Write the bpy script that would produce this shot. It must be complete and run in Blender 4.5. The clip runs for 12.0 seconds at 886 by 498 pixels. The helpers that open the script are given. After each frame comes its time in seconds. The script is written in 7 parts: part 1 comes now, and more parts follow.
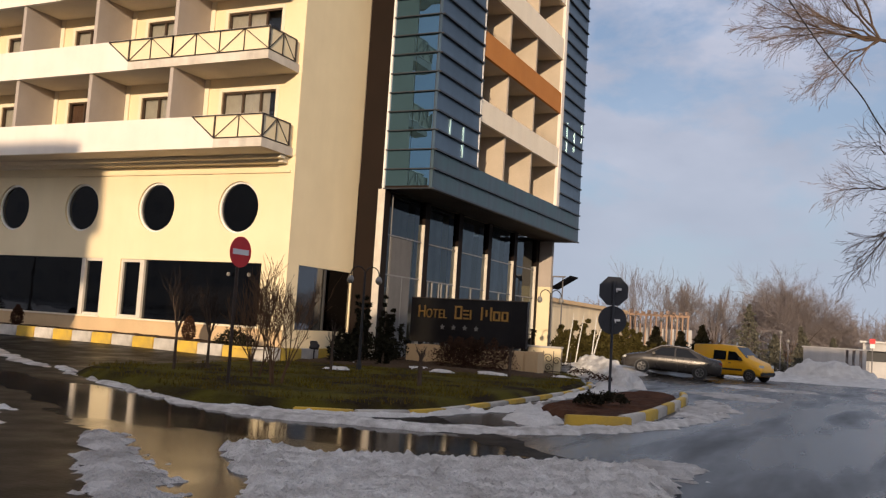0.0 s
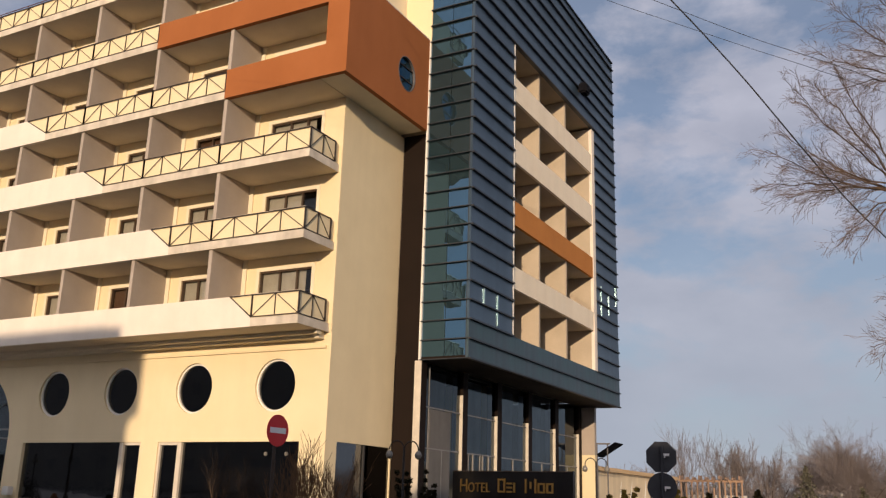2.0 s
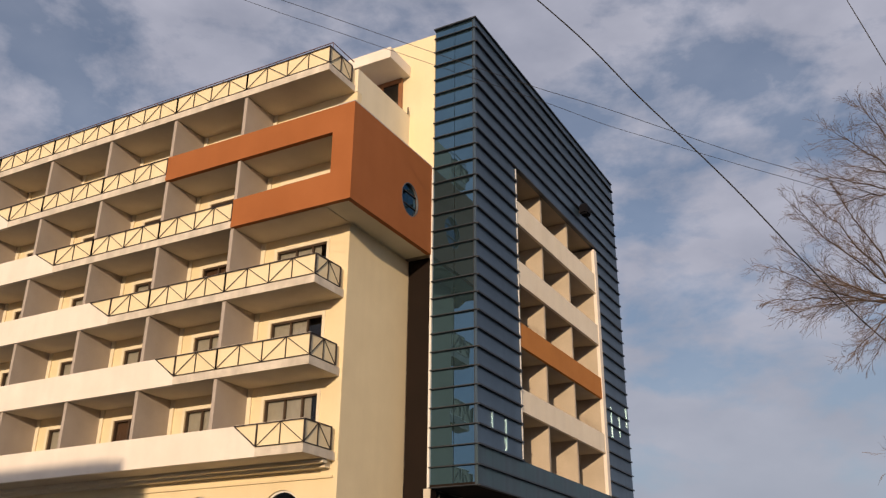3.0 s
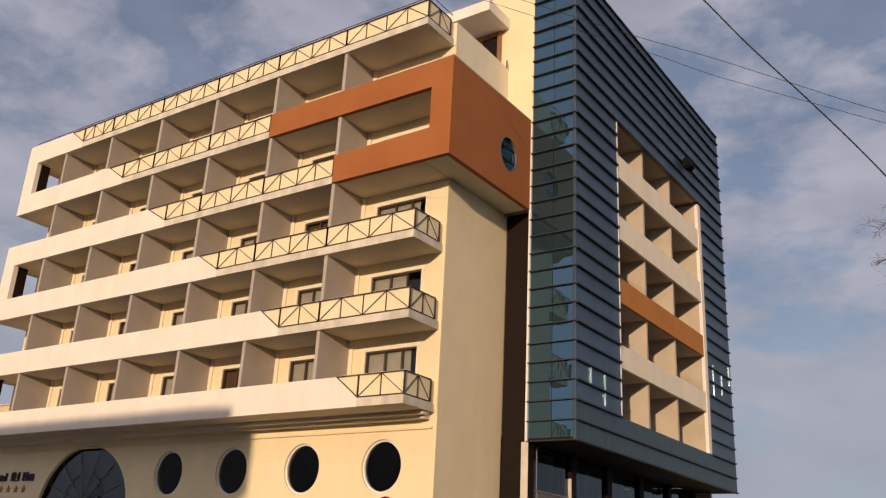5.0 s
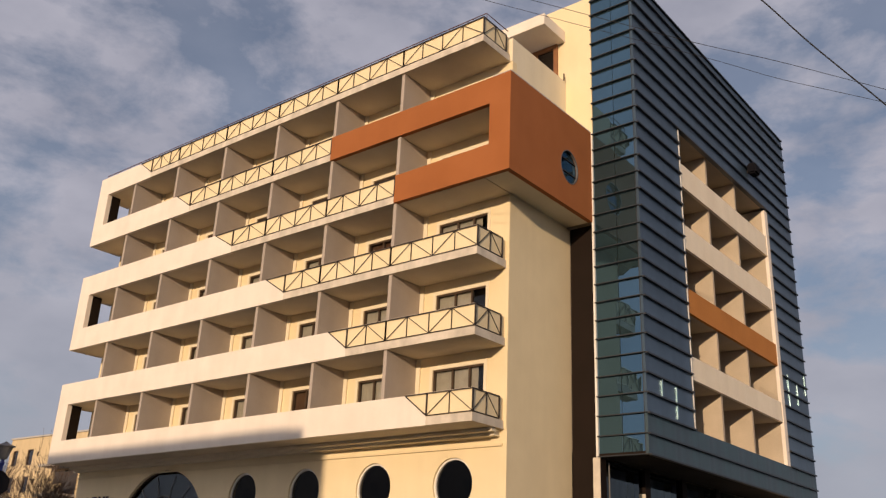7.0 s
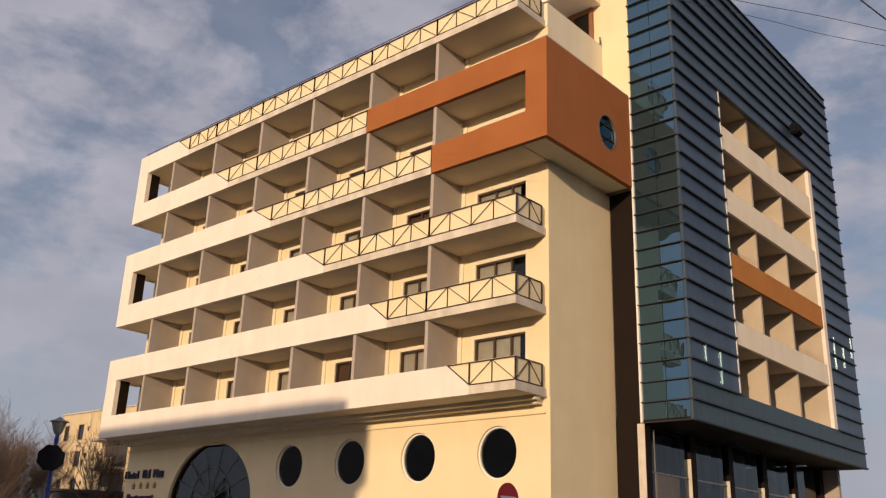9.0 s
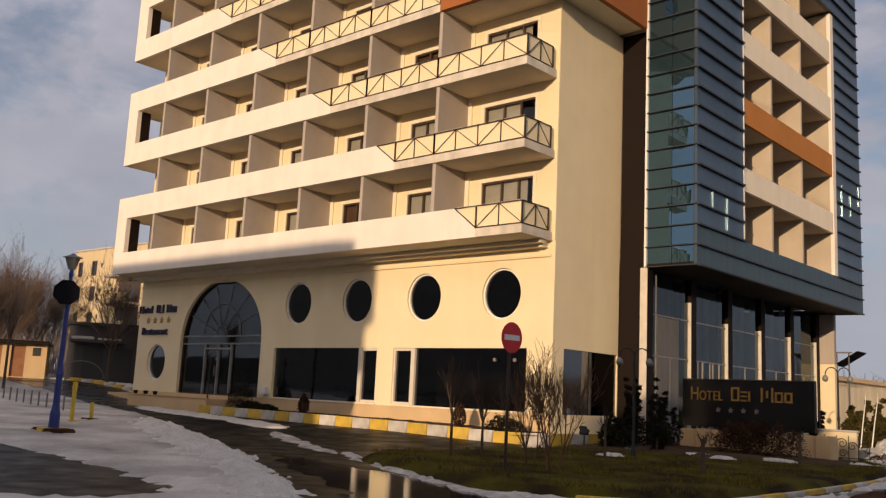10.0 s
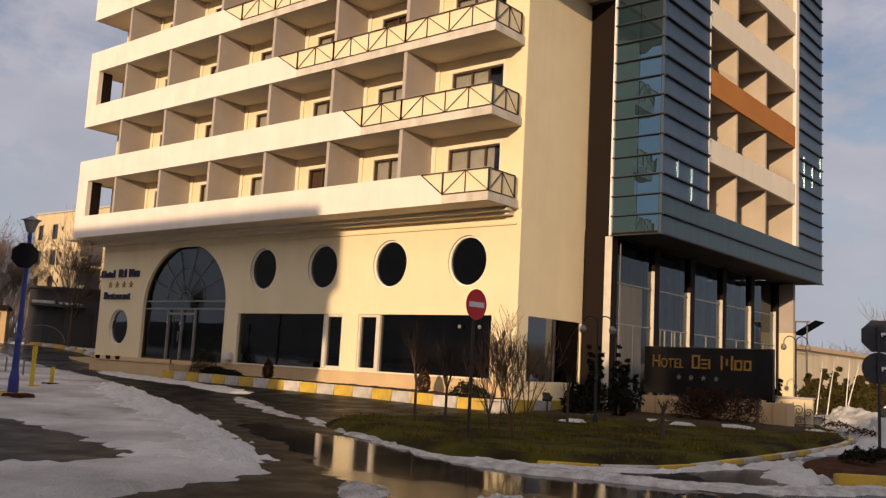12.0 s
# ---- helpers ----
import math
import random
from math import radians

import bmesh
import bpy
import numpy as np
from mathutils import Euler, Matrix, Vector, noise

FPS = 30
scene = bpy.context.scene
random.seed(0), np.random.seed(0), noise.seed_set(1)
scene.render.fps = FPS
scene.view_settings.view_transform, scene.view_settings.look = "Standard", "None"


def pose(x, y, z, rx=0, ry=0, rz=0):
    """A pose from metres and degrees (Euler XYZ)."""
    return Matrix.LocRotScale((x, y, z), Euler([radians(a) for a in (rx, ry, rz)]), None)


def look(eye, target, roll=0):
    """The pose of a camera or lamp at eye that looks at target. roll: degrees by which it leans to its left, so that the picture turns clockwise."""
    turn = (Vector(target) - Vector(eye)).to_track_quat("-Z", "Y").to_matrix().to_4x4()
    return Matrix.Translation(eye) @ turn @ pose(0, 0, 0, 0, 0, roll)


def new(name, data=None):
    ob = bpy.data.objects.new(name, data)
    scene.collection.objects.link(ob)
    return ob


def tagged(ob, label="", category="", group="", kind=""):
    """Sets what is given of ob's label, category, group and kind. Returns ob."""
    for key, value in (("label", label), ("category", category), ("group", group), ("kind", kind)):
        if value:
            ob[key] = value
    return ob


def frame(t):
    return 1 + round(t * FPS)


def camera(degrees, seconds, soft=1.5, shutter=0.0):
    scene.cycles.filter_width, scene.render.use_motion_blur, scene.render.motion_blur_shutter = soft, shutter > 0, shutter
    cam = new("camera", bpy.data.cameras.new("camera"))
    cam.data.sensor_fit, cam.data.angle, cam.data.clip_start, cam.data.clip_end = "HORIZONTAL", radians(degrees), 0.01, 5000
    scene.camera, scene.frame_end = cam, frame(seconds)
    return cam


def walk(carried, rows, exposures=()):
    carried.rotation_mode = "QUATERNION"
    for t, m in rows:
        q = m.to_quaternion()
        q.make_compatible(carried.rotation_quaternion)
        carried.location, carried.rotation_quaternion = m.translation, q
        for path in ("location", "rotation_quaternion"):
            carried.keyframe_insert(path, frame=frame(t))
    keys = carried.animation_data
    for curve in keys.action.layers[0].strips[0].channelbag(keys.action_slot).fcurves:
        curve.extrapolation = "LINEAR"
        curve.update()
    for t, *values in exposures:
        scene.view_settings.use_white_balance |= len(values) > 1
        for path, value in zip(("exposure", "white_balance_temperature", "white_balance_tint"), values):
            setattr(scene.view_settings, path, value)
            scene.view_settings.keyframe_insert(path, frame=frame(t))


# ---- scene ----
cam = camera(52.265, 12.0, 1.3)
walk(cam, [
    (0.0, pose(18.360, -25.922, 1.571, 94.892, -3.592, 25.298)),
    (0.5, pose(18.363, -25.917, 1.570, 95.599, -3.466, 25.672)),
    (1.0, pose(18.360, -25.911, 1.570, 99.978, -2.796, 27.163)),
    (1.5, pose(18.357, -25.915, 1.570, 101.356, -2.244, 26.709)),
    (2.0, pose(18.352, -25.904, 1.571, 105.511, -1.603, 27.935)),
    (2.5, pose(18.337, -25.891, 1.572, 110.917, -0.948, 27.548)),
    (2.7, pose(18.332, -25.891, 1.572, 113.200, -0.919, 27.869)),
    (4.3, pose(18.296, -25.906, 1.571, 111.729, -1.899, 32.554)),
    (4.5, pose(18.290, -25.908, 1.571, 110.253, -2.509, 33.247)),
    (5.0, pose(18.273, -25.916, 1.571, 110.280, -2.877, 34.313)),
    (5.5, pose(18.255, -25.929, 1.571, 112.300, -2.301, 36.248)),
    (6.0, pose(18.241, -25.945, 1.571, 113.178, -2.303, 36.932)),
    (6.5, pose(18.227, -25.960, 1.570, 112.396, -2.167, 37.750)),
    (7.0, pose(18.191, -25.971, 1.571, 111.150, -2.392, 38.614)),
    (7.2, pose(18.179, -25.974, 1.571, 110.531, -2.579, 39.007)),
    (8.8, pose(18.075, -25.993, 1.575, 110.066, -1.770, 41.230)),
    (9.0, pose(18.062, -25.990, 1.574, 109.166, -1.881, 41.246)),
    (9.5, pose(18.034, -25.979, 1.573, 102.939, -2.645, 41.749)),
    (10.0, pose(18.011, -25.962, 1.572, 99.237, -2.733, 41.488)),
    (10.5, pose(17.999, -25.946, 1.571, 98.606, -3.042, 40.681)),
    (11.0, pose(17.995, -25.929, 1.570, 98.104, -3.052, 40.081)),
    (11.5, pose(17.997, -25.912, 1.569, 97.922, -2.720, 39.283)),
    (12.0, pose(18.000, -25.906, 1.570, 97.260, -2.994, 39.318)),
], exposures=[
    (0.0, 0.22, 6150, 7), (1.5, 0.09, 6280, 8), (2.5, -0.06, 6380, 8), (4.5, -0.16, 6470, 10), (6.0, -0.17, 6570, 10),
    (9.0, -0.13, 6700, 10), (10.5, -0.06, 6780, 10), (12.0, 0.04, 6780, 10)])

# ---- light ----
SUN_EL, SUN_AZ = radians(10.0), radians(18.0)      # azimuth from -y towards +x
SUN = Vector((math.sin(SUN_AZ) * math.cos(SUN_EL), -math.cos(SUN_AZ) * math.cos(SUN_EL), math.sin(SUN_EL)))

world = bpy.data.worlds.new("sky")
scene.world = world
world.use_nodes = True
wn, wl = world.node_tree.nodes, world.node_tree.links
wn.clear()
sky = wn.new("ShaderNodeTexSky")
sky.sky_type, sky.sun_disc = "NISHITA", False
sky.sun_elevation, sky.sun_rotation = SUN_EL, math.pi - SUN_AZ
sky.air_density, sky.dust_density, sky.ozone_density = 1.0, 0.2, 3.0
wco = wn.new("ShaderNodeTexCoord")
wmap = wn.new("ShaderNodeMapping")
wmap.inputs["Scale"].default_value = (1.0, 1.0, 1.9)
wmap.inputs["Location"].default_value = (0.35, 0.1, 0.0)
wno = wn.new("ShaderNodeTexNoise")
wno.inputs["Scale"].default_value, wno.inputs["Detail"].default_value, wno.inputs["Roughness"].default_value = 6.0, 11.0, 0.58
wno.inputs["Distortion"].default_value = 0.12
wra = wn.new("ShaderNodeValToRGB")
wra.color_ramp.elements[0].position, wra.color_ramp.elements[1].position = 0.40, 0.535
wra.color_ramp.elements[0].color, wra.color_ramp.elements[1].color = (0.38, 0.38, 0.38, 1), (0.97, 0.97, 0.97, 1)
wno2 = wn.new("ShaderNodeTexNoise")
wno2.inputs["Scale"].default_value, wno2.inputs["Detail"].default_value = 8.0, 8.0
wcol = wn.new("ShaderNodeMix")
wcol.data_type = "RGBA"
wcol.inputs["A"].default_value, wcol.inputs["B"].default_value = (2.2, 2.4, 3.25, 1), (6.5, 6.3, 7.2, 1)
wmix = wn.new("ShaderNodeMix")
wmix.data_type = "RGBA"
wbg = wn.new("ShaderNodeBackground")
wbg.inputs["Strength"].default_value = 0.10
wout = wn.new("ShaderNodeOutputWorld")
wl.new(wco.outputs["Generated"], wmap.inputs["Vector"])
wl.new(wmap.outputs["Vector"], wno.inputs["Vector"])
wl.new(wmap.outputs["Vector"], wno2.inputs["Vector"])
wl.new(wno.outputs["Fac"], wra.inputs["Fac"])
wl.new(wno2.outputs["Fac"], wcol.inputs["Factor"])
wl.new(wra.outputs["Color"], wmix.inputs["Factor"])
wl.new(sky.outputs["Color"], wmix.inputs["A"])
wl.new(wcol.outputs["Result"], wmix.inputs["B"])
# pale haze low over the horizon
wsep = wn.new("ShaderNodeSeparateXYZ")
wl.new(wco.outputs["Generated"], wsep.inputs["Vector"])
wlow = wn.new("ShaderNodeMapRange")
wlow.interpolation_type = "SMOOTHSTEP"
wlow.inputs["From Min"].default_value, wlow.inputs["From Max"].default_value = -0.02, 0.42
wlow.inputs["To Min"].default_value, wlow.inputs["To Max"].default_value = 0.92, 0.0
wl.new(wsep.outputs["Z"], wlow.inputs["Value"])
whaze = wn.new("ShaderNodeMix")
whaze.data_type = "RGBA"
whaze.inputs["B"].default_value = (3.95, 4.25, 5.0, 1)
wl.new(wlow.outputs["Result"], whaze.inputs["Factor"])
wl.new(wmix.outputs["Result"], whaze.inputs["A"])
# bright warm veil of haze round the low sun
wdot = wn.new("ShaderNodeVectorMath")
wdot.operation = "DOT_PRODUCT"
wdot.inputs[1].default_value = SUN
wl.new(wco.outputs["Generated"], wdot.inputs[0])
wpow = wn.new("ShaderNodeMapRange")
wpow.interpolation_type = "SMOOTHERSTEP"
wpow.inputs["From Min"].default_value, wpow.inputs["From Max"].default_value = 0.25, 1.0
wl.new(wdot.outputs["Value"], wpow.inputs["Value"])
wveil = wn.new("ShaderNodeMix")
wveil.data_type, wveil.blend_type = "RGBA", "ADD"
wveil.inputs["B"].default_value = (4.9, 3.75, 2.85, 1)
wl.new(wpow.outputs["Result"], wveil.inputs["Factor"])
wl.new(whaze.outputs["Result"], wveil.inputs["A"])
wl.new(wveil.outputs["Result"], wbg.inputs["Color"])
wl.new(wbg.outputs["Background"], wout.inputs["Surface"])

sun = new("sun", bpy.data.lights.new("sun", "SUN"))
sun.data.energy, sun.data.angle, sun.data.color = 4.15, radians(0.45), (1.0, 0.735, 0.495)
sun.matrix_world = look(SUN * 100, (0, 0, 0))
scene.view_settings.exposure = 0.0

# ---- materials ----
def material(name, a, b=None, rough=0.8, scale=6.0, fine=60.0, bump=0.15, metal=0.0, spread=0.5, island=0.0, per_object=0.0, rough_var=0.1, depth=0.01, streaks=0.00):
    """Two tones mixed by a coarse noise, dulled by a fine one, with relief from both."""
    m = bpy.data.materials.new(name)
    m.use_nodes = True
    n, l = m.node_tree.nodes, m.node_tree.links
    p = n["Principled BSDF"]
    b = b or tuple(c * 0.8 for c in a)
    co = n.new("ShaderNodeTexCoord")
    big = n.new("ShaderNodeTexNoise")
    big.inputs["Scale"].default_value, big.inputs["Detail"].default_value = scale, 6.0
    small = n.new("ShaderNodeTexNoise")
    small.inputs["Scale"].default_value, small.inputs["Detail"].default_value = fine, 3.0
    l.new(co.outputs["Object"], big.inputs["Vector"])
    l.new(co.outputs["Object"], small.inputs["Vector"])
    ramp = n.new("ShaderNodeMapRange")
    ramp.inputs["From Min"].default_value, ramp.inputs["From Max"].default_value = 0.5 - spread / 2, 0.5 + spread / 2
    l.new(big.outputs["Fac"], ramp.inputs["Value"])
    mix = n.new("ShaderNodeMix")
    mix.data_type = "RGBA"
    mix.inputs["A"].default_value, mix.inputs["B"].default_value = (*a, 1), (*b, 1)
    l.new(ramp.outputs["Result"], mix.inputs["Factor"])
    hsv = n.new("ShaderNodeHueSaturation")
    l.new(mix.outputs["Result"], hsv.inputs["Color"])
    val = n.new("ShaderNodeMapRange")
    val.inputs["To Min"].default_value, val.inputs["To Max"].default_value = 0.86, 1.14
    l.new(small.outputs["Fac"], val.inputs["Value"])
    last = val.outputs["Result"]
    if island or per_object:
        src = n.new("ShaderNodeNewGeometry").outputs["Random Per Island"] if island else n.new("ShaderNodeObjectInfo").outputs["Random"]
        w = island or per_object
        r = n.new("ShaderNodeMapRange")
        r.inputs["To Min"].default_value, r.inputs["To Max"].default_value = 1 - w, 1 + w
        l.new(src, r.inputs["Value"])
        mul = n.new("ShaderNodeMath")
        mul.operation = "MULTIPLY"
        l.new(last, mul.inputs[0])
        l.new(r.outputs["Result"], mul.inputs[1])
        last = mul.outputs["Value"]
    if streaks:
        # rain streaks run down the wall
        mp = n.new("ShaderNodeMapping")
        mp.inputs["Scale"].default_value = (1.7, 1.7, 0.13)
        l.new(co.outputs["Object"], mp.inputs["Vector"])
        st = n.new("ShaderNodeTexNoise")
        st.inputs["Scale"].default_value, st.inputs["Detail"].default_value = 1.0, 5.0
        l.new(mp.outputs["Vector"], st.inputs["Vector"])
        sr = n.new("ShaderNodeMapRange")
        sr.inputs["From Min"].default_value, sr.inputs["From Max"].default_value = 0.30, 0.62
        sr.inputs["To Min"].default_value, sr.inputs["To Max"].default_value = 1 - streaks, 1.0
        l.new(st.outputs["Fac"], sr.inputs["Value"])
        sm = n.new("ShaderNodeMath")
        sm.operation = "MULTIPLY"
        l.new(last, sm.inputs[0])
        l.new(sr.outputs["Result"], sm.inputs[1])
        last = sm.outputs["Value"]
    l.new(last, hsv.inputs["Value"])
    l.new(hsv.outputs["Color"], p.inputs["Base Color"])
    rr = n.new("ShaderNodeMapRange")
    rr.inputs["To Min"].default_value, rr.inputs["To Max"].default_value = max(0.02, rough - rough_var), min(1, rough + rough_var)
    l.new(big.outputs["Fac"], rr.inputs["Value"])
    l.new(rr.outputs["Result"], p.inputs["Roughness"])
    p.inputs["Metallic"].default_value = metal
    if bump:
        add = n.new("ShaderNodeMath")
        l.new(big.outputs["Fac"], add.inputs[0])
        l.new(small.outputs["Fac"], add.inputs[1])
        bm_ = n.new("ShaderNodeBump")
        bm_.inputs["Strength"].default_value, bm_.inputs["Distance"].default_value = bump, depth
        l.new(add.outputs["Value"], bm_.inputs["Height"])
        l.new(bm_.outputs["Normal"], p.inputs["Normal"])
    return m


def glazing(name, tint, gloss=0.03, ior=1.55, wave=0.0, mirror=(0.95, 0.97, 1), enamel=None):
    """Tinted see-through glass, or glass enamelled at its back, with a mirror layer that grows at a slant."""
    m = bpy.data.materials.new(name)
    m.use_nodes = True
    n, l = m.node_tree.nodes, m.node_tree.links
    n.remove(n["Principled BSDF"])
    tr = n.new("ShaderNodeBsdfTransparent")
    tr.inputs["Color"].default_value = (*tint, 1)
    if enamel:
        tr = n.new("ShaderNodeBsdfDiffuse")
        tr.inputs["Color"].default_value = (*enamel, 1)
    gl = n.new("ShaderNodeBsdfGlossy")
    gl.inputs["Roughness"].default_value, gl.inputs["Color"].default_value = gloss, (*mirror, 1)
    fr = n.new("ShaderNodeFresnel")
    fr.inputs["IOR"].default_value = ior
    mx = n.new("ShaderNodeMixShader")
    l.new(fr.outputs["Fac"], mx.inputs["Fac"])
    l.new(tr.outputs["BSDF"], mx.inputs[1])
    l.new(gl.outputs["BSDF"], mx.inputs[2])
    l.new(mx.outputs["Shader"], n["Material Output"].inputs["Surface"])
    if wave:
        co = n.new("ShaderNodeTexCoord")
        no = n.new("ShaderNodeTexNoise")
        no.inputs["Scale"].default_value = 1.3
        l.new(co.outputs["Object"], no.inputs["Vector"])
        bp = n.new("ShaderNodeBump")
        bp.inputs["Strength"].default_value, bp.inputs["Distance"].default_value = wave, 0.05
        l.new(no.outputs["Fac"], bp.inputs["Height"])
        l.new(bp.outputs["Normal"], gl.inputs["Normal"])
        l.new(bp.outputs["Normal"], fr.inputs["Normal"])
    return m


RENDER_CREAM = material("cream_render", (0.81, 0.69, 0.455), (0.75, 0.625, 0.395), 0.9, 0.6, 40, 0.2, streaks=0.03)
RENDER_PALE = material("pale_render", (0.80, 0.72, 0.55), (0.74, 0.66, 0.49), 0.9, 0.8, 40, 0.2, streaks=0.05)
RENDER_WHITE = material("white_render", (0.82, 0.75, 0.66), (0.75, 0.67, 0.58), 0.9, 0.9, 45, 0.2, streaks=0.05)
RENDER_ORANGE = material("orange_render", (0.345, 0.112, 0.026), (0.30, 0.095, 0.021), 0.85, 0.7, 40, 0.2, streaks=0.04)
RENDER_BEIGE = material("beige_render", (0.78, 0.66, 0.43), (0.72, 0.605, 0.39), 0.9, 0.8, 40, 0.25, streaks=0.03)
RENDER_TAN = material("tan_render", (0.62, 0.44, 0.24), (0.54, 0.38, 0.21), 0.9, 0.8, 40, 0.25, streaks=0.06)
GRIMY = material("grimy_slab_edge", (0.76, 0.69, 0.58), (0.50, 0.44, 0.36), 0.9, 2.2, 45, 0.2, spread=0.7, streaks=0.25)
# brighter copies of the white and orange render, sunlight put into the colour
LOGGIA_LIT_WHITE = material("sunlit_loggia_white", (0.90, 0.80, 0.63), (0.84, 0.73, 0.56), 0.9, 0.9, 45, 0.2, streaks=0.06)
LOGGIA_LIT_ORANGE = material("sunlit_loggia_orange", (0.52, 0.20, 0.034), (0.46, 0.17, 0.03), 0.85, 0.7, 40, 0.2, streaks=0.05)
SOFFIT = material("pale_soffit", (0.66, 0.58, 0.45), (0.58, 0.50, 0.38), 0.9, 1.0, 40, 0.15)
# tan render toned down so the tower recesses carry shade in their colour
SHADE_TAN = material("shade_tan_recess", (0.50, 0.42, 0.32), (0.43, 0.36, 0.27), 0.9, 1.0, 40, 0.15, streaks=0.05)
# render greyed in its colour for walls in grazing sun and shade
SHADE_GREY = material("shade_grey_render", (0.42, 0.36, 0.31), (0.36, 0.31, 0.265), 0.9, 1.0, 40, 0.15, streaks=0.04)
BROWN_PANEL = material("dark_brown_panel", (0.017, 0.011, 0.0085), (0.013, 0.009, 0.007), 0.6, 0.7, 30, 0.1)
BLACK_STONE = material("black_polished_panel", (0.012, 0.011, 0.012), (0.022, 0.020, 0.020), 0.16, 1.2, 30, 0.05)
WOOD_RAIL = material("reddish_rail_paint", (0.13, 0.05, 0.035), (0.09, 0.035, 0.025), 0.5, 3, 40, 0.1)
RAIL_BROWN = material("dark_brown_rail_paint", (0.030, 0.018, 0.011), (0.020, 0.012, 0.008), 0.5, 3, 40, 0.1)
BRONZE = material("bronze_frame", (0.085, 0.052, 0.030), (0.06, 0.038, 0.024), 0.5, 4, 50, 0.05)
IRON = material("dark_iron", (0.03, 0.02, 0.016), (0.05, 0.03, 0.02), 0.55, 6, 60, 0.1, metal=0.3)
WHITE_FRAME = material("white_frame", (0.78, 0.76, 0.72), (0.70, 0.68, 0.63), 0.5, 3, 50, 0.05)
SHOP_FRAME = material("cream_window_frame", (0.66, 0.60, 0.50), (0.58, 0.52, 0.43), 0.6, 3, 50, 0.05)
CLAD = material("blue_grey_zinc", (0.068, 0.108, 0.156), (0.044, 0.075, 0.112), 0.42, 0.5, 14, 0.08, metal=0.45, per_object=0.14, rough_var=0.12, streaks=0.13)
CLAD_BASE = material("weathered_zinc", (0.052, 0.080, 0.104), (0.058, 0.108, 0.132), 0.5, 0.8, 14, 0.1, metal=0.3, rough_var=0.15, spread=0.3, streaks=0.3)
LEDGE = material("dark_ledge", (0.03, 0.036, 0.045), (0.05, 0.055, 0.065), 0.5, 2, 30, 0.05, metal=0.4)
MARBLE = material("pale_marble", (0.66, 0.60, 0.50), (0.50, 0.45, 0.38), 0.45, 2.0, 20, 0.05)
# pale stone darkened to grey, the panel's shade put into its colour
SHADE_STONE = material("shade_grey_stone", (0.17, 0.16, 0.147), (0.13, 0.123, 0.113), 0.6, 1.2, 20, 0.1, streaks=0.25)
DIM_BAR = material("dull_glazing_bar", (0.15, 0.145, 0.14), (0.11, 0.107, 0.104), 0.5, 3, 50, 0.05)
PALE_BAR = material("grey_glazing_bar", (0.24, 0.235, 0.23), (0.18, 0.175, 0.17), 0.5, 3, 50, 0.05)
CURTAIN = material("pale_curtain", (0.72, 0.66, 0.56), (0.60, 0.54, 0.45), 0.95, 3.0, 30, 0.3)
CURTAIN_RED = material("red_brown_curtain", (0.20, 0.10, 0.05), (0.14, 0.07, 0.04), 0.95, 3.0, 30, 0.3)
GLASS_STRIP = material("pale_glass_strip", (0.42, 0.56, 0.58), (0.20, 0.36, 0.38), 0.15, 3, 30, 0.05, metal=0.6)
LOBBY_BLIND = material("grey_blind", (0.20, 0.20, 0.22), (0.15, 0.15, 0.17), 0.95, 1.5, 20, 0.2, streaks=0.3)
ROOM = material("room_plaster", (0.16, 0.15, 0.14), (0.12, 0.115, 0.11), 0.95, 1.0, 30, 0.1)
WOOD = material("varnished_wood", (0.30, 0.13, 0.05), (0.20, 0.085, 0.035), 0.5, 3.0, 30, 0.15)
GLASS_DARK = glazing("dark_glass", (0.14, 0.135, 0.135), 0.03, 1.95, wave=0.04)
GLASS_TOWER = glazing("tower_glass", (0.06, 0.13, 0.12), 0.015, 3.0, 0.04, (0.25, 0.50, 0.78), (0.018, 0.032, 0.040))
GLASS_LOBBY = glazing("lobby_glass", (0.45, 0.50, 0.54), 0.02, 1.42, 0.03, (0.86, 0.95, 1.0))
GLASS_ARCH = glazing("entrance_glass", (0.40, 0.42, 0.44), 0.02, 1.55, 0.03, (0.90, 0.96, 1.0))
GLASS_CLEAR = glazing("window_glass", (0.60, 0.61, 0.60), 0.02, 1.5)
GOLD = material("gold_paint", (0.42, 0.235, 0.05), (0.32, 0.175, 0.036), 0.45, 5, 40, 0.05, metal=0.2)
NAVY = material("navy_letter", (0.02, 0.015, 0.05), (0.03, 0.02, 0.07), 0.5, 5, 40, 0.05)
SILVER = material("pale_star", (0.24, 0.225, 0.20), (0.20, 0.19, 0.17), 0.4, 5, 40, 0.05, metal=0.3)
KERB_YELLOW = material("yellow_kerb_paint", (0.70, 0.45, 0.035), (0.40, 0.28, 0.07), 0.75, 3.2, 35, 0.4, per_object=0.10, depth=0.02)
KERB_WHITE = material("white_kerb_paint", (0.62, 0.58, 0.51), (0.34, 0.31, 0.27), 0.75, 3.2, 35, 0.4, per_object=0.10, depth=0.02)
SOIL = material("dark_soil", (0.055, 0.036, 0.022), (0.09, 0.06, 0.035), 0.95, 1.5, 14, 0.8, depth=0.05)
MULCH = material("brown_mulch", (0.115, 0.052, 0.027), (0.045, 0.023, 0.014), 0.95, 3, 22, 1.0, depth=0.06)
GRASS = material("winter_grass", (0.084, 0.070, 0.008), (0.024, 0.016, 0.008), 0.95, 0.8, 25, 0.9, depth=0.05, spread=0.22)
BLADE = material("grass_blade", (0.125, 0.100, 0.008), (0.080, 0.050, 0.014), 0.8, 0.7, 30, 0.0, island=0.4)
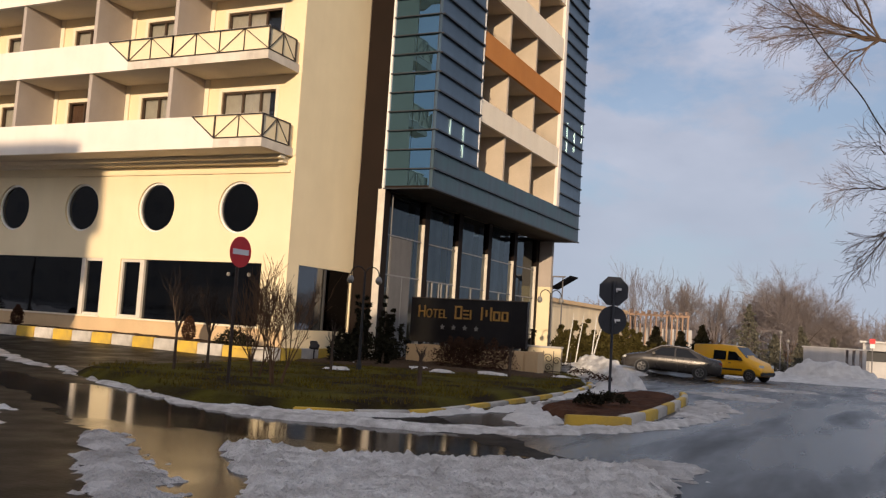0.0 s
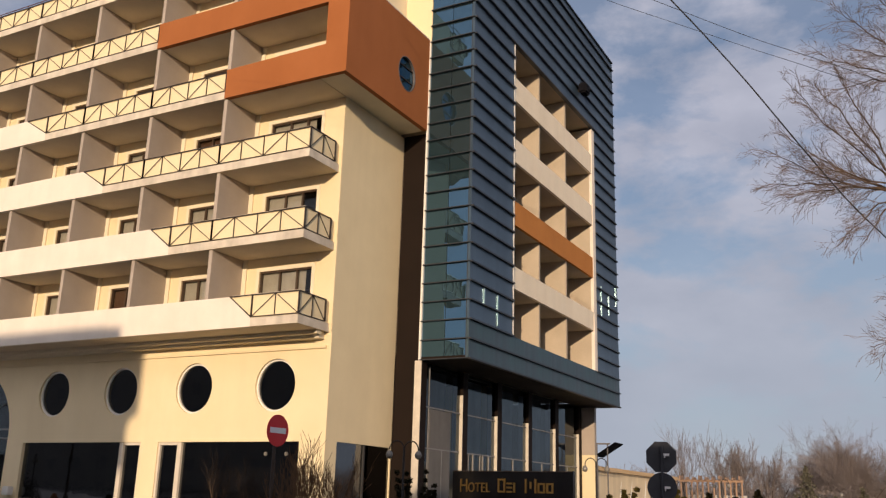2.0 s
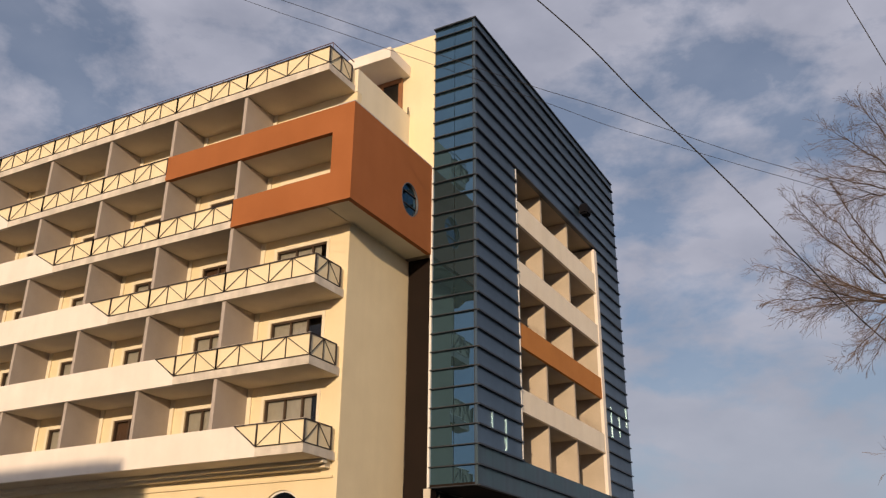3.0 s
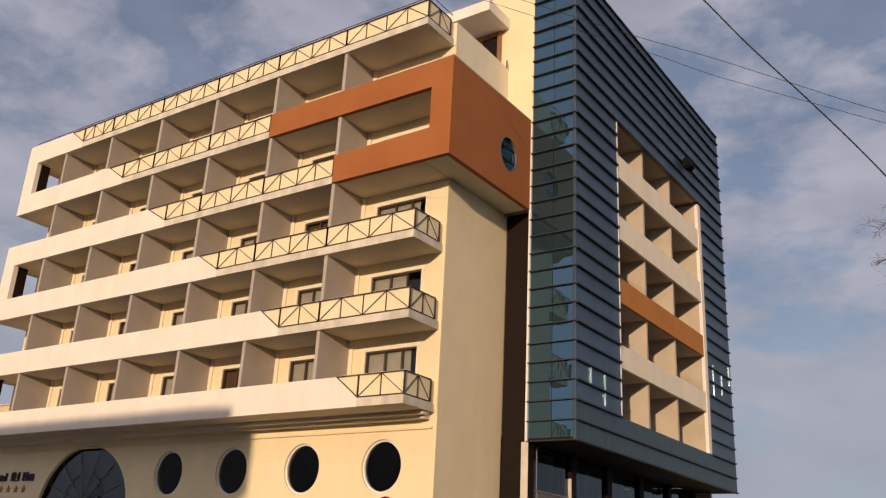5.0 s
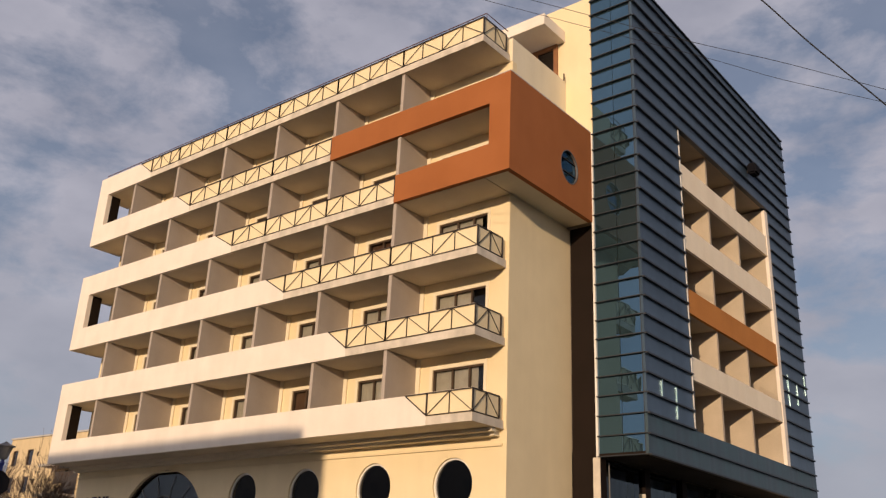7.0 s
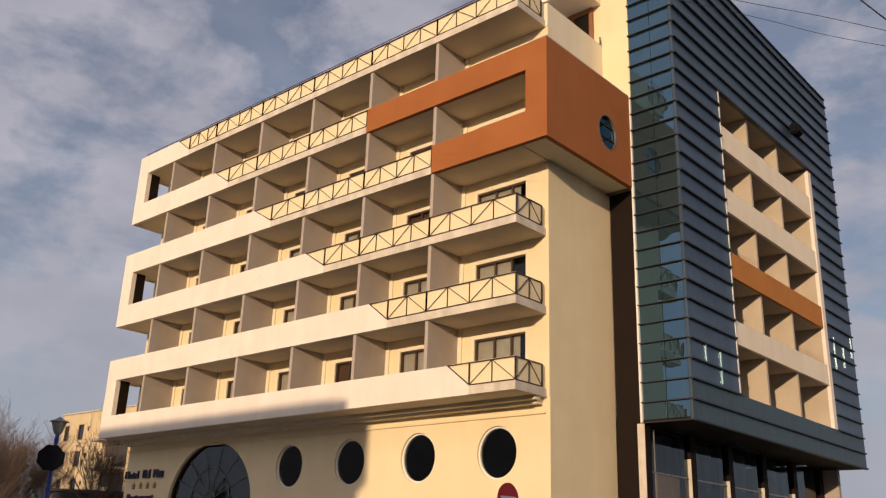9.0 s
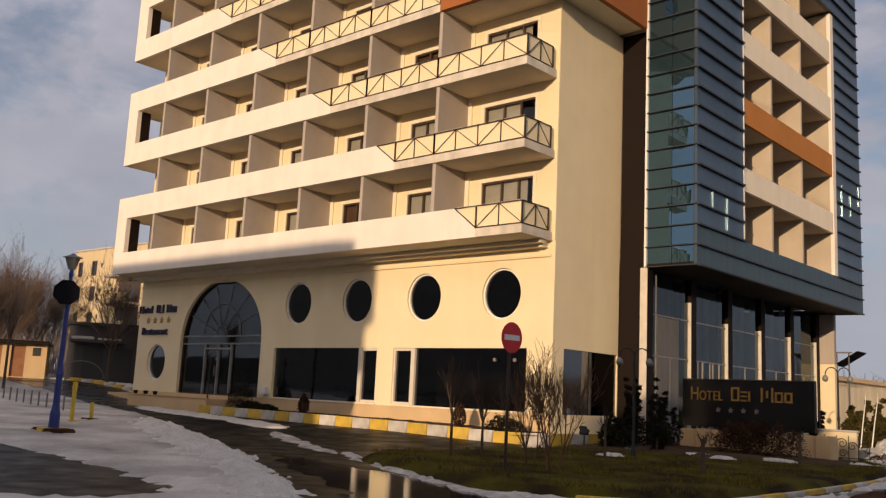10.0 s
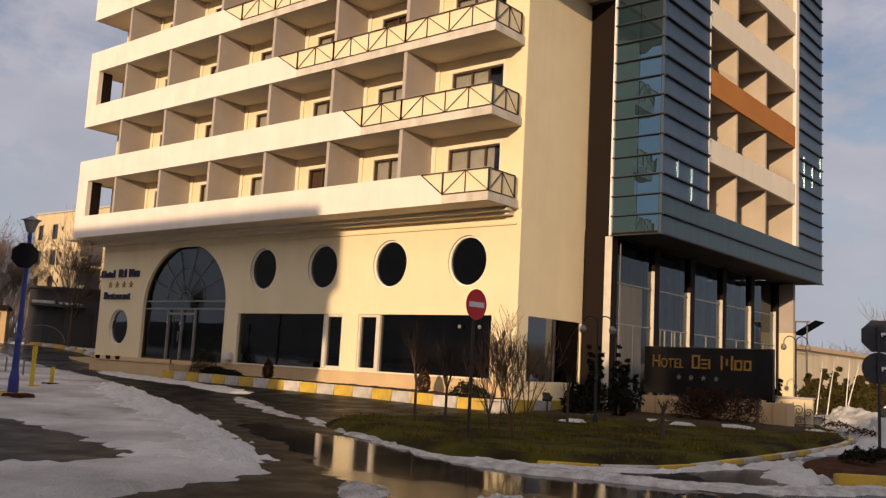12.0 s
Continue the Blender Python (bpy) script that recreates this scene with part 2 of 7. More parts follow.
# snow and crust tinted warm for light bounced off the cream facade
SNOW = material("old_snow", (0.84, 0.81, 0.755), (0.60, 0.565, 0.515), 0.7, 2.4, 26, 1.0, depth=0.08)
SNOW_CRUST = material("coarse_snow_crust", (0.84, 0.80, 0.74), (0.48, 0.44, 0.39), 0.6, 4.5, 30, 1.0, depth=0.08, spread=0.35)
SLUSH = material("trodden_slush", (0.74, 0.71, 0.67), (0.17, 0.152, 0.135), 0.6, 0.42, 18, 0.6, depth=0.10, spread=0.55)
SNOW_DIRTY = material("dirty_snow", (0.78, 0.74, 0.69), (0.28, 0.25, 0.215), 0.6, 1.9, 22, 1.0, depth=0.10, spread=0.40)
BARK = material("grey_bark", (0.10, 0.072, 0.052), (0.07, 0.05, 0.038), 0.9, 8, 60, 0.4)
TWIG = material("brown_twig", (0.050, 0.036, 0.028), (0.036, 0.026, 0.020), 0.9, 2, 30, 0.0)
TWIG_WARM = material("tan_twig", (0.15, 0.088, 0.048), (0.09, 0.054, 0.032), 0.9, 2, 30, 0.0)
# far needle tone paled: distance haze is put into the colour
HAZY_NEEDLE = material("haze_pale_needles", (0.075, 0.071, 0.048), (0.10, 0.092, 0.064), 0.9, 3, 30, 0.0, island=0.3)
NEEDLE = material("dark_needles", (0.015, 0.015, 0.008), (0.024, 0.021, 0.012), 0.85, 3, 30, 0.0, island=0.4)
HEDGE = material("olive_hedge", (0.046, 0.040, 0.012), (0.066, 0.052, 0.016), 0.85, 2, 30, 0.0, island=0.4)
DRYLEAF = material("rusty_leaf", (0.060, 0.030, 0.018), (0.042, 0.023, 0.015), 0.9, 2, 30, 0.0, island=0.4)
SIGN_RED = material("red_sign_sheet", (0.62, 0.014, 0.018), (0.54, 0.014, 0.016), 0.5, 4, 40, 0.03)
SIGN_WHITE = material("white_sign_sheet", (0.74, 0.72, 0.72), (0.68, 0.66, 0.66), 0.5, 4, 40, 0.03)
DULL_BLACK = material("dull_black", (0.006, 0.006, 0.009), (0.010, 0.010, 0.013), 0.9, 3, 40, 0.05)
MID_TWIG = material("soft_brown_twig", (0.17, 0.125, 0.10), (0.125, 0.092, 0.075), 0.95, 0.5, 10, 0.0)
# the next two twig tones are greyed and paled to paint distance haze
HAZE_GREY_TWIG = material("haze_grey_twig", (0.25, 0.21, 0.195), (0.19, 0.16, 0.15), 0.95, 0.5, 10, 0.0)
HAZE_TWIG = material("haze_pale_twig", (0.28, 0.242, 0.228), (0.22, 0.188, 0.177), 0.95, 0.5, 10, 0.0)
SIGN_BACK = material("grey_sign_back", (0.060, 0.062, 0.070), (0.045, 0.047, 0.055), 0.5, 3, 40, 0.05, metal=0.3)
GALV = material("grey_steel", (0.20, 0.19, 0.19), (0.14, 0.13, 0.13), 0.5, 5, 50, 0.1, metal=0.5)
BLUE_PAINT = material("blue_post_paint", (0.012, 0.028, 0.19), (0.01, 0.02, 0.13), 0.45, 3, 40, 0.1)
YELLOW_PAINT = material("yellow_steel_paint", (0.62, 0.45, 0.03), (0.48, 0.33, 0.03), 0.55, 4, 40, 0.1)
LANTERN = material("milky_lantern", (0.24, 0.225, 0.20), (0.15, 0.14, 0.125), 0.2, 4, 40, 0.0)
CAR_GREY = material("grey_car_paint", (0.070, 0.064, 0.057), (0.056, 0.050, 0.046), 0.26, 1.5, 30, 0.0, metal=0.35)
VAN_YELLOW = material("yellow_van_paint", (0.80, 0.42, 0.01), (0.74, 0.38, 0.01), 0.35, 1.5, 30, 0.0)
TYRE = material("tyre_rubber", (0.015, 0.015, 0.015), (0.025, 0.024, 0.022), 0.85, 8, 60, 0.2)
ALLOY = material("alloy_rim", (0.20, 0.195, 0.19), (0.15, 0.145, 0.14), 0.45, 8, 60, 0.0, metal=0.7)
BLACK_PLASTIC = material("black_plastic", (0.02, 0.02, 0.022), (0.03, 0.03, 0.03), 0.6, 5, 50, 0.1)
LAMP_CLEAR = material("headlamp_lens", (0.75, 0.75, 0.72), (0.6, 0.6, 0.58), 0.15, 5, 50, 0.0)
LAMP_RED = material("tail_lamp_lens", (0.25, 0.01, 0.01), (0.18, 0.01, 0.01), 0.2, 5, 50, 0.0)
CAR_GLASS = glazing("car_glass", (0.04, 0.045, 0.05), 0.02, 1.35, enamel=(0.008, 0.009, 0.011))
FAR_YELLOW = material("far_yellow_render", (0.66, 0.53, 0.33), (0.58, 0.46, 0.28), 0.9, 0.5, 20, 0.2, streaks=0.10)
FAR_WALL = material("far_cream_wall", (0.60, 0.47, 0.29), (0.50, 0.39, 0.24), 0.9, 0.5, 20, 0.2, streaks=0.14)
# cream wall lightened in colour to make up for its grazing sun
LIT_WALL = material("sun_pale_wall", (0.80, 0.66, 0.44), (0.68, 0.55, 0.36), 0.9, 0.5, 20, 0.2, streaks=0.14)
FAR_ORANGE = material("terracotta_column", (0.37, 0.25, 0.17), (0.29, 0.19, 0.13), 0.9, 0.8, 20, 0.2)
SHED_GREY = material("dark_grey_shed", (0.06, 0.055, 0.06), (0.045, 0.042, 0.046), 0.7, 0.8, 20, 0.2)
GREY_CONCRETE = material("weathered_concrete", (0.52, 0.50, 0.485), (0.36, 0.345, 0.33), 0.9, 0.8, 20, 0.3, streaks=0.2)
CONCRETE = material("pale_concrete", (0.50, 0.48, 0.45), (0.38, 0.36, 0.34), 0.9, 0.8, 20, 0.3)
BACK_PANE = material("dull_city_pane", (0.20, 0.19, 0.18), (0.16, 0.15, 0.14), 0.4, 0.4, 20, 0.1)
BACK_WALL = material("dull_city_wall", (0.30, 0.27, 0.24), (0.24, 0.22, 0.20), 0.9, 0.4, 20, 0.2)
LAMP_BLACK = material("black_lamp_paint", (0.008, 0.007, 0.007), (0.014, 0.012, 0.011), 0.7, 4, 40, 0.1)
CABLE = material("black_cable", (0.012, 0.012, 0.012), (0.02, 0.02, 0.02), 0.6, 5, 40, 0.0)

for dull in (MID_TWIG, GRASS, BLADE, SOIL, MULCH, NEEDLE, HEDGE, DRYLEAF, BROWN_PANEL, DULL_BLACK, SIGN_BACK, BARK, TWIG, HAZE_TWIG, TWIG_WARM):
    dull.node_tree.nodes["Principled BSDF"].inputs["Specular IOR Level"].default_value = 0.08
BLACK_STONE.node_tree.nodes["Principled BSDF"].inputs["Specular IOR Level"].default_value = 0.38

# ---- mesh tools ----
def gz(x, y):
    """Height of the sloping ground."""
    s = min(1.0, max(0.0, (x - 2) / 7))
    s = s * s * (3 - 2 * s)
    up = min(1.0, max(0.0, (y - 9) / 7)) ** 2 * min(1.0, max(0.0, (x - 3.6) / 2.4))
    rise = min(0.30, 0.06 * max(0.0, 12.6 - x)) * up
    bank = min(1.0, max(0.0, (-22 - x) / 14))
    rise += 0.8 * bank * bank * (3 - 2 * bank)
    return 0.017 * min(60.0, max(0.0, -x)) - 0.0095 * max(0.0, min(60.0, y + 2)) * s + rise


def part(name, bm, material, parent=None, label="", smooth=False):
    me = bpy.data.meshes.new(name)
    bmesh.ops.recalc_face_normals(bm, faces=bm.faces[:])
    bm.to_mesh(me)
    bm.free()
    me.materials.append(material)
    if smooth:
        me.polygons.foreach_set("use_smooth", [True] * len(me.polygons))
    ob = new(name, me)
    ob.parent = parent
    if label:
        ob["label"] = label
    return ob


def linked(name, me, parent, m):
    ob = new(name, me)
    ob.parent = parent
    ob.matrix_basis = m
    return ob


def raw(name, verts, faces, material, parent=None, label="", smooth=False):
    me = bpy.data.meshes.new(name)
    me.from_pydata(verts, [], faces)
    me.update()
    me.materials.append(material)
    if smooth:
        me.polygons.foreach_set("use_smooth", [True] * len(me.polygons))
    ob = new(name, me)
    ob.parent = parent
    if label:
        ob["label"] = label
    return ob


def box(bm, x0, x1, y0, y1, z0, z1, m=None):
    v = [bm.verts.new(p) for p in ((x0, y0, z0), (x1, y0, z0), (x1, y1, z0), (x0, y1, z0), (x0, y0, z1), (x1, y0, z1), (x1, y1, z1), (x0, y1, z1))]
    for f in ((3, 2, 1, 0), (4, 5, 6, 7), (0, 1, 5, 4), (1, 2, 6, 5), (2, 3, 7, 6), (3, 0, 4, 7)):
        bm.faces.new([v[i] for i in f])
    if m:
        for p in v:
            p.co = m @ p.co
    return bm


def boxes(*rows, bevel=0.0):
    bm = bmesh.new()
    for r in rows:
        box(bm, *r)
    if bevel:
        bmesh.ops.bevel(bm, geom=bm.edges[:], offset=bevel, segments=2, affect="EDGES")
    return bm


def tube(bm, pts, radii, sides=6, caps=True):
    """A tapering tube along points."""
    rings, prev = [], None
    n = len(pts)
    for i, p in enumerate(pts):
        p = Vector(p)
        d = (Vector(pts[min(i + 1, n - 1)]) - Vector(pts[max(i - 1, 0)])).normalized()
        u = d.orthogonal().normalized() if prev is None else (prev - d * prev.dot(d)).normalized()
        prev = u
        w = d.cross(u)
        r = radii[i] if isinstance(radii, (list, tuple)) else radii
        rings.append([bm.verts.new(p + (u * math.cos(a) + w * math.sin(a)) * r) for a in (2 * math.pi * k / sides for k in range(sides))])
    for a, b in zip(rings, rings[1:]):
        for k in range(sides):
            bm.faces.new((a[k], a[(k + 1) % sides], b[(k + 1) % sides], b[k]))
    if caps:
        bm.faces.new(rings[0][::-1])
        bm.faces.new(rings[-1])
    return bm


def lathe(bm, profile, sides=20, m=None):
    """A turned shape from (radius, height) pairs."""
    rings = []
    for r, z in profile:
        rings.append([bm.verts.new((r * math.cos(2 * math.pi * k / sides), r * math.sin(2 * math.pi * k / sides), z)) for k in range(sides)])
    for a, b in zip(rings, rings[1:]):
        for k in range(sides):
            bm.faces.new((a[k], a[(k + 1) % sides], b[(k + 1) % sides], b[k]))
    bm.faces.new(rings[0][::-1])
    bm.faces.new(rings[-1])
    if m:
        for ring in rings:
            for v in ring:
                v.co = m @ v.co
    return bm


def plate(outer, holes, place, thick):
    """A slab with holes cut through: loops of (u, v), place(u, v, d) puts them in the world, d runs from 0 to thick."""
    bm = bmesh.new()
    edges, loops = [], []
    for loop in (outer, *holes):
        vs = [bm.verts.new((u, v, 0)) for u, v in loop]
        loops.append(vs)
        for i in range(len(vs)):
            edges.append(bm.edges.new((vs[i], vs[(i + 1) % len(vs)])))
    bmesh.ops.triangle_fill(bm, use_beauty=True, use_dissolve=False, edges=edges)
    front = bm.faces[:]
    twin = {v: bm.verts.new((v.co.x, v.co.y, 1)) for v in bm.verts[:]}
    for f in front:
        bm.faces.new([twin[v] for v in reversed(f.verts)])
    for vs in loops:
        for i in range(len(vs)):
            a, b = vs[i], vs[(i + 1) % len(vs)]
            bm.faces.new((a, b, twin[b], twin[a]))
    for v in bm.verts:
        v.co = place(v.co.x, v.co.y, v.co.z * thick)
    return bm


def rect(u0, u1, v0, v1):
    return [(u0, v0), (u1, v0), (u1, v1), (u0, v1)]


def ring_pts(cu, cv, ru, rv, n=40, a0=0.0, a1=2 * math.pi, closed=True):
    return [(cu + ru * math.cos(a0 + (a1 - a0) * i / (n if closed else n - 1)), cv + rv * math.sin(a0 + (a1 - a0) * i / (n if closed else n - 1))) for i in range(n)]


def ring_frame(outer, inner, place, d0, d1):
    """A frame between two loops of equal count, from depth d0 to d1."""
    bm = bmesh.new()
    n = len(outer)
    v = [[bm.verts.new(place(u, w, d)) for u, w in loop] for loop, d in ((outer, d0), (inner, d0), (inner, d1), (outer, d1))]
    for i in range(n):
        j = (i + 1) % n
        for a in range(4):
            b = (a + 1) % 4
            bm.faces.new((v[a][i], v[a][j], v[b][j], v[b][i]))
    return bm


def thin(loop, place, d, t=0.012):
    """A thin pane with two faces and an edge."""
    bm = bmesh.new()
    a = [bm.verts.new(place(u, w, d)) for u, w in loop]
    b = [bm.verts.new(place(u, w, d + t)) for u, w in loop]
    bm.faces.new(a)
    bm.faces.new(b[::-1])
    for i in range(len(a)):
        j = (i + 1) % len(a)
        bm.faces.new((a[i], a[j], b[j], b[i]))
    return bm


def sheet(loop, place, d, t=0.012):
    """A pane whose inner face is left open, so that it mirrors once only."""
    bm = thin(loop, place, d, t)
    bm.faces.ensure_lookup_table()
    bmesh.ops.delete(bm, geom=[bm.faces[1]], context="FACES_ONLY")
    return bm


def thing(name, label, category, group="", kind="", at=(0, 0, 0)):
    ob = new(name)
    ob.location = at
    ob.empty_display_size = 0.2
    return tagged(ob, label, category, group, kind)


def front_y(y):
    return lambda u, v, d: (u, y + d, v)


def side_x(x):
    return lambda u, v, d: (x - d, u, v)


def smooth_loop(pts, per=6, closed=True):
    """Catmull-Rom curve through plan points."""
    out, n = [], len(pts)
    for i in range(n if closed else n - 1):
        p = [Vector((*pts[(i + k) % n if closed else min(max(i + k, 0), n - 1)][:2], 0)) for k in (-1, 0, 1, 2)]
        for s in range(per):
            t = s / per
            q = 0.5 * (2 * p[1] + (p[2] - p[0]) * t + (2 * p[0] - 5 * p[1] + 4 * p[2] - p[3]) * t * t + (3 * p[1] - p[0] - 3 * p[2] + p[3]) * t ** 3)
            out.append((q.x, q.y))
    if not closed:
        out.append(tuple(pts[-1][:2]))
    return out


# ---- lettering ----
def letters(text, size, material, parent, m, depth=0.03, name="letter"):
    cu = bpy.data.curves.new("text", "FONT")
    cu.body, cu.size, cu.extrude = text, size, depth
    tmp = new("text", cu)
    bpy.context.view_layer.update()
    me = bpy.data.meshes.new_from_object(tmp.evaluated_get(bpy.context.evaluated_depsgraph_get()))
    width = max(v.co.x for v in me.vertices)
    bpy.data.objects.remove(tmp)
    me.materials.clear()
    me.materials.append(material)
    ob = new(name, me)
    ob.parent = parent
    ob.matrix_basis = m
    return width


def star_mesh(r):
    bm = bmesh.new()
    pts = [((r if k % 2 == 0 else r * 0.42) * math.sin(math.pi * k / 5), (r if k % 2 == 0 else r * 0.42) * math.cos(math.pi * k / 5)) for k in range(10)]
    a = [bm.verts.new((x, 0, z)) for x, z in pts]
    b = [bm.verts.new((x, 0.05, z)) for x, z in pts]
    bm.faces.new(a)
    bm.faces.new(b[::-1])
    for k in range(10):
        bm.faces.new((a[k], a[(k + 1) % 10], b[(k + 1) % 10], b[k]))
    return bm


def letter_bars(parent, x, y0, y1, z, widths, heights, gap, material, kinds="oeionoo"):
    """Plain bars, one for each character."""
    for n, (w, h) in enumerate(zip(widths, heights)):
        if h:
            t, k = min(0.06, w * 0.28), kinds[n % len(kinds)]
            if k == "o":
                part("bar", ring_frame(rect(x, x + w, z, z + h), rect(x + t, x + w - t, z + t, z + h - t), front_y(0.0), y0, y1), material, parent)
            for row in {"o": (), "i": ((x, x + t, z, z + h),), "n": ((x, x + t, z, z + h), (x + w - t, x + w, z, z + h), (x + w / 2 - t / 2, x + w / 2 + t / 2, z + h * 0.3, z + h * 0.8)), "e": ((x, x + w, z, z + t), (x, x + w, z + h / 2 - t / 2, z + h / 2 + t / 2), (x, x + w, z + h - t, z + h))}[k]:
                part("bar", boxes((row[0], row[1], y0, y1, row[2], row[3])), material, parent)
        x += w + gap
    return x


# ---- hotel: main block ----
hotel = thing("hotel", "cream rendered hotel with stepped balconies and a zinc-clad corner tower", "building")
X1, BAY, YB, STOREY = -4.35, 3.92, -1.87, 3.0
LEFT, CIRCLES = -27.4, [(-2.34 - 3.86 * k, 5.37, 0.90, 0.95) for k in range(4)] + [(-25.36, 2.62, 0.88, 0.93)]
ARCH = [(-23.2, 1.08), (-16.42, 1.08)] + ring_pts(-19.81, 3.72, 3.39, 3.02, 33, 0, math.pi, False)
GROUND_WINDOWS = [(-15.41, -8.63, -9.68), (-7.73, -1.10, -6.66)]
FRONT = front_y(0.0)

wall = part("wall", plate(rect(LEFT, 0.0, -0.4, 7.1), [rect(a, b, 1.15, 3.38) for a, b, _ in GROUND_WINDOWS] + [ring_pts(*c) for c in CIRCLES] + [ARCH], FRONT, 0.35), RENDER_CREAM, hotel, "cream rendered ground-floor wall")
ROOM_WINDOWS = [(-3.47, -1.05)] + [(X1 - BAY * k + 0.88, X1 - BAY * k + 3.05) for k in range(1, 6)]
holes = [rect(a, b, 7.47 + STOREY * r, 9.65 + STOREY * r) for r in range(5) for a, b in ROOM_WINDOWS]
part("wall", plate(rect(LEFT + 0.1, 0.0, 7.1, 22.16), holes, FRONT, 0.30), RENDER_CREAM, hotel, "cream rendered upper wall")
part("wall", plate(rect(0.004, 4.35, -0.4, 16.15), [rect(0.69, 4.3, 1.12, 3.41)], side_x(0.003), 0.30), RENDER_BEIGE, hotel, "beige return wall")
part("plinth", plate(rect(LEFT + 0.002, -0.002, -0.4, 1.085), [], front_y(-0.012), 0.011), RENDER_TAN, hotel, "tan rendered plinth band")
part("corner_strip", boxes((-0.28, 0.0, -0.035, -0.001, 7.2, 16.1)), RENDER_CREAM, hotel)
part("wall", boxes((LEFT, LEFT + 0.3, 0.352, 14.0, -0.4, 22.16), (LEFT, 0.0, 14.0, 14.3, -0.4, 22.16)), RENDER_CREAM, hotel, "plain end and rear walls")
part("roof", boxes((LEFT, -0.31, 0.31, 14.0, 22.17, 22.42)), CONCRETE, hotel, "flat concrete roof")
for r in range(6):
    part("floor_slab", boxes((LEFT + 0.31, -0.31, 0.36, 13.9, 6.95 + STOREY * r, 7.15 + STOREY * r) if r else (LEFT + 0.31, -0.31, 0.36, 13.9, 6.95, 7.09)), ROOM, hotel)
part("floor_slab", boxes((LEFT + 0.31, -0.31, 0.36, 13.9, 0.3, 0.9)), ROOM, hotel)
# dark screen added behind the side window to block the sunlit room
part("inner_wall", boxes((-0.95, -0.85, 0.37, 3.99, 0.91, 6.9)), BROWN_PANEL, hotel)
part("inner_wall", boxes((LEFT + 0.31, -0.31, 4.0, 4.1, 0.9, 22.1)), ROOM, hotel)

# cornice under the first balcony
part("cornice", boxes((LEFT - 0.05, -0.30, -0.34, -0.001, 6.92, 7.15)), RENDER_PALE, hotel)
part("cornice", boxes((LEFT - 0.05, -0.20, -0.62, -0.342, 7.03, 7.15)), RENDER_PALE, hotel)
part("moulding", boxes((LEFT - 0.02, -0.16, -0.07, -0.001, 6.60, 6.68)), RENDER_BEIGE, hotel)

# round windows and the arch
for cu, cv, ru, rv in CIRCLES:
    w = part("window", sheet(ring_pts(cu, cv, ru - 0.01, rv - 0.01), FRONT, 0.16), GLASS_DARK, hotel, "round dark window")
    part("frame", ring_frame(ring_pts(cu, cv, ru + 0.02, rv + 0.02), ring_pts(cu, cv, ru - 0.07, rv - 0.07), FRONT, 0.09, 0.2), WHITE_FRAME, w)
arch_win = part("entrance_window", thin(ARCH, FRONT, 0.24), GLASS_ARCH, hotel, "arched glazed entrance")
inner = [(-23.12, 1.14), (-16.50, 1.14)] + ring_pts(-19.81, 3.72, 3.31, 2.94, 33, 0, math.pi, False)
part("frame", ring_frame(ARCH, inner, FRONT, 0.16, 0.30), IRON, arch_win)
for z in (3.55, 3.93):
    part("transom", boxes((-23.15, -16.47, 0.14, 0.30, z, z + 0.06)), PALE_BAR, arch_win)
for x in (-21.12, -19.98, -18.92):
    part("mullion", boxes((x - 0.035, x + 0.035, 0.12, 0.30, 1.1, 3.55)), PALE_BAR, arch_win)
part("door_head", boxes((-21.07, -18.97, 0.13, 0.25, 3.30, 3.39)), PALE_BAR, arch_win)
for rr in (0.45, 1.55):
    part("glazing_bar", tube(bmesh.new(), [(-19.9 + rr * math.cos(a), 0.2, 3.99 + rr * math.sin(a)) for a in (math.pi * i / 20 for i in range(21))], 0.020, 5), DIM_BAR, arch_win)
for a in (25, 51, 77, 103, 129, 155):
    c, q = math.cos(radians(a)), math.sin(radians(a))
    part("glazing_bar", tube(bmesh.new(), [(-19.9 + 0.45 * c, 0.2, 3.99 + 0.45 * q), (-19.9 + 3.05 * c, 0.2, 3.99 + 2.5 * q)], 0.017, 5), DIM_BAR, arch_win)
for x in (-20.1, -19.86):
    part("door_handle", boxes((x - 0.02, x + 0.02, 0.06, 0.12, 2.0, 2.5)), GALV, arch_win)

# ground-floor shop windows
for a, b, mu in GROUND_WINDOWS:
    w = part("window", sheet(rect(a, b, 1.15, 3.38), FRONT, 0.14), GLASS_DARK, hotel, "wide dark-tinted window")
    part("mullion", boxes((mu - 0.10, mu + 0.10, 0.03, 0.22, 1.16, 3.37)), SHOP_FRAME, w, "cream mullion")
    lo, hi = (mu + 0.13, b) if b - mu < mu - a else (a, mu - 0.13)
    for row in ((lo, hi, 0.05, 0.2, 3.27, 3.375), (lo, hi, 0.05, 0.2, 1.155, 1.26)):
        part("frame", boxes(row), SHOP_FRAME, w)
    edge = b if hi == b else a
    part("frame", boxes((edge - 0.09, edge - 0.002, 0.05, 0.2, 1.26, 3.27) if hi == b else (edge + 0.002, edge + 0.09, 0.05, 0.2, 1.26, 3.27)), SHOP_FRAME, w)
    part("sill", boxes((a - 0.04, b + 0.04, -0.05, 0.05, 1.09, 1.148)), RENDER_PALE, w)
w = part("window", thin(rect(0.69, 4.3, 1.12, 3.41), side_x(0.0), 0.06), GLASS_DARK, hotel, "dark-tinted side window")
part("mullion", boxes((-0.12, 0.01, 2.45, 2.52, 1.13, 3.40)), BLACK_PLASTIC, w)
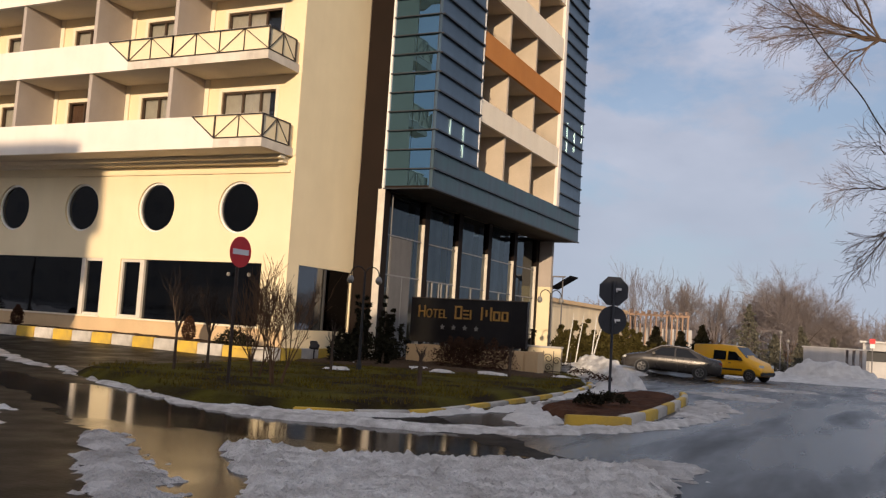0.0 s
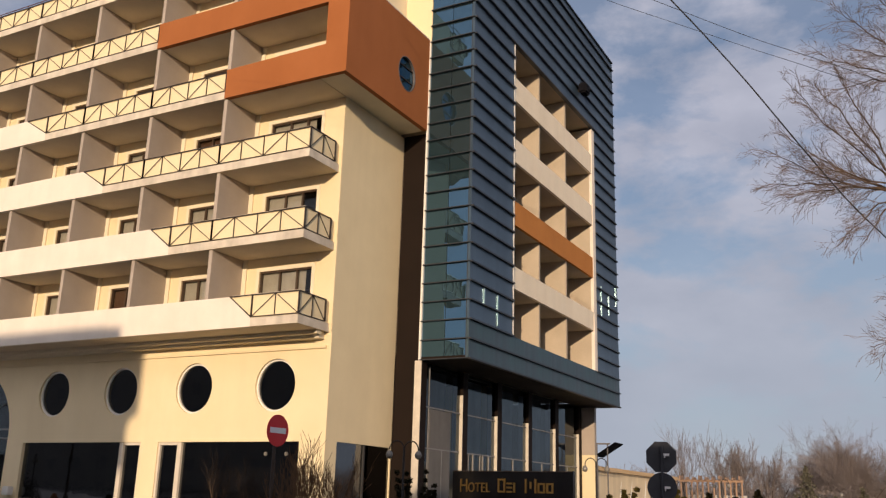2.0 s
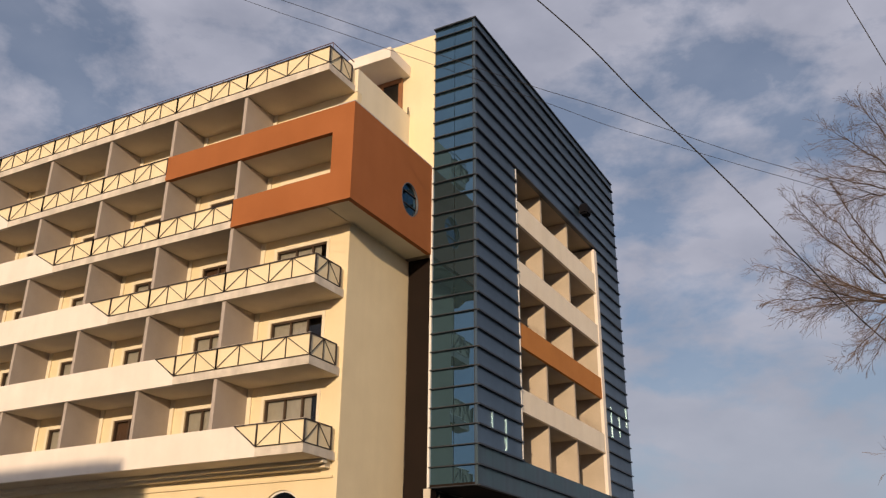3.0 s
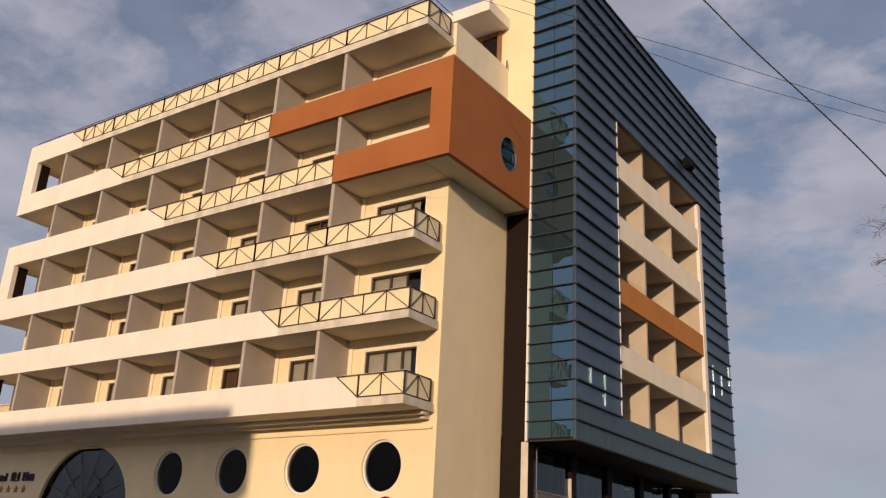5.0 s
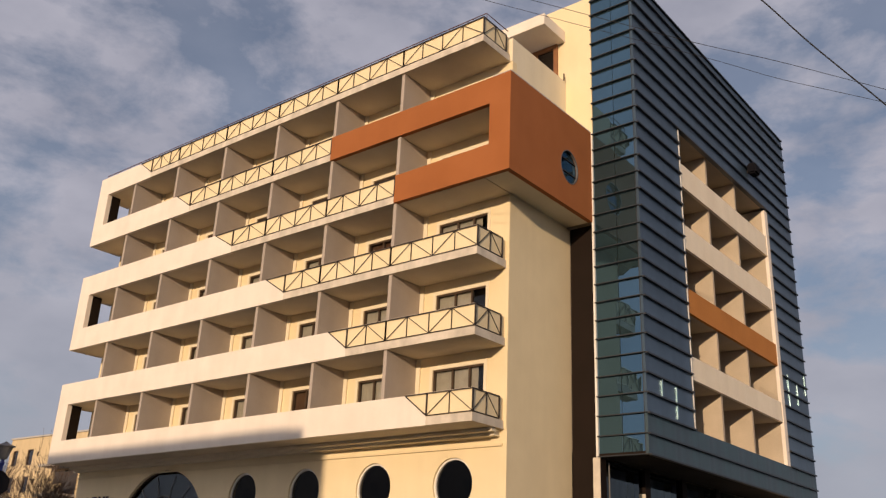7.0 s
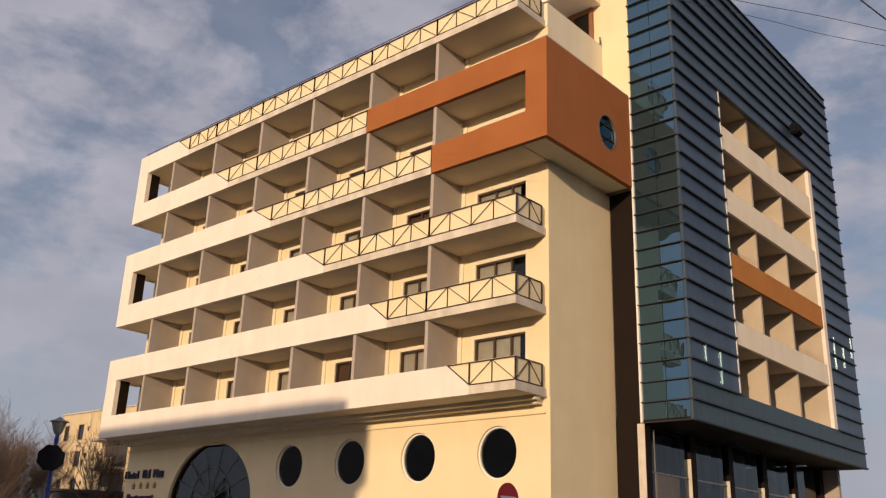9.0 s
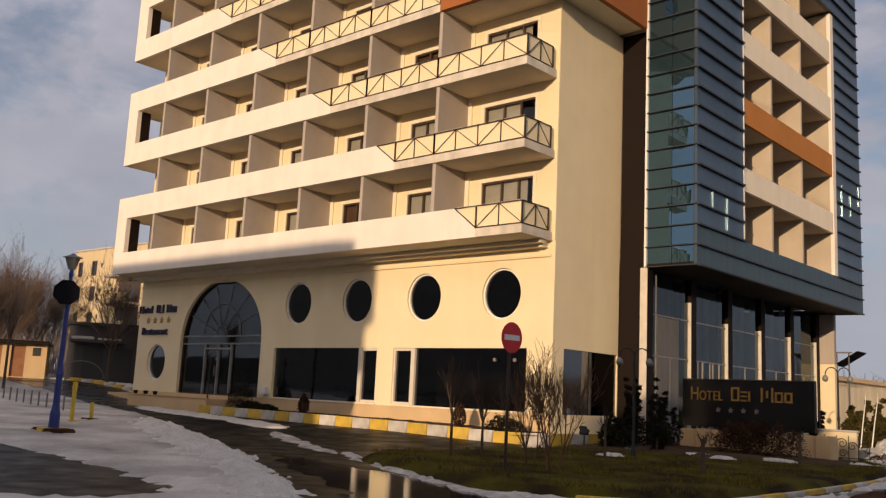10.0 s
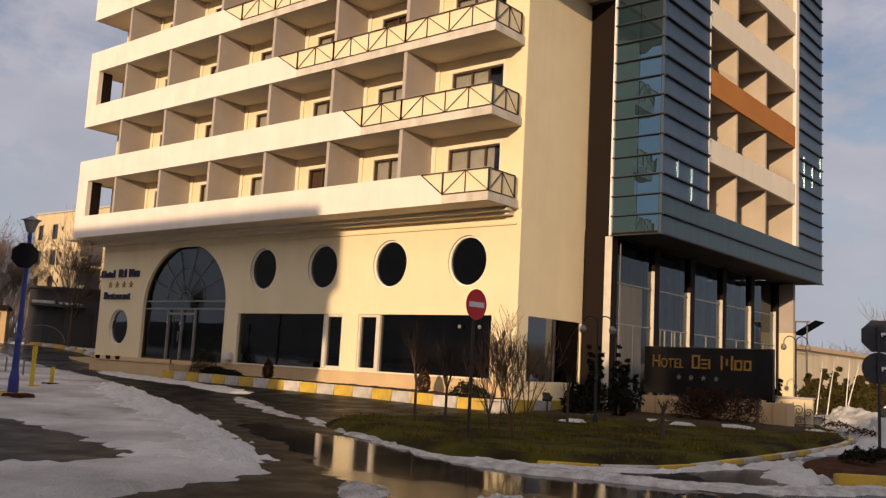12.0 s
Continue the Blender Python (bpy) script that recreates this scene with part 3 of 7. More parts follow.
# pale shapes added on the pane to imitate the park lamp's mirrored globes
for x in (-2.51, -1.60):
    part("globe_reflection", lathe(bmesh.new(), [(0.03, 0), (0.06, 0.02), (0.07, 0.09), (0.04, 0.14)], 12, Matrix.Translation((x, -0.02, 2.88))), LANTERN, hotel, "small pale shape standing in for a mirrored lamp globe")

part("wall_unit", boxes((-15.95, -15.55, -0.28, -0.002, 1.25, 1.6), bevel=0.03), WHITE_FRAME, hotel, "small white box unit on the wall")

# ---- balconies ----
def railing_panel(parent, a, b, z0, z1, across=True, first=False, other=0.0, cut=None):
    """A run of top and bottom rail, posts and one leaning bar in each field."""
    bm = bmesh.new()

    def bar(u0, v0, u1, v1, w):
        d = Vector((u1 - u0, 0, v1 - v0)) if across else Vector((0, u1 - u0, v1 - v0))
        o = Vector((u0, other, v0)) if across else Vector((other, u0, v0))
        tube(bm, [o, o + d], w, 4)
    n = max(1, round((b - a) / 0.98))
    step = (b - a) / n
    bar(cut[0] if cut else a, z1, b, z1, 0.026)
    bar(cut[1] if cut else a, z0, b, z0, 0.022)
    for i in range(n + 1):
        u = a + step * i
        if cut and u < cut[1] - 0.05:
            continue
        bar(u, z0, u, z1, 0.034 if i in (0, n) else 0.02)
        if i < n:
            bar(*((u, z0, u + step, z1) if i % 2 == 0 else (u, z1, u + step, z0)), 0.015)
    if cut:
        bar(cut[0], z1, cut[1], z0, 0.024)
    return part("railing", bm, RAIL_BROWN, parent, "dark iron railing with leaning bars")


DIAGS = [(-3.17, -2.15), (-7.45, -6.40), (-11.70, -10.45), (-15.85, -14.5), (-19.6, -18.4), (-23.6, -22.5)]
for r in range(6):
    zb = 7.16 + STOREY * r
    zs, zt = zb + 0.30, zb + 1.12
    end = {3: -4.38, 4: -8.33}.get(r, -0.12)
    if r in (3, 4):
        slab_rows = ((LEFT - 0.05, end - 0.002, -1.865, -0.002, zb, zs), (end, 0.0, -1.66, -0.002, zb + 0.02, zs))
    else:
        slab_rows = ((LEFT - 0.05, end, -1.865, -0.002, zb, zs),)
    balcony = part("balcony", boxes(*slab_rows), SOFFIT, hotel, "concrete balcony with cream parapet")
    part("slab_edge", boxes((DIAGS[r][1] + 0.002, end, -1.869, -1.8655, zb + 0.002, zs)), GRIMY, balcony, "pale slab edge")
    if r not in (3, 4):
        part("slab_edge", boxes((end + 0.001, end + 0.004, -1.86, -0.01, zb + 0.002, zs)), GRIMY, balcony, "pale slab edge")
    xt, xb = DIAGS[r]
    part("parapet", plate([(LEFT - 0.053, zb - 0.004), (xb, zb - 0.004), (xb, zs), (xt, zt), (LEFT - 0.053, zt)], [], front_y(-1.87), 0.16), RENDER_WHITE, balcony, "pale rendered parapet")
    part("parapet", boxes((LEFT - 0.05, LEFT + 0.10, -1.70, -0.01, zs, zt - 0.01)), RENDER_WHITE, balcony)
    part("infill_panel", plate([(xb - 0.02, zs + 0.001), (end - 0.03, zs + 0.001), (end - 0.03, zt - 0.02), (xt + 0.05, zt - 0.02)], [], front_y(-1.82), 0.07), RENDER_CREAM, balcony, "cream panel behind the railing")
    part("panel_cap", boxes((xt + 0.06, end - 0.02, -1.845, -1.74, zt + 0.008, zt + 0.040), bevel=0.008), GRIMY, balcony, "thin pale cap on the panel")
    if r not in (3, 4):
        part("infill_panel", boxes((end - 0.10, end - 0.032, -1.74, -0.10, zs + 0.001, zt - 0.02)), RENDER_CREAM, balcony)
        railing_panel(balcony, -1.84, -0.30, zs + 0.04, zt, False, other=end - 0.01)
    posts = [x for x in [X1 - BAY * k for k in range(5, -1, -1)] if x > xb + 0.2 and x < end - 0.2]
    stops = [xb] + posts + [end]
    for i, (a, b) in enumerate(zip(stops, stops[1:])):
        railing_panel(balcony, a, b, zs + 0.04, zt, other=-1.855, cut=(xt, xb) if i == 0 else None)
    if r < 5:
        for k in range(6):
            x = X1 - BAY * k
            part("partition", boxes((x - 0.08, x + 0.08, -1.78, -0.001, zs + 0.001, zb + STOREY - 0.001)), SHADE_GREY, balcony, "rendered partition wall greyed for grazing light")
            part("pilaster", boxes((x + 0.081, x + 0.27, -0.07, -0.001, zs + 0.001, zb + STOREY - 0.001)), RENDER_PALE, balcony)
        if r % 2 == 0:
            part("end_column", boxes((LEFT - 0.053, -26.5, -1.87, -1.62, zt, zb + STOREY - 0.005)), RENDER_WHITE, balcony)
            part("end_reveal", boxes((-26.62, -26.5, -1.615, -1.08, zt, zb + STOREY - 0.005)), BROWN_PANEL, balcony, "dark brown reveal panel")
        for i, (a, b) in enumerate(ROOM_WINDOWS):
            z0, z1 = zs + 0.01, zb + 2.49
            win = part("window", sheet(rect(a, b, z0, z1), FRONT, 0.12), GLASS_CLEAR, hotel, "bronze-framed balcony window")
            part("frame", ring_frame(rect(a, b, z0, z1), rect(a + 0.045, b - 0.045, z0 + 0.05, z1 - 0.055), FRONT, 0.03, 0.18), BRONZE, win)
            for f in (0.37, 0.70):
                x = a + (b - a) * f
                part("mullion", boxes((x - 0.028, x + 0.028, 0.05, 0.17, z0 + 0.05, z1 - 0.055)), BRONZE, win)
            part("surround", ring_frame(rect(a - 0.14, b + 0.14, z0, z1 + 0.14), rect(a, b, z0, z1), FRONT, -0.03, 0.0), RENDER_PALE, win)
            lo, hi = a + 0.02, a + (b - a) * ((0.84, 0.72, 0.66, 0.92)[(i + 2 * r) % 4])
            bm = bmesh.new()
            n = 26
            vs = [[bm.verts.new((lo + (hi - lo) * j / n, 0.20 + 0.012 * math.sin(j * 2.1), z)) for j in range(n + 1)] for z in (z0 + 0.03, z1 - 0.02)]
            for j in range(n):
                bm.faces.new((vs[0][j], vs[0][j + 1], vs[1][j + 1], vs[1][j]))
            part("curtain", bm, CURTAIN if (i * 2 + r) % 9 != 4 else CURTAIN_RED, win, smooth=True)

# thin pipe rail over the terrace parapet
bm = bmesh.new()
tube(bm, [(LEFT, -1.6, 23.62), (-0.2, -1.6, 23.62), (-0.2, -0.1, 23.62)], 0.022, 6)
for i in range(29):
    x = LEFT + 0.2 + i * 0.965
    tube(bm, [(x, -1.6, 22.5), (x, -1.6, 23.62)], 0.015, 5)
part("handrail", bm, WOOD_RAIL, hotel, "thin reddish brown pipe rail")

# ---- orange corner box ----
O0, O1 = 16.19, 20.30
orange = part("corner_box", plate([(-4.38, O0), (1.23, O0), (1.23, O1), (-8.33, O1), (-8.33, 19.18), (0.27, 19.18), (0.27, 17.48), (0.27, 17.45), (-4.38, 17.38)], [], front_y(-1.87), 0.2), RENDER_ORANGE, hotel, "burnt-orange projecting corner box")
part("side_wall", plate(rect(-1.668, 4.10, O0, O1), [ring_pts(2.33, 17.95, 0.66, 0.73)], side_x(1.23), 0.2), RENDER_ORANGE, orange)
ow = part("round_window", thin(ring_pts(2.33, 17.95, 0.66, 0.73), side_x(1.23), 0.10), GLASS_TOWER, orange)
part("window_frame", ring_frame(ring_pts(2.33, 17.95, 0.662, 0.732), ring_pts(2.33, 17.95, 0.63, 0.70), side_x(1.23), -0.012, 0.08), GALV, ow)
for z in (17.7, 18.25):
    part("glazing_bar", boxes((1.14, 1.17, 1.75, 2.9, z, z + 0.04)), IRON, ow)
part("soffit", boxes((0.001, 1.025, -1.665, 4.10, O0 + 0.012, O0 + 0.25), (-4.30, 0.0, -1.665, -0.001, O0 - 0.003, O0 - 0.001)), RENDER_PALE, orange)
part("inner_wall", boxes((0.27, 0.40, -1.66, 4.0, O0 + 0.26, O1 - 0.2)), RENDER_CREAM, orange)
part("lining", boxes((0.41, 1.02, -1.66, 4.0, O1 - 0.19, O1 - 0.02)), RENDER_CREAM, orange)
part("box_roof", boxes((0.41, 1.225, -1.86, 4.1, O1 + 0.001, O1 + 0.05)), CONCRETE, orange)
part("terrace_wall", boxes((-0.3, 0.0, 0.302, 4.12, 16.16, 23.25), (-0.3, 0.0, -0.02, 0.30, 22.17, 23.25)), RENDER_PALE, hotel, "cream terrace side wall")

# ---- terrace room with canopy ----
part("wall", boxes((-9.0, 1.29, 4.13, 4.4, 20.0, 27.25)), RENDER_CREAM, hotel, "cream stair wall above the terrace")
pen = part("penthouse_window", plate(rect(-2.75, -0.38, 22.6, 25.33), [rect(-2.6, -1.55, 22.75, 25.12), rect(-1.42, -0.56, 22.75, 25.12)], front_y(4.0), 0.12), WOOD, hotel, "varnished wooden terrace window")
for a, b in ((-2.6, -1.55), (-1.42, -0.56)):
    part("pane", thin(rect(a, b, 22.75, 25.12), front_y(4.0), 0.06), GLASS_DARK, pen)
part("canopy", boxes((-2.4, 0.0, 2.36, 4.12, 25.34, 25.90), bevel=0.01), RENDER_WHITE, hotel, "white canopy slab over the terrace door")
part("terrace_post", tube(bmesh.new(), [(0.05, 3.9, 23.2), (0.05, 3.9, 23.55)], 0.03, 8), IRON, hotel)

# ---- corner tower ----
XT, YT, YF, ZB, ZT, XG = 3.33, 4.12, 22.80, 6.70, 27.45, 1.30
tower = part("tower_core", boxes((-9.0, XG - 0.01, 4.42, YF - 0.02, 7.0, 27.2), (XG - 0.009, 1.5, 4.6, YF - 0.03, 6.9, 27.2)), SHADE_TAN, hotel, "tower body")
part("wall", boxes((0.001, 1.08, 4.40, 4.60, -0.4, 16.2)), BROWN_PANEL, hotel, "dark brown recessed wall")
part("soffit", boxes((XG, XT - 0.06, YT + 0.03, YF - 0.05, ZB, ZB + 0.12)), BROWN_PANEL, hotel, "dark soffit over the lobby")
part("tower_roof", boxes((XG, XT - 0.05, YT + 0.1, YF - 0.05, ZT - 0.2, ZT - 0.05)), LEDGE, hotel)
part("edge_strip", boxes((XG - 0.10, XG - 0.012, YT - 0.02, YT + 0.25, ZB, O1)), WHITE_FRAME, hotel, "pale metal edge strip")
for z in (9.2, 12.2, 15.2, 18.2, 21.2, 24.2):
    part("landing", boxes((1.51, XT - 0.13, 4.9, 7.9, z, z + 0.2)), ROOM, hotel)
part("stair_wall", boxes((1.51, XT - 0.13, 7.9, 8.1, 6.85, 27.2)), ROOM, hotel)
part("stair_screen", boxes((2.35, 3.1, 4.75, 4.82, 7.4, 16.5)), ROOM, hotel)

# recessed loggias in the clad side
for z0, z1 in ((8.0, 8.2), (21.72, 21.9)):
    part("slab", boxes((1.51, XT - 0.13, 8.11, 19.15, z0, z1)), SHADE_TAN, hotel)
BANDS = [(10.28, 11.25, LOGGIA_LIT_WHITE), (13.12, 14.2, LOGGIA_LIT_ORANGE), (16.02, 17.12, LOGGIA_LIT_WHITE), (18.97, 20.08, LOGGIA_LIT_WHITE)]
for z0, z1, mt in BANDS:
    lg = part("loggia", boxes((1.51, XT - 0.16, 8.2, 18.7, z0 + 0.01, z0 + 0.24)), SHADE_TAN, hotel, "loggia floor slab")
    part("parapet", boxes((XT - 0.158, XT - 0.02, 8.29, 18.74, z0, z1)), mt, lg, "orange parapet band" if mt is LOGGIA_LIT_ORANGE else "pale parapet band")
for z0, z1 in zip([8.2] + [b[0] + 0.241 for b in BANDS], [b[0] + 0.009 for b in BANDS] + [21.71]):
    for y in (11.6, 15.12):
        part("partition", boxes((1.51, XT - 0.17, y - 0.08, y + 0.08, z0 + 0.001, z1)), SHADE_TAN, hotel, "tan loggia partition")
    for y in (8.9, 12.4, 15.9):
        lw = part("window", boxes((1.50, 1.56, y, y + 1.9, z0 + 0.02, z0 + 1.9)), GLASS_DARK, hotel, "dark loggia window")
        part("frame", ring_frame(rect(y - 0.06, y + 1.96, z0 + 0.02, z0 + 1.96), rect(y + 0.04, y + 1.86, z0 + 0.1, z0 + 1.86), side_x(1.58), -0.02, 0.07), BRONZE, lw)
part("end_column", boxes((XT - 0.16, XT + 0.015, 18.76, 19.16, 8.21, 21.6)), RENDER_WHITE, hotel, "cream end column")
part("partition", boxes((1.51, XT - 0.162, 18.76, 19.16, 8.21, 21.6)), SHADE_TAN, hotel, "tan loggia end wall")
part("jamb", boxes((1.52, XT - 0.13, 8.11, 8.2, 8.21, 21.7)), RENDER_BEIGE, hotel)
part("edge_strip", boxes((XT - 0.12, XT + 0.03, 8.2, 8.27, 8.2, 21.7)), WHITE_FRAME, hotel)
part("floodlight", boxes((XT + 0.1, XT + 0.55, 16.45, 17.15, 22.8, 23.4), bevel=0.08), DULL_BLACK, hotel, "black floodlight box")
part("floodlight_arm", boxes((XT, XT + 0.12, 16.75, 16.85, 23.0, 23.2)), IRON, hotel)

# lobby under the tower
for i, y in enumerate((YT + 0.02, 7.72, 11.15, 14.7, 18.25, 21.75)):
    col = part("column", boxes((1.06, 1.34, y, y + 0.45, -0.5, ZB - 0.002)), BROWN_PANEL, hotel, "dark column with a pale front")
    part("facing", boxes((1.05, 1.345, y - 0.03, y - 0.001, -0.5, ZB - 0.01 if i == 0 else 5.75 if i == 1 else 5.2)), MARBLE, col, "pale stone facing")
for i, (a, b) in enumerate(zip((4.6, 8.18, 11.61, 15.16, 18.71), (7.71, 11.14, 14.69, 18.24, 21.74))):
    gl = part("lobby_window", sheet(rect(a, b, 0.35, ZB - 0.02), side_x(1.2), 0.0), GLASS_LOBBY, hotel, "tall lobby glazing")
    for z in (3.42, 4.98):
        part("transom", boxes((1.15, 1.24, a, b, z, z + 0.05)), PALE_BAR, gl)
    part("mullion", boxes((1.15, 1.24, (a + b) / 2 - 0.03, (a + b) / 2 + 0.03, 0.36, 3.42)), PALE_BAR, gl)
    part("blind", boxes((0.55, 0.57, a + 0.1, b - 0.1, 3.0 + 0.5 * (i % 2), 6.6)), LOBBY_BLIND, gl, "grey lobby blind")
    if i == 1:
        for y in (a + 0.3, a + 0.75, a + 1.7, a + 2.3):
            part("door_frame", boxes((1.14, 1.26, y, y + 0.05, 0.36, 3.42)), PALE_BAR, gl)
part("lobby_panel", boxes((1.205, 1.235, 5.12, 6.86, 0.12, 4.95)), SHADE_STONE, hotel, "stone panel greyed for shade beside the lobby glazing")
part("mullion", boxes((1.15, 1.23, 5.02, 5.06, 0.36, 6.6)), PALE_BAR, hotel)
# upper half of the beige wall greyed to paint the overhang's shade
part("end_wall", boxes((1.30, 2.05, 22.3, 22.6, 4.13, ZB - 0.01)), SHADE_GREY, hotel, "upper end wall greyed for overhang shade")
part("end_wall", boxes((1.30, 2.05, 22.3, 22.6, -0.7, 4.128)), RENDER_BEIGE, hotel)
part("lobby_floor", boxes((-6.0, 1.19, 4.61, 22.5, -0.2, 0.3)), ROOM, hotel)
part("lobby_wall", boxes((-6.2, -6.0, 4.61, 22.5, 0.3, 6.9), (-6.0, 1.29, 22.5, 22.6, -0.3, 6.95)), ROOM, hotel)
part("plinth", boxes((1.43, 3.0, 4.7, 22.3, -0.7, 0.12)), CONCRETE, hotel)

# thin glass strips in the cladding
for y, z0, z1 in ((5.38, 8.95, 9.75), (6.65, 8.35, 9.6), (19.95, 11.2, 12.9), (21.25, 11.55, 12.75), (22.55, 12.3, 13.4)):
    part("glass_strip", boxes((XT - 0.02, XT + 0.045, y - 0.035, y + 0.035, z0, z1)), GLASS_STRIP, hotel, "thin shining glass strip in the cladding")


wall_sign = thing("wall_sign", "navy raised letters with gold stars on the cream wall", "sign", at=(0, 0, 0))
letters("Hotel", 0.58, NAVY, wall_sign, Matrix.Translation((-27.38, -0.06, 5.22)) @ pose(0, 0, 0, 90), 0.05)
letter_bars(wall_sign, -25.62, -0.11, -0.001, 5.22, (0.26, 0.20, 0.09, 0.16, 0.34, 0.22, 0.16), (0.42, 0.32, 0.43, 0, 0.42, 0.32, 0.32), 0.07, NAVY)
for k in range(4):
    st = part("star", star_mesh(0.19), GOLD, wall_sign)
    st.location = (-26.45 + 0.66 * k, -0.055, 4.83)
letters("Restaurant", 0.57, NAVY, wall_sign, Matrix.Translation((-26.92, -0.06, 4.06)) @ pose(0, 0, 0, 90), 0.05)

# ---- ground ----
def road_material():
    m = material("wet_asphalt", (0.030, 0.025, 0.021), (0.018, 0.015, 0.013), 0.45, 0.35, 30, 0.35, rough_var=0.3, depth=0.02, spread=0.4)
    n, l = m.node_tree.nodes, m.node_tree.links
    p = n["Principled BSDF"]
    co = n.new("ShaderNodeTexCoord")
    mp = n.new("ShaderNodeMapping")
    mp.inputs["Scale"].default_value, mp.inputs["Rotation"].default_value = (0.9, 0.14, 1), (0, 0, radians(-8))
    wet = n.new("ShaderNodeTexNoise")
    wet.inputs["Scale"].default_value, wet.inputs["Detail"].default_value = 1.0, 5.0
    rr = n.new("ShaderNodeMapRange")
    rr.inputs["From Min"].default_value, rr.inputs["From Max"].default_value = 0.46, 0.68
    rr.inputs["To Min"].default_value, rr.inputs["To Max"].default_value = 0.22, 0.48
    l.new(co.outputs["Object"], mp.inputs["Vector"])
    l.new(mp.outputs["Vector"], wet.inputs["Vector"])
    l.new(wet.outputs["Fac"], rr.inputs["Value"])
    l.new(rr.outputs["Result"], p.inputs["Roughness"])
    p.inputs["Specular IOR Level"].default_value = 0.24
    return m


ROAD = road_material()
WATER = material("puddle_water", (0.020, 0.014, 0.009), (0.028, 0.019, 0.012), 0.07, 0.5, 8, 0.03, rough_var=0.09, depth=0.01)
SILTY_WATER = material("silty_water", (0.030, 0.021, 0.013), (0.018, 0.013, 0.009), 0.12, 0.9, 10, 0.10, rough_var=0.2, depth=0.01)
for wet in (WATER, SILTY_WATER):
    wet.node_tree.nodes["Principled BSDF"].inputs["IOR"].default_value = 1.33
    wet.node_tree.nodes["Principled BSDF"].inputs["Specular IOR Level"].default_value = 0.26
xs = sorted(set([-2500, -1200, -600, -300, -150, -100] + [float(v) for v in range(-70, 71, 2)] + [100, 150, 300, 600, 1200, 2500]))
ys = xs
xs = sorted(set(xs + [-40 + 0.5 * k for k in range(45)]))
verts = [(x, y, gz(x, y)) for y in ys for x in xs]
n = len(xs)
faces = [(j * n + i, j * n + i + 1, (j + 1) * n + i + 1, (j + 1) * n + i) for j in range(len(ys) - 1) for i in range(n - 1)]
tagged(raw("ground", verts, faces, ROAD, smooth=True), "wet dark asphalt with damp and drying patches", "ground", kind="structure")

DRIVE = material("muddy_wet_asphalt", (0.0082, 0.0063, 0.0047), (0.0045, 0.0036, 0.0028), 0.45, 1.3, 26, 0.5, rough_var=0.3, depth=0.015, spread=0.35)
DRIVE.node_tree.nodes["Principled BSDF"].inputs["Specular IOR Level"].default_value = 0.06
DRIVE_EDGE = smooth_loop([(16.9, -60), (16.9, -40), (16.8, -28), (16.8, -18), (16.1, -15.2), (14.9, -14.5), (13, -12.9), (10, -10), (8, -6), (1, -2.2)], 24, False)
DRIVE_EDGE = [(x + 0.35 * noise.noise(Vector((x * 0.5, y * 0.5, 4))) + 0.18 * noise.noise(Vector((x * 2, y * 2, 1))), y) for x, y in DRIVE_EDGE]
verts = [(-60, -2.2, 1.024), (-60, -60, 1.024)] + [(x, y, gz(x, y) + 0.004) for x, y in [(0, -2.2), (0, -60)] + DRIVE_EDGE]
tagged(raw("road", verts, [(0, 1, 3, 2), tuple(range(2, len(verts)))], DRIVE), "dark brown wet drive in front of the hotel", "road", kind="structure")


def inside(loop, px, py):
    """Signed distance to a closed plan loop, positive inside."""
    best, odd = np.full(px.shape, 1e9), np.zeros(px.shape, bool)
    for (ax, ay), (bx, by) in zip(loop, loop[1:] + loop[:1]):
        dx, dy = bx - ax, by - ay
        t = np.clip(((px - ax) * dx + (py - ay) * dy) / (dx * dx + dy * dy + 1e-12), 0, 1)
        best = np.minimum(best, np.hypot(px - ax - t * dx, py - ay - t * dy))
        odd ^= ((ay > py) != (by > py)) & (px < (bx - ax) * (py - ay) / (by - ay + 1e-12) + ax)
    return np.where(odd, best, -best)


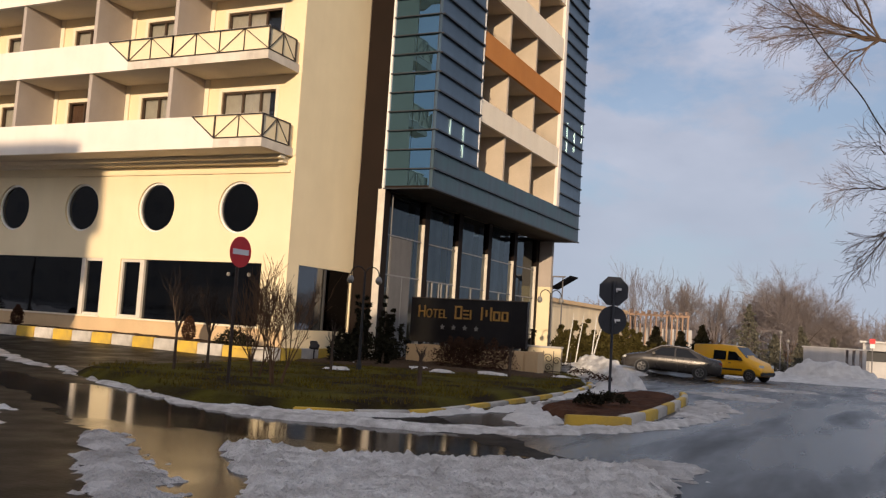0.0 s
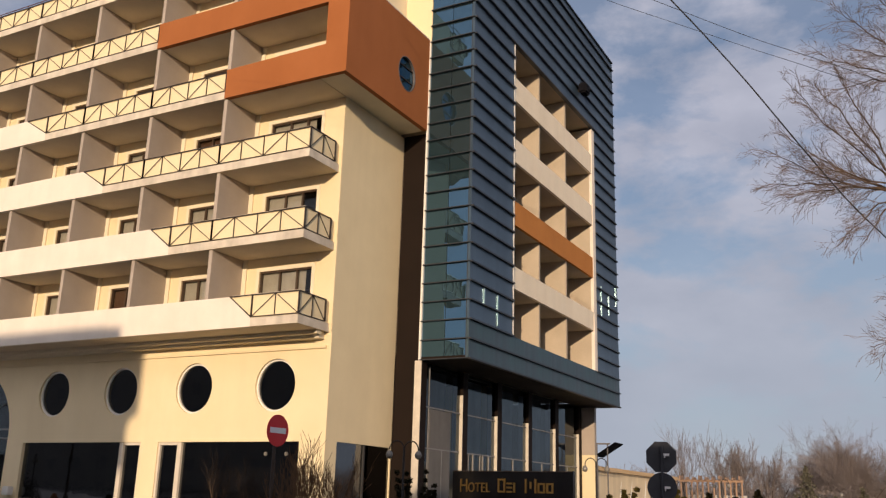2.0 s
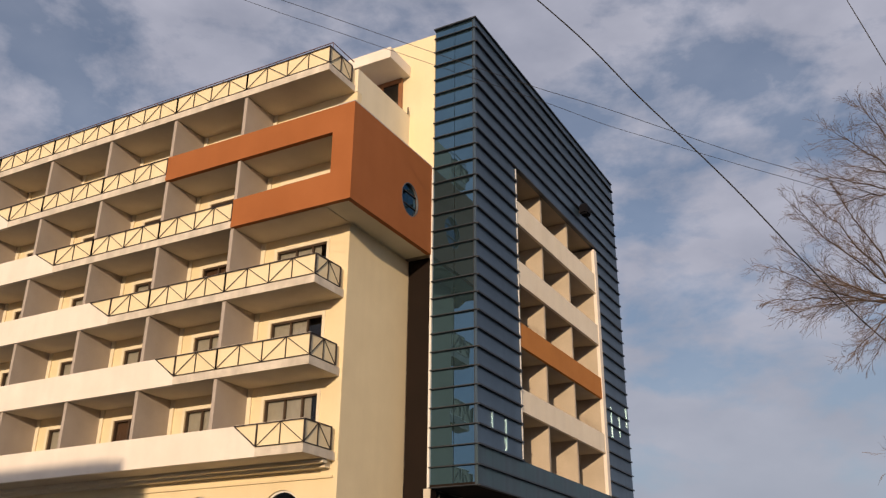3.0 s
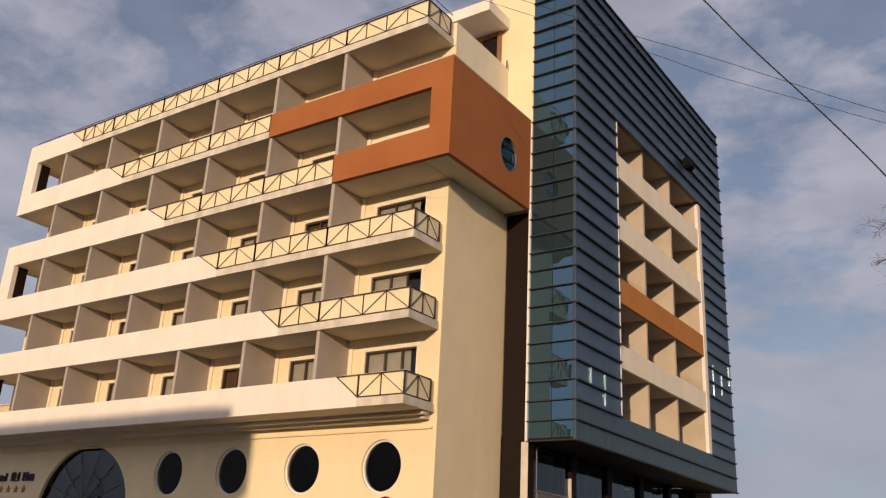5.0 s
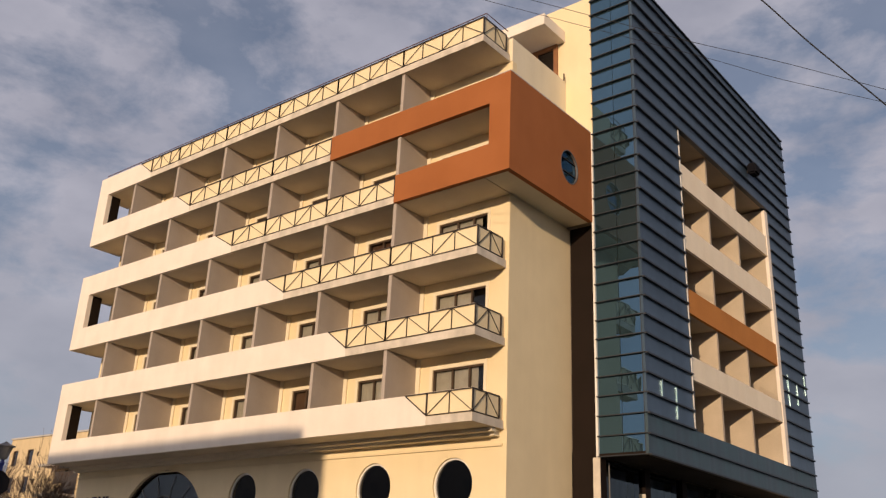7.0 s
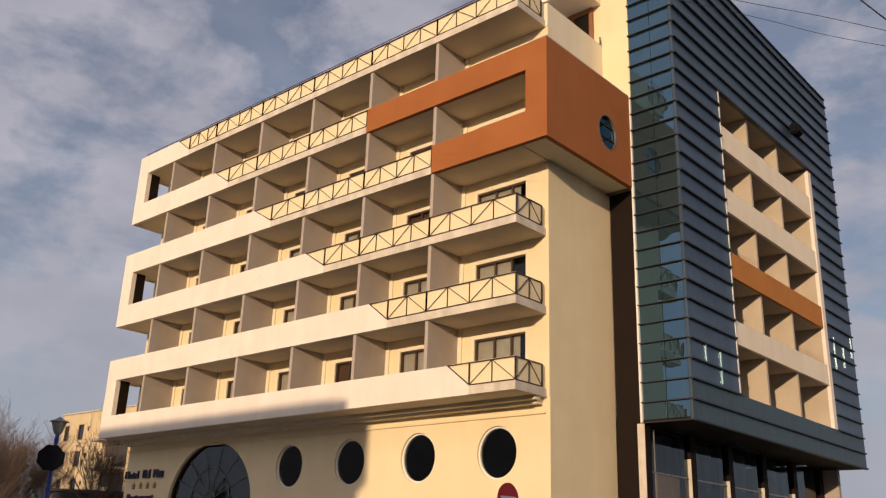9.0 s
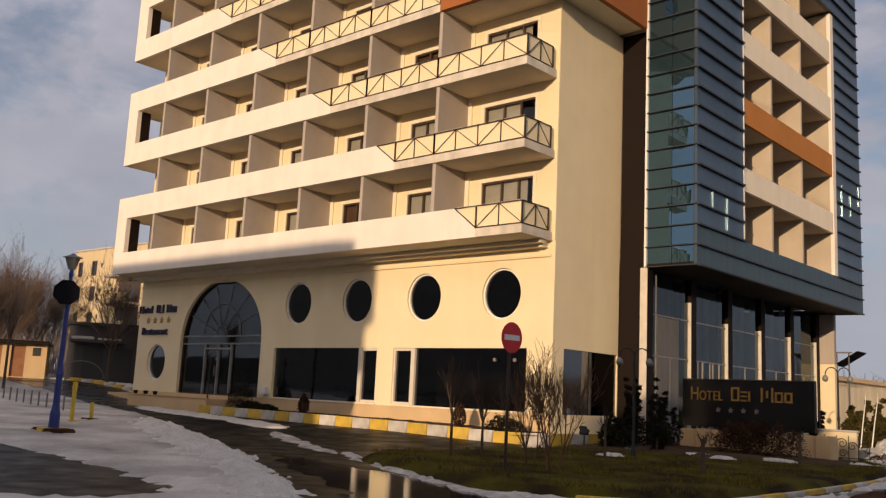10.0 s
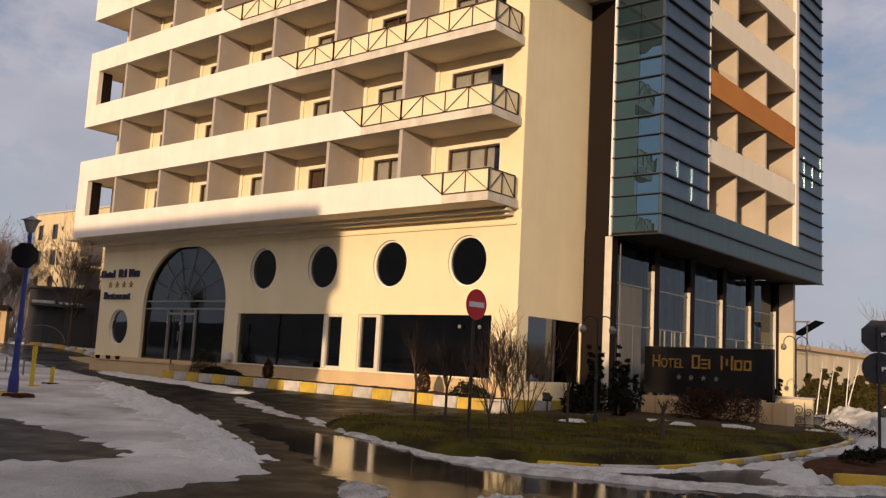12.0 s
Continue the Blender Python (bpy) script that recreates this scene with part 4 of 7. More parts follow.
def patch(name, pts, material, top, slope=0.5, cell=0.14, rough=0.35, lump=0.05, base=0.0, label="", category="", kind="stuff", edge=0.25, freq=1.0, crunch=0.0):
    """A raised, uneven sheet over a plan outline; it dips under the ground at its ragged rim."""
    loop = smooth_loop(pts, 5)
    x0, x1 = min(p[0] for p in loop) - 0.4, max(p[0] for p in loop) + 0.4
    y0, y1 = min(p[1] for p in loop) - 0.4, max(p[1] for p in loop) + 0.4
    nx, ny = int((x1 - x0) / cell) + 2, int((y1 - y0) / cell) + 2
    gx, gy = np.meshgrid(np.linspace(x0, x1, nx), np.linspace(y0, y1, ny))
    d = inside(loop, gx, gy)
    hs = np.zeros(gx.shape)
    for j in range(ny):
        for i in range(nx):
            if d[j, i] > -0.5:
                p = Vector((gx[j, i], gy[j, i], 0)) * freq
                e = noise.noise(p * 1.7) * edge + noise.noise(p * 5.3) * edge * 0.5 + noise.noise(p * 13) * edge * 0.22 + noise.noise(p * 31) * edge * 0.14
                dd = d[j, i] + e
                hh = min(top * (1 + rough * noise.noise(p * 0.8 + Vector((7, 3, 0)))), dd * slope)
                hh += (noise.noise(p * 3.1) * lump + noise.noise(p * 8.0) * lump * 0.5) * min(1, max(0, dd) * 3)
                if crunch and dd > 0:
                    hh += crunch * min(1, dd * 6) * (abs(noise.noise(p * 5)) * 0.9 + abs(noise.noise(p * 11)) * 0.7 + abs(noise.noise(p * 23)) * 0.5)
                hs[j, i] = max(hh, -0.05)
            else:
                hs[j, i] = -0.05
    keep = hs > -0.049
    idx, verts, faces = -np.ones(gx.shape, int), [], []
    for j in range(ny - 1):
        for i in range(nx - 1):
            q = [(j, i), (j, i + 1), (j + 1, i + 1), (j + 1, i)]
            if any(keep[a] for a in q):
                f = []
                for a in q:
                    if idx[a] < 0:
                        idx[a] = len(verts)
                        verts.append((gx[a], gy[a], gz(gx[a], gy[a]) + hs[a] + base))
                    f.append(int(idx[a]))
                faces.append(f)
    return tagged(raw(name, verts, faces, material, smooth=True), label, category, kind=kind)


def puddle(pts, label, water=None, lift=0.006):
    loop = smooth_loop(pts, 20)
    bm = bmesh.new()
    vs = []
    for x, y in loop:
        p = Vector((x, y, 0))
        x += noise.noise(p * 1.1) * 0.35 + noise.noise(p * 3.7) * 0.2 + noise.noise(p * 9) * 0.07
        y += noise.noise(p * 1.1 + Vector((9, 0, 0))) * 0.35 + noise.noise(p * 4 + Vector((3, 0, 0))) * 0.15
        vs.append(bm.verts.new((x, y, gz(x, y) + lift)))
    bmesh.ops.triangle_fill(bm, use_beauty=True, edges=[bm.edges.new((vs[i], vs[(i + 1) % len(vs)])) for i in range(len(vs))])
    tagged(part("puddle", bm, water or WATER), label, "puddle", kind="structure")


def kerb(pts, name, label, height, width, length, closed=False, first=0, materials=None, sink=0.1, per=10, lift=None):
    """Painted kerb stones laid one by one along a plan curve."""
    run = smooth_loop(pts, per, closed) if len(pts) > 2 else [tuple(p) for p in pts]
    if closed:
        run.append(run[0])
    acc = [0.0]
    for a, b in zip(run, run[1:]):
        acc.append(acc[-1] + math.hypot(b[0] - a[0], b[1] - a[1]))
    count = max(1, round(acc[-1] / length))
    step = acc[-1] / count
    owner = thing(name, label, "kerb", kind="structure")
    bm = boxes((-step / 2 + 0.006, step / 2 - 0.006, -width / 2, width / 2, -sink, height), bevel=0.02)
    bmesh.ops.recalc_face_normals(bm, faces=bm.faces[:])
    meshes = []
    for mt in materials or (KERB_YELLOW, KERB_WHITE):
        me = bpy.data.meshes.new("kerb_stone")
        bm.to_mesh(me)
        me.materials.append(mt)
        meshes.append(me)
    bm.free()

    def at(s):
        i = max(k for k in range(len(acc)) if acc[k] <= s + 1e-9)
        i = min(i, len(run) - 2)
        t = (s - acc[i]) / (acc[i + 1] - acc[i])
        return run[i][0] + (run[i + 1][0] - run[i][0]) * t, run[i][1] + (run[i + 1][1] - run[i][1]) * t
    for k in range(count):
        (ax, ay), (bx, by), (cx, cy) = at(k * step), at((k + 1) * step - 1e-6), at((k + 0.5) * step)
        m = Matrix.Translation((cx, cy, gz(cx, cy) + (lift(cx) if lift else 0.0) + 0.012 * noise.noise(Vector((k * 1.3, ax, 0))))) @ Matrix.Rotation(math.atan2(by - ay, bx - ax) + 0.012 * noise.noise(Vector((k, 5, 0))), 4, "Z")
        linked("kerb_stone", meshes[(k + first) % len(meshes)], owner, m)
    return owner


def ramp_z(x):
    return 0.17 * min(1.0, max(0.0, (x + 17) / 12))


# garden island, mulch island and the bed along the facade
GARDEN = [(1.3, -9.3), (2.6, -11.2), (5.0, -12.1), (7.0, -13.05), (8.4, -13.4), (9.7, -12.95), (10.45, -12.35), (10.95, -11.5), (11.1, -10.4), (11.1, -8.7), (11.1, -5.3), (10.9, -2.0), (10.2, 2.0), (8.76, 6.19), (6.28, 11.47), (3.59, 15.70), (2.34, 11.98), (2.13, 6.68), (1.30, 6.04), (1.30, 2.97), (1.40, -1.27), (1.55, -4.98), (1.6, -7.4)]
patch("lawn", GARDEN, GRASS, 0.17, 0.8, 0.2, 0.25, 0.03, edge=0.06, label="worn winter grass on the kerbed garden island", category="lawn", kind="structure")
patch("bed", [(1.49, -2.01), (4.39, -1.35), (7.92, 0.15), (9.38, 2.49), (7.31, 7.24), (4.21, 11.46), (2.55, 10.92), (2.13, 6.68), (1.30, 5.83), (1.30, 1.38)], SOIL, 0.26, 0.5, 0.2, 0.3, 0.04, edge=0.2, label="dark bare soil bed below the sign", category="flower bed", kind="structure")
kerb([(9.65, -13.15), (9.95, -13.0), (10.6, -12.5), (11.12, -11.6), (11.3, -10.4), (11.32, -8.7), (11.3, -5.3), (11.1, -2.0), (10.4, 2.0), (9.9, 3.5)], "kerb", "yellow and white painted kerb round the garden island", 0.085, 0.16, 1.0)
MULCHED = [(12.25, -8.0), (12.65, -8.9), (13.25, -9.6), (13.75, -10.35), (14.2, -9.9), (14.3, -8.2), (14.15, -5.0), (13.9, -2.3), (13.55, -0.7), (12.7, 0.1), (12.2, -2.0), (12.15, -5.0)]
patch("mulch_bed", MULCHED, MULCH, 0.13, 0.9, 0.12, 0.3, 0.05, edge=0.06, label="brown mulch on the small kerbed island", category="flower bed", kind="structure")
kerb([(13.6, -10.55), (13.75, -10.62), (13.95, -10.6), (14.36, -10.1), (14.48, -8.2), (14.32, -5.0), (14.07, -2.2), (13.7, -0.5)], "kerb", "yellow and white painted kerb round the small island", 0.20, 0.16, 1.15)
kerb([(-17.2, -2.45), (-8.8, -2.65), (-3.2, -2.65), (-0.6, -2.6), (0.75, -2.0), (1.2, -0.4), (1.2, 2.2)], "kerb", "yellow and white painted kerb along the hotel front", 0.37, 0.18, 0.92, sink=0.3, lift=ramp_z)
kerb([(-36.0, 0.7), (-32.5, 1.3), (-28.6, 1.2)], "kerb", "faded yellow and white kerb past the hotel", 0.2, 0.18, 1.0)
bm = bmesh.new()
for k in range(37):
    x = -17.0 + 0.5 * k
    for y, w in ((-2.5, 1.0), (-3.6, 0.85), (-5.0, 0.45), (-7.0, 0.0)):
        bm.verts.new((x, y, gz(x, y) + ramp_z(x) * w + 0.008 - 0.02 * (w == 0)))
bm.verts.ensure_lookup_table()
for k in range(36):
    for c in range(3):
        bm.faces.new([bm.verts[i] for i in (4 * k + c, 4 * k + c + 1, 4 * k + c + 5, 4 * k + c + 4)])
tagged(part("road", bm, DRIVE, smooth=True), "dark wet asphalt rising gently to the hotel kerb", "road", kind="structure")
bm = bmesh.new()
cols = 60
rows_ = [(-2.56, 0.29), (-1.9, 0.30), (-1.0, 0.31), (-0.02, 0.32)]
grid = [[bm.verts.new((-17.1 + 18.1 * i / cols, y if i < cols else y * 0.7, gz(-17.1 + 18.1 * i / cols, y) + ramp_z(-17.1 + 18.1 * i / cols) + z + 0.05 * noise.noise(Vector((i * 0.7, y * 2, 0))))) for i in range(cols + 1)] for y, z in rows_]
for a, b in zip(grid, grid[1:]):
    for i in range(cols):
        bm.faces.new((a[i], a[i + 1], b[i + 1], b[i]))
tagged(part("planting_strip", bm, SOIL, smooth=True), "dark soil strip with thin grass along the hotel wall", "flower bed", kind="structure")
tagged(part("planting_strip", boxes((0.02, 1.12, 0.0, 4.3, -0.2, 0.36)), SOIL), "dark soil beside the return wall", "flower bed", kind="structure")
terrace = thing("entrance_terrace", "beige rendered entrance terrace with low walls", "terrace", kind="structure")
part("terrace_wall", boxes((-28.4, -23.61, -0.9, -0.01, 0.0, 0.93), (-23.6, -16.9, -2.4, -0.01, 0.0, 0.93), bevel=0.02), RENDER_TAN, terrace)
part("terrace_coping", boxes((-23.65, -16.85, -2.45, -2.2, 0.932, 0.97), bevel=0.012), RENDER_TAN, terrace)
for x in (-26.2, -25.2, -24.3):
    lathe_bm = lathe(bmesh.new(), [(0.09, 0), (0.13, 0.16), (0.12, 0.18)], 12, Matrix.Translation((x, -0.5, 0.932)))
    tagged(part("flower_pot", lathe_bm, BROWN_PANEL), "small brown flower pot on the terrace", "pot", group="pots on the terrace")

# snow
LABEL = "old grey-white ploughed snow on the asphalt"
patch("snow", [(0.76, -10.15), (3.2, -11.7), (5.25, -12.7), (7.63, -13.8), (9.42, -14.4), (10.4, -14.3), (11.45, -14.0), (12.2, -13.85), (12.85, -13.5), (13.5, -12.9), (14.1, -12.0), (14.68, -10.85), (15.2, -8.9), (15.55, -6.0), (15.47, -4.6), (15.15, -6.2), (14.78, -8.3), (14.3, -10.0), (13.75, -11.3), (13.15, -12.2), (12.4, -12.95), (11.5, -13.3), (10.7, -13.1), (9.8, -13.4), (8.4, -13.7), (7.0, -13.3), (5.1, -12.3), (2.8, -11.4), (1.2, -10.1)], SNOW_CRUST, 0.045, 0.5, 0.06, 0.5, 0.02, label="low ridge of grey-white ploughed snow round the islands", category="snow", edge=0.2, freq=1.5, crunch=0.05)
patch("snow", [(8.4, -13.75), (9.75, -13.3), (10.65, -12.7), (11.22, -11.75), (11.42, -10.4), (11.62, -10.3), (11.42, -11.85), (10.8, -12.95), (9.85, -13.6), (8.5, -14.0)], SNOW, 0.06, 0.6, 0.05, 0.5, 0.02, label="snow lying along the foot of the kerb", category="snow", edge=0.12, freq=1.5, crunch=0.04)
patch("snow", [(12.0, -8.0), (12.15, -9.3), (12.5, -10.4), (12.85, -11.2), (13.5, -11.2), (13.5, -10.6), (13.2, -9.9), (12.75, -9.2), (12.4, -8.5), (12.15, -7.4)], SNOW, 0.07, 0.5, 0.05, 0.5, 0.03, label="snow heaped against the kerb of the small island", category="snow", edge=0.2, freq=1.5, crunch=0.06)
patch("snow", [(14.40, -8.3), (14.62, -6.5), (14.50, -4.63), (14.25, -1.5), (14.45, -0.4), (15.07, -1.86), (15.40, -3.9), (14.9, -5.78)], SNOW_DIRTY, 0.05, 0.4, 0.07, 0.5, 0.02, label=LABEL, category="snow", edge=0.35, crunch=0.03)
patch("snow", [(11.5, -10.1), (11.72, -8.9), (11.60, -6.61), (11.34, -2.80), (11.04, 0.38), (10.01, 4.08), (11.05, 5.68), (11.66, 1.44), (11.70, -2.80), (11.68, -6.5), (11.95, -8.0), (12.0, -9.3), (11.8, -10.1)], SNOW, 0.09, 0.5, 0.1, 0.5, 0.03, label=LABEL, category="snow", edge=0.2, crunch=0.03)
patch("snow", [(11.65, -17.35), (11.65, -17.0), (11.9, -16.8), (12.4, -17.0), (12.86, -16.95), (13.2, -16.5), (13.6, -16.4), (13.85, -16.05), (14.2, -15.9), (15.04, -15.35), (15.5, -15.1), (15.9, -14.95), (16.3, -15.6), (16.6, -16.7), (16.9, -18.5), (16.3, -20.4), (14.7, -21.0), (13.6, -19.6), (13.3, -19.1), (12.65, -18.45), (12.05, -17.85)], SNOW_CRUST, 0.05, 0.5, 0.035, 0.5, 0.03, label="coarse frozen crust of old snow beside the puddle", category="snow", edge=0.2, freq=1.7, crunch=0.085)
patch("snow", [(15.7, -14.3), (16.1, -14.1), (16.5, -14.3), (16.45, -15.4), (16.6, -16.6), (16.2, -16.0)], SNOW_DIRTY, 0.04, 0.3, 0.05, 0.5, 0.02, label="gritty grey slush at the rim of the snow crust", category="snow", edge=0.35, crunch=0.03)
patch("snow", [(9.77, -17.53), (10.17, -17.5), (10.97, -18.15), (11.34, -18.36), (12.64, -19.41), (13.2, -20.0), (13.9, -21.3), (13.0, -21.6), (12.68, -20.5), (11.91, -19.77), (10.9, -18.8), (10.17, -18.1)], SNOW_DIRTY, 0.03, 0.25, 0.035, 0.6, 0.02, label=LABEL, category="snow", edge=0.28, freq=1.6, crunch=0.05)
patch("snow", [(7.9, -17.4), (4.6, -15.4), (1.0, -13.5), (-2, -12.1), (-10, -8.8), (-18, -5.8), (-30, -4.2), (-42, -8), (-42, -16), (-20, -18.5), (-6, -17.2), (1.0, -17.2), (3.9, -17.7), (5.9, -18.3), (6.35, -18.7), (6.5, -19.6), (5.5, -20.6), (2, -22), (-4, -24), (-6, -29), (4, -29), (8.6, -23), (9.3, -20.6), (8.9, -19.5), (8.6, -18.4)], SLUSH, 0.07, 0.2, 0.13, 0.6, 0.04, label=LABEL, category="snow", edge=0.4, crunch=0.035)
patch("snow", [(7.9, -17.4), (4.6, -15.3), (1.0, -13.3), (-2, -11.9), (-10, -8.6), (-10.5, -9.6), (-3, -13.3), (2.0, -15.3), (5.5, -17.2), (7.2, -18.4)], SNOW, 0.15, 0.22, 0.06, 0.8, 0.11, label="lumpy snow bank along the drive", category="snow", edge=0.4, crunch=0.07)
patch("snow", [(-29, 1.35), (-32.5, 1.5), (-36, 1.0), (-41, -3.2), (-46, -8), (-48, -6), (-43, -1), (-37, 2.2), (-33, 3.6), (-29, 3.4)], SNOW, 0.10, 0.3, 0.3, 0.5, 0.03, label="old snow before the dark shed", category="snow", edge=0.3)
patch("snow", [(-21, -3.2), (-14, -3.4), (-10, -3.9), (-7.3, -5.3), (-8.5, -6.0), (-12, -5.2), (-18, -4.4)], SNOW, 0.10, 0.4, 0.14, 0.5, 0.04, label=LABEL, category="snow", edge=0.3)
patch("snow", [(-6.5, -6.6), (-4.6, -7.4), (-2.4, -8.6), (0.0, -9.8), (0.6, -10.3), (-0.4, -10.1), (-2.6, -9.1), (-5.3, -7.8)], SNOW_DIRTY, 0.04, 0.3, 0.08, 0.5, 0.03, label=LABEL, category="snow", edge=0.25)
patch("snow", [(6.0, 15.4), (6.8, 12.6), (8.0, 9.6), (9.2, 8.0), (10.5, 4.6), (11.4, 2.0), (11.6, 3.6), (10.3, 8.2), (8.9, 12.4), (7.4, 15.6)], SNOW, 0.42, 1.3, 0.10, 0.5, 0.16, label="heaped snow beside the garden", category="snow", edge=0.4)
patch("snow", [(6.8, 11.6), (7.5, 9.6), (8.9, 8.5), (10.2, 8.1), (10.1, 10.2), (8.9, 12.2)], SNOW, 1.0, 0.55, 0.10, 0.3, 0.14, label="lumpy sunlit snow heap beside the garden", category="snow", edge=0.3)
patch("snow", [(3.2, 19.4), (5.2, 15.8), (7.0, 13.5), (9.2, 13.6), (9.0, 16.0), (8.2, 19.0)], SNOW, 0.06, 0.3, 0.2, 0.5, 0.03, label="flat snow before the evergreen shrubs", category="snow", edge=0.4)
patch("snow", [(13.3, 32.2), (14.8, 31.2), (16.8, 31.2), (18.6, 32.4), (19.3, 34.0), (17.6, 35.0), (15.2, 35.4), (13.5, 34.4)], SNOW, 1.2, 0.75, 0.2, 0.35, 0.16, label="tall grey snow heap in front of the white wall", category="snow", edge=0.5)
patch("snow", [(11.6, 32.5), (14.0, 30.6), (17.5, 30.6), (20.5, 32.0), (19.6, 34.6), (15.6, 35.2), (12.0, 34.6)], SNOW, 0.35, 0.5, 0.25, 0.5, 0.15, label="ploughed snow round the tall heap", category="snow", edge=0.5)
patch("snow", [(4.0, 26.0), (14.0, 27.0), (24.0, 30.0), (34.0, 36.0), (30.0, 60.0), (10.0, 60.0), (2.0, 45.0)], SNOW, 0.16, 0.2, 0.6, 0.5, 0.06, label="snow field behind the parked cars", category="snow", edge=0.8, freq=0.5)
patch("snow", [(12.51, 12.04), (15.00, 10.99), (16.66, 12.28), (14.59, 13.32)], SNOW_DIRTY, 0.05, 0.2, 0.15, 0.5, 0.03, label=LABEL, category="snow", edge=0.5)
patch("snow", [(13.12, 4.10), (14.98, 1.46), (15.92, 2.74), (14.78, 5.06)], SNOW_DIRTY, 0.06, 0.2, 0.15, 0.5, 0.03, label=LABEL, category="snow", edge=0.5)
for x, y, s in ((3.77, -0.72, 0.5), (5.43, -0.29, 0.35), (6.68, -0.92, 0.4), (7.61, 0.46, 0.7), (8.34, 1.63, 0.5), (9.17, 2.80, 0.45), (4.80, -4.11, 0.3)):
    patch("snow", [(x - s * 0.5, y - 0.06), (x, y - 0.12), (x + s * 0.5, y), (x + s * 0.1, y + 0.1)], SNOW, 0.02, 0.4, 0.045, 0.5, 0.03, base=0.24, label="small remnant of snow on the bed", category="snow", edge=0.4, crunch=0.02)

puddle([(0.4, -11.9), (3.2, -12.5), (5.6, -12.9), (7.8, -13.6), (10.4, -13.4), (12.0, -13.5), (12.9, -13.7), (13.6, -14.2), (14.3, -14.9), (14.5, -15.9), (12.6, -16.5), (11.0, -17.0), (9.6, -17.2), (7.6, -16.3), (5.2, -14.9), (2.4, -13.4)], "still brown meltwater mirroring the hotel front")
puddle([(8.6, -16.7), (9.9, -16.45), (11.2, -16.2), (12.6, -15.9), (14.5, -15.6), (14.9, -18.0), (14.9, -22.4), (13.6, -21.4), (12.2, -19.7), (10.6, -18.2), (9.3, -17.4)], "shallow silty meltwater over the asphalt", SILTY_WATER, 0.0085)

# ---- sign board ----
board_m = Matrix.Translation((2.68, 4.35, 0.05)) @ Matrix.Rotation(math.atan2(-0.6, 5.0), 4, "Z")
sign_board = thing("sign_board", "black hotel sign board with gold letters and stars", "sign")
sign_board.matrix_basis = board_m
part("panel", boxes((0.0, 4.88, 0.0, 0.18, 0.90, 2.56), bevel=0.012), BLACK_STONE, sign_board, "polished black panel")
part("panel_edge", boxes((0.0, 4.88, -0.006, 0.0, 2.53, 2.56)), BRONZE, sign_board)
x = 0.34
x += 0.78 * letters("H", 0.66, GOLD, sign_board, Matrix.Translation((x, -0.03, 1.82)) @ Matrix.Scale(0.78, 4, (1, 0, 0)) @ pose(0, 0, 0, 90), 0.025) + 0.025
for ch in "OTEL":
    x += 0.78 * letters(ch, 0.47, GOLD, sign_board, Matrix.Translation((x, -0.03, 1.82)) @ Matrix.Scale(0.78, 4, (1, 0, 0)) @ pose(0, 0, 0, 90), 0.025) + 0.025
letter_bars(sign_board, 1.96, -0.05, -0.001, 1.82, (0.30, 0.22, 0.20, 0.14, 0.44, 0.28, 0.26), (0.47, 0.34, 0.34, 0, 0.47, 0.34, 0.34), 0.06, GOLD)
for k in range(4):
    st = part("star", star_mesh(0.10), SILVER, sign_board)
    st.location = (1.45 + 0.48 * k, -0.052, 1.50)
planter = thing("stone_planter", "low beige planter walls below the sign board", "planter")
planter.matrix_basis = board_m
for k in range(8):
    part("block", boxes((0.05 + k * 0.62, 0.05 + k * 0.62 + 0.60, -0.25, 0.25, 0.0, 0.80 + 0.03 * (k % 3 == 1)), bevel=0.03), RENDER_TAN, planter)
part("end_block", boxes((5.02, 5.5, -0.3, 0.3, -0.1, 0.85), bevel=0.04), RENDER_TAN, planter, "tan end block")
low_wall = thing("garden_wall", "low sunlit cream wall behind the planter", "wall")
part("wall_panel", boxes((7.0, 8.25, 5.5, 5.72, -0.2, 1.02), bevel=0.02), RENDER_BEIGE, low_wall)
part("coping", boxes((6.97, 8.28, 5.46, 5.76, 1.021, 1.09), bevel=0.015), CONCRETE, low_wall)
railing = thing("scroll_railing", "dark wrought iron scrolls before the low wall", "railing")


def scroll(cx, cz, r, way, y=5.42):
    pts = [(cx + way * r * (1 - k / 26) * math.cos(k * 0.45), y, cz + r * (1 - k / 26) * math.sin(k * 0.45)) for k in range(22)]
    return tube(bmesh.new(), pts, 0.014, 5)


for cx, cz, r, way in ((7.45, 0.62, 0.16, 1), (7.45, 0.32, 0.13, -1), (7.82, 0.66, 0.18, -1), (7.84, 0.34, 0.14, 1), (8.14, 0.58, 0.15, 1), (8.48, 0.55, 0.16, -1)):
    part("scroll", scroll(cx, cz, r, way), IRON, railing)
for x in (7.26, 7.64, 8.02, 8.32, 8.66):
    part("bar", tube(bmesh.new(), [(x, 5.42, 0.0), (x, 5.42, 0.92)], 0.014, 5), IRON, railing)
part("rail", tube(bmesh.new(), [(7.2, 5.42, 0.2), (8.7, 5.42, 0.2)], 0.014, 5), IRON, railing)


# ---- street signs ----
def disc(r, t, n=28):
    return lathe(bmesh.new(), [(r, 0), (r, t)], n)


no_entry = thing("no_entry_sign", "round red no-entry sign on a dark steel pole", "road sign", at=(6.55, -11.0, 0.03))
part("pole", tube(bmesh.new(), [(0, 0, -0.2), (0.0, 0, 3.1)], 0.035, 10), IRON, no_entry)
face_m = Matrix.Translation((0.05, 0, 2.80)) @ Matrix.Rotation(radians(-4), 4, "Z") @ Matrix.Rotation(radians(90), 4, "Y")
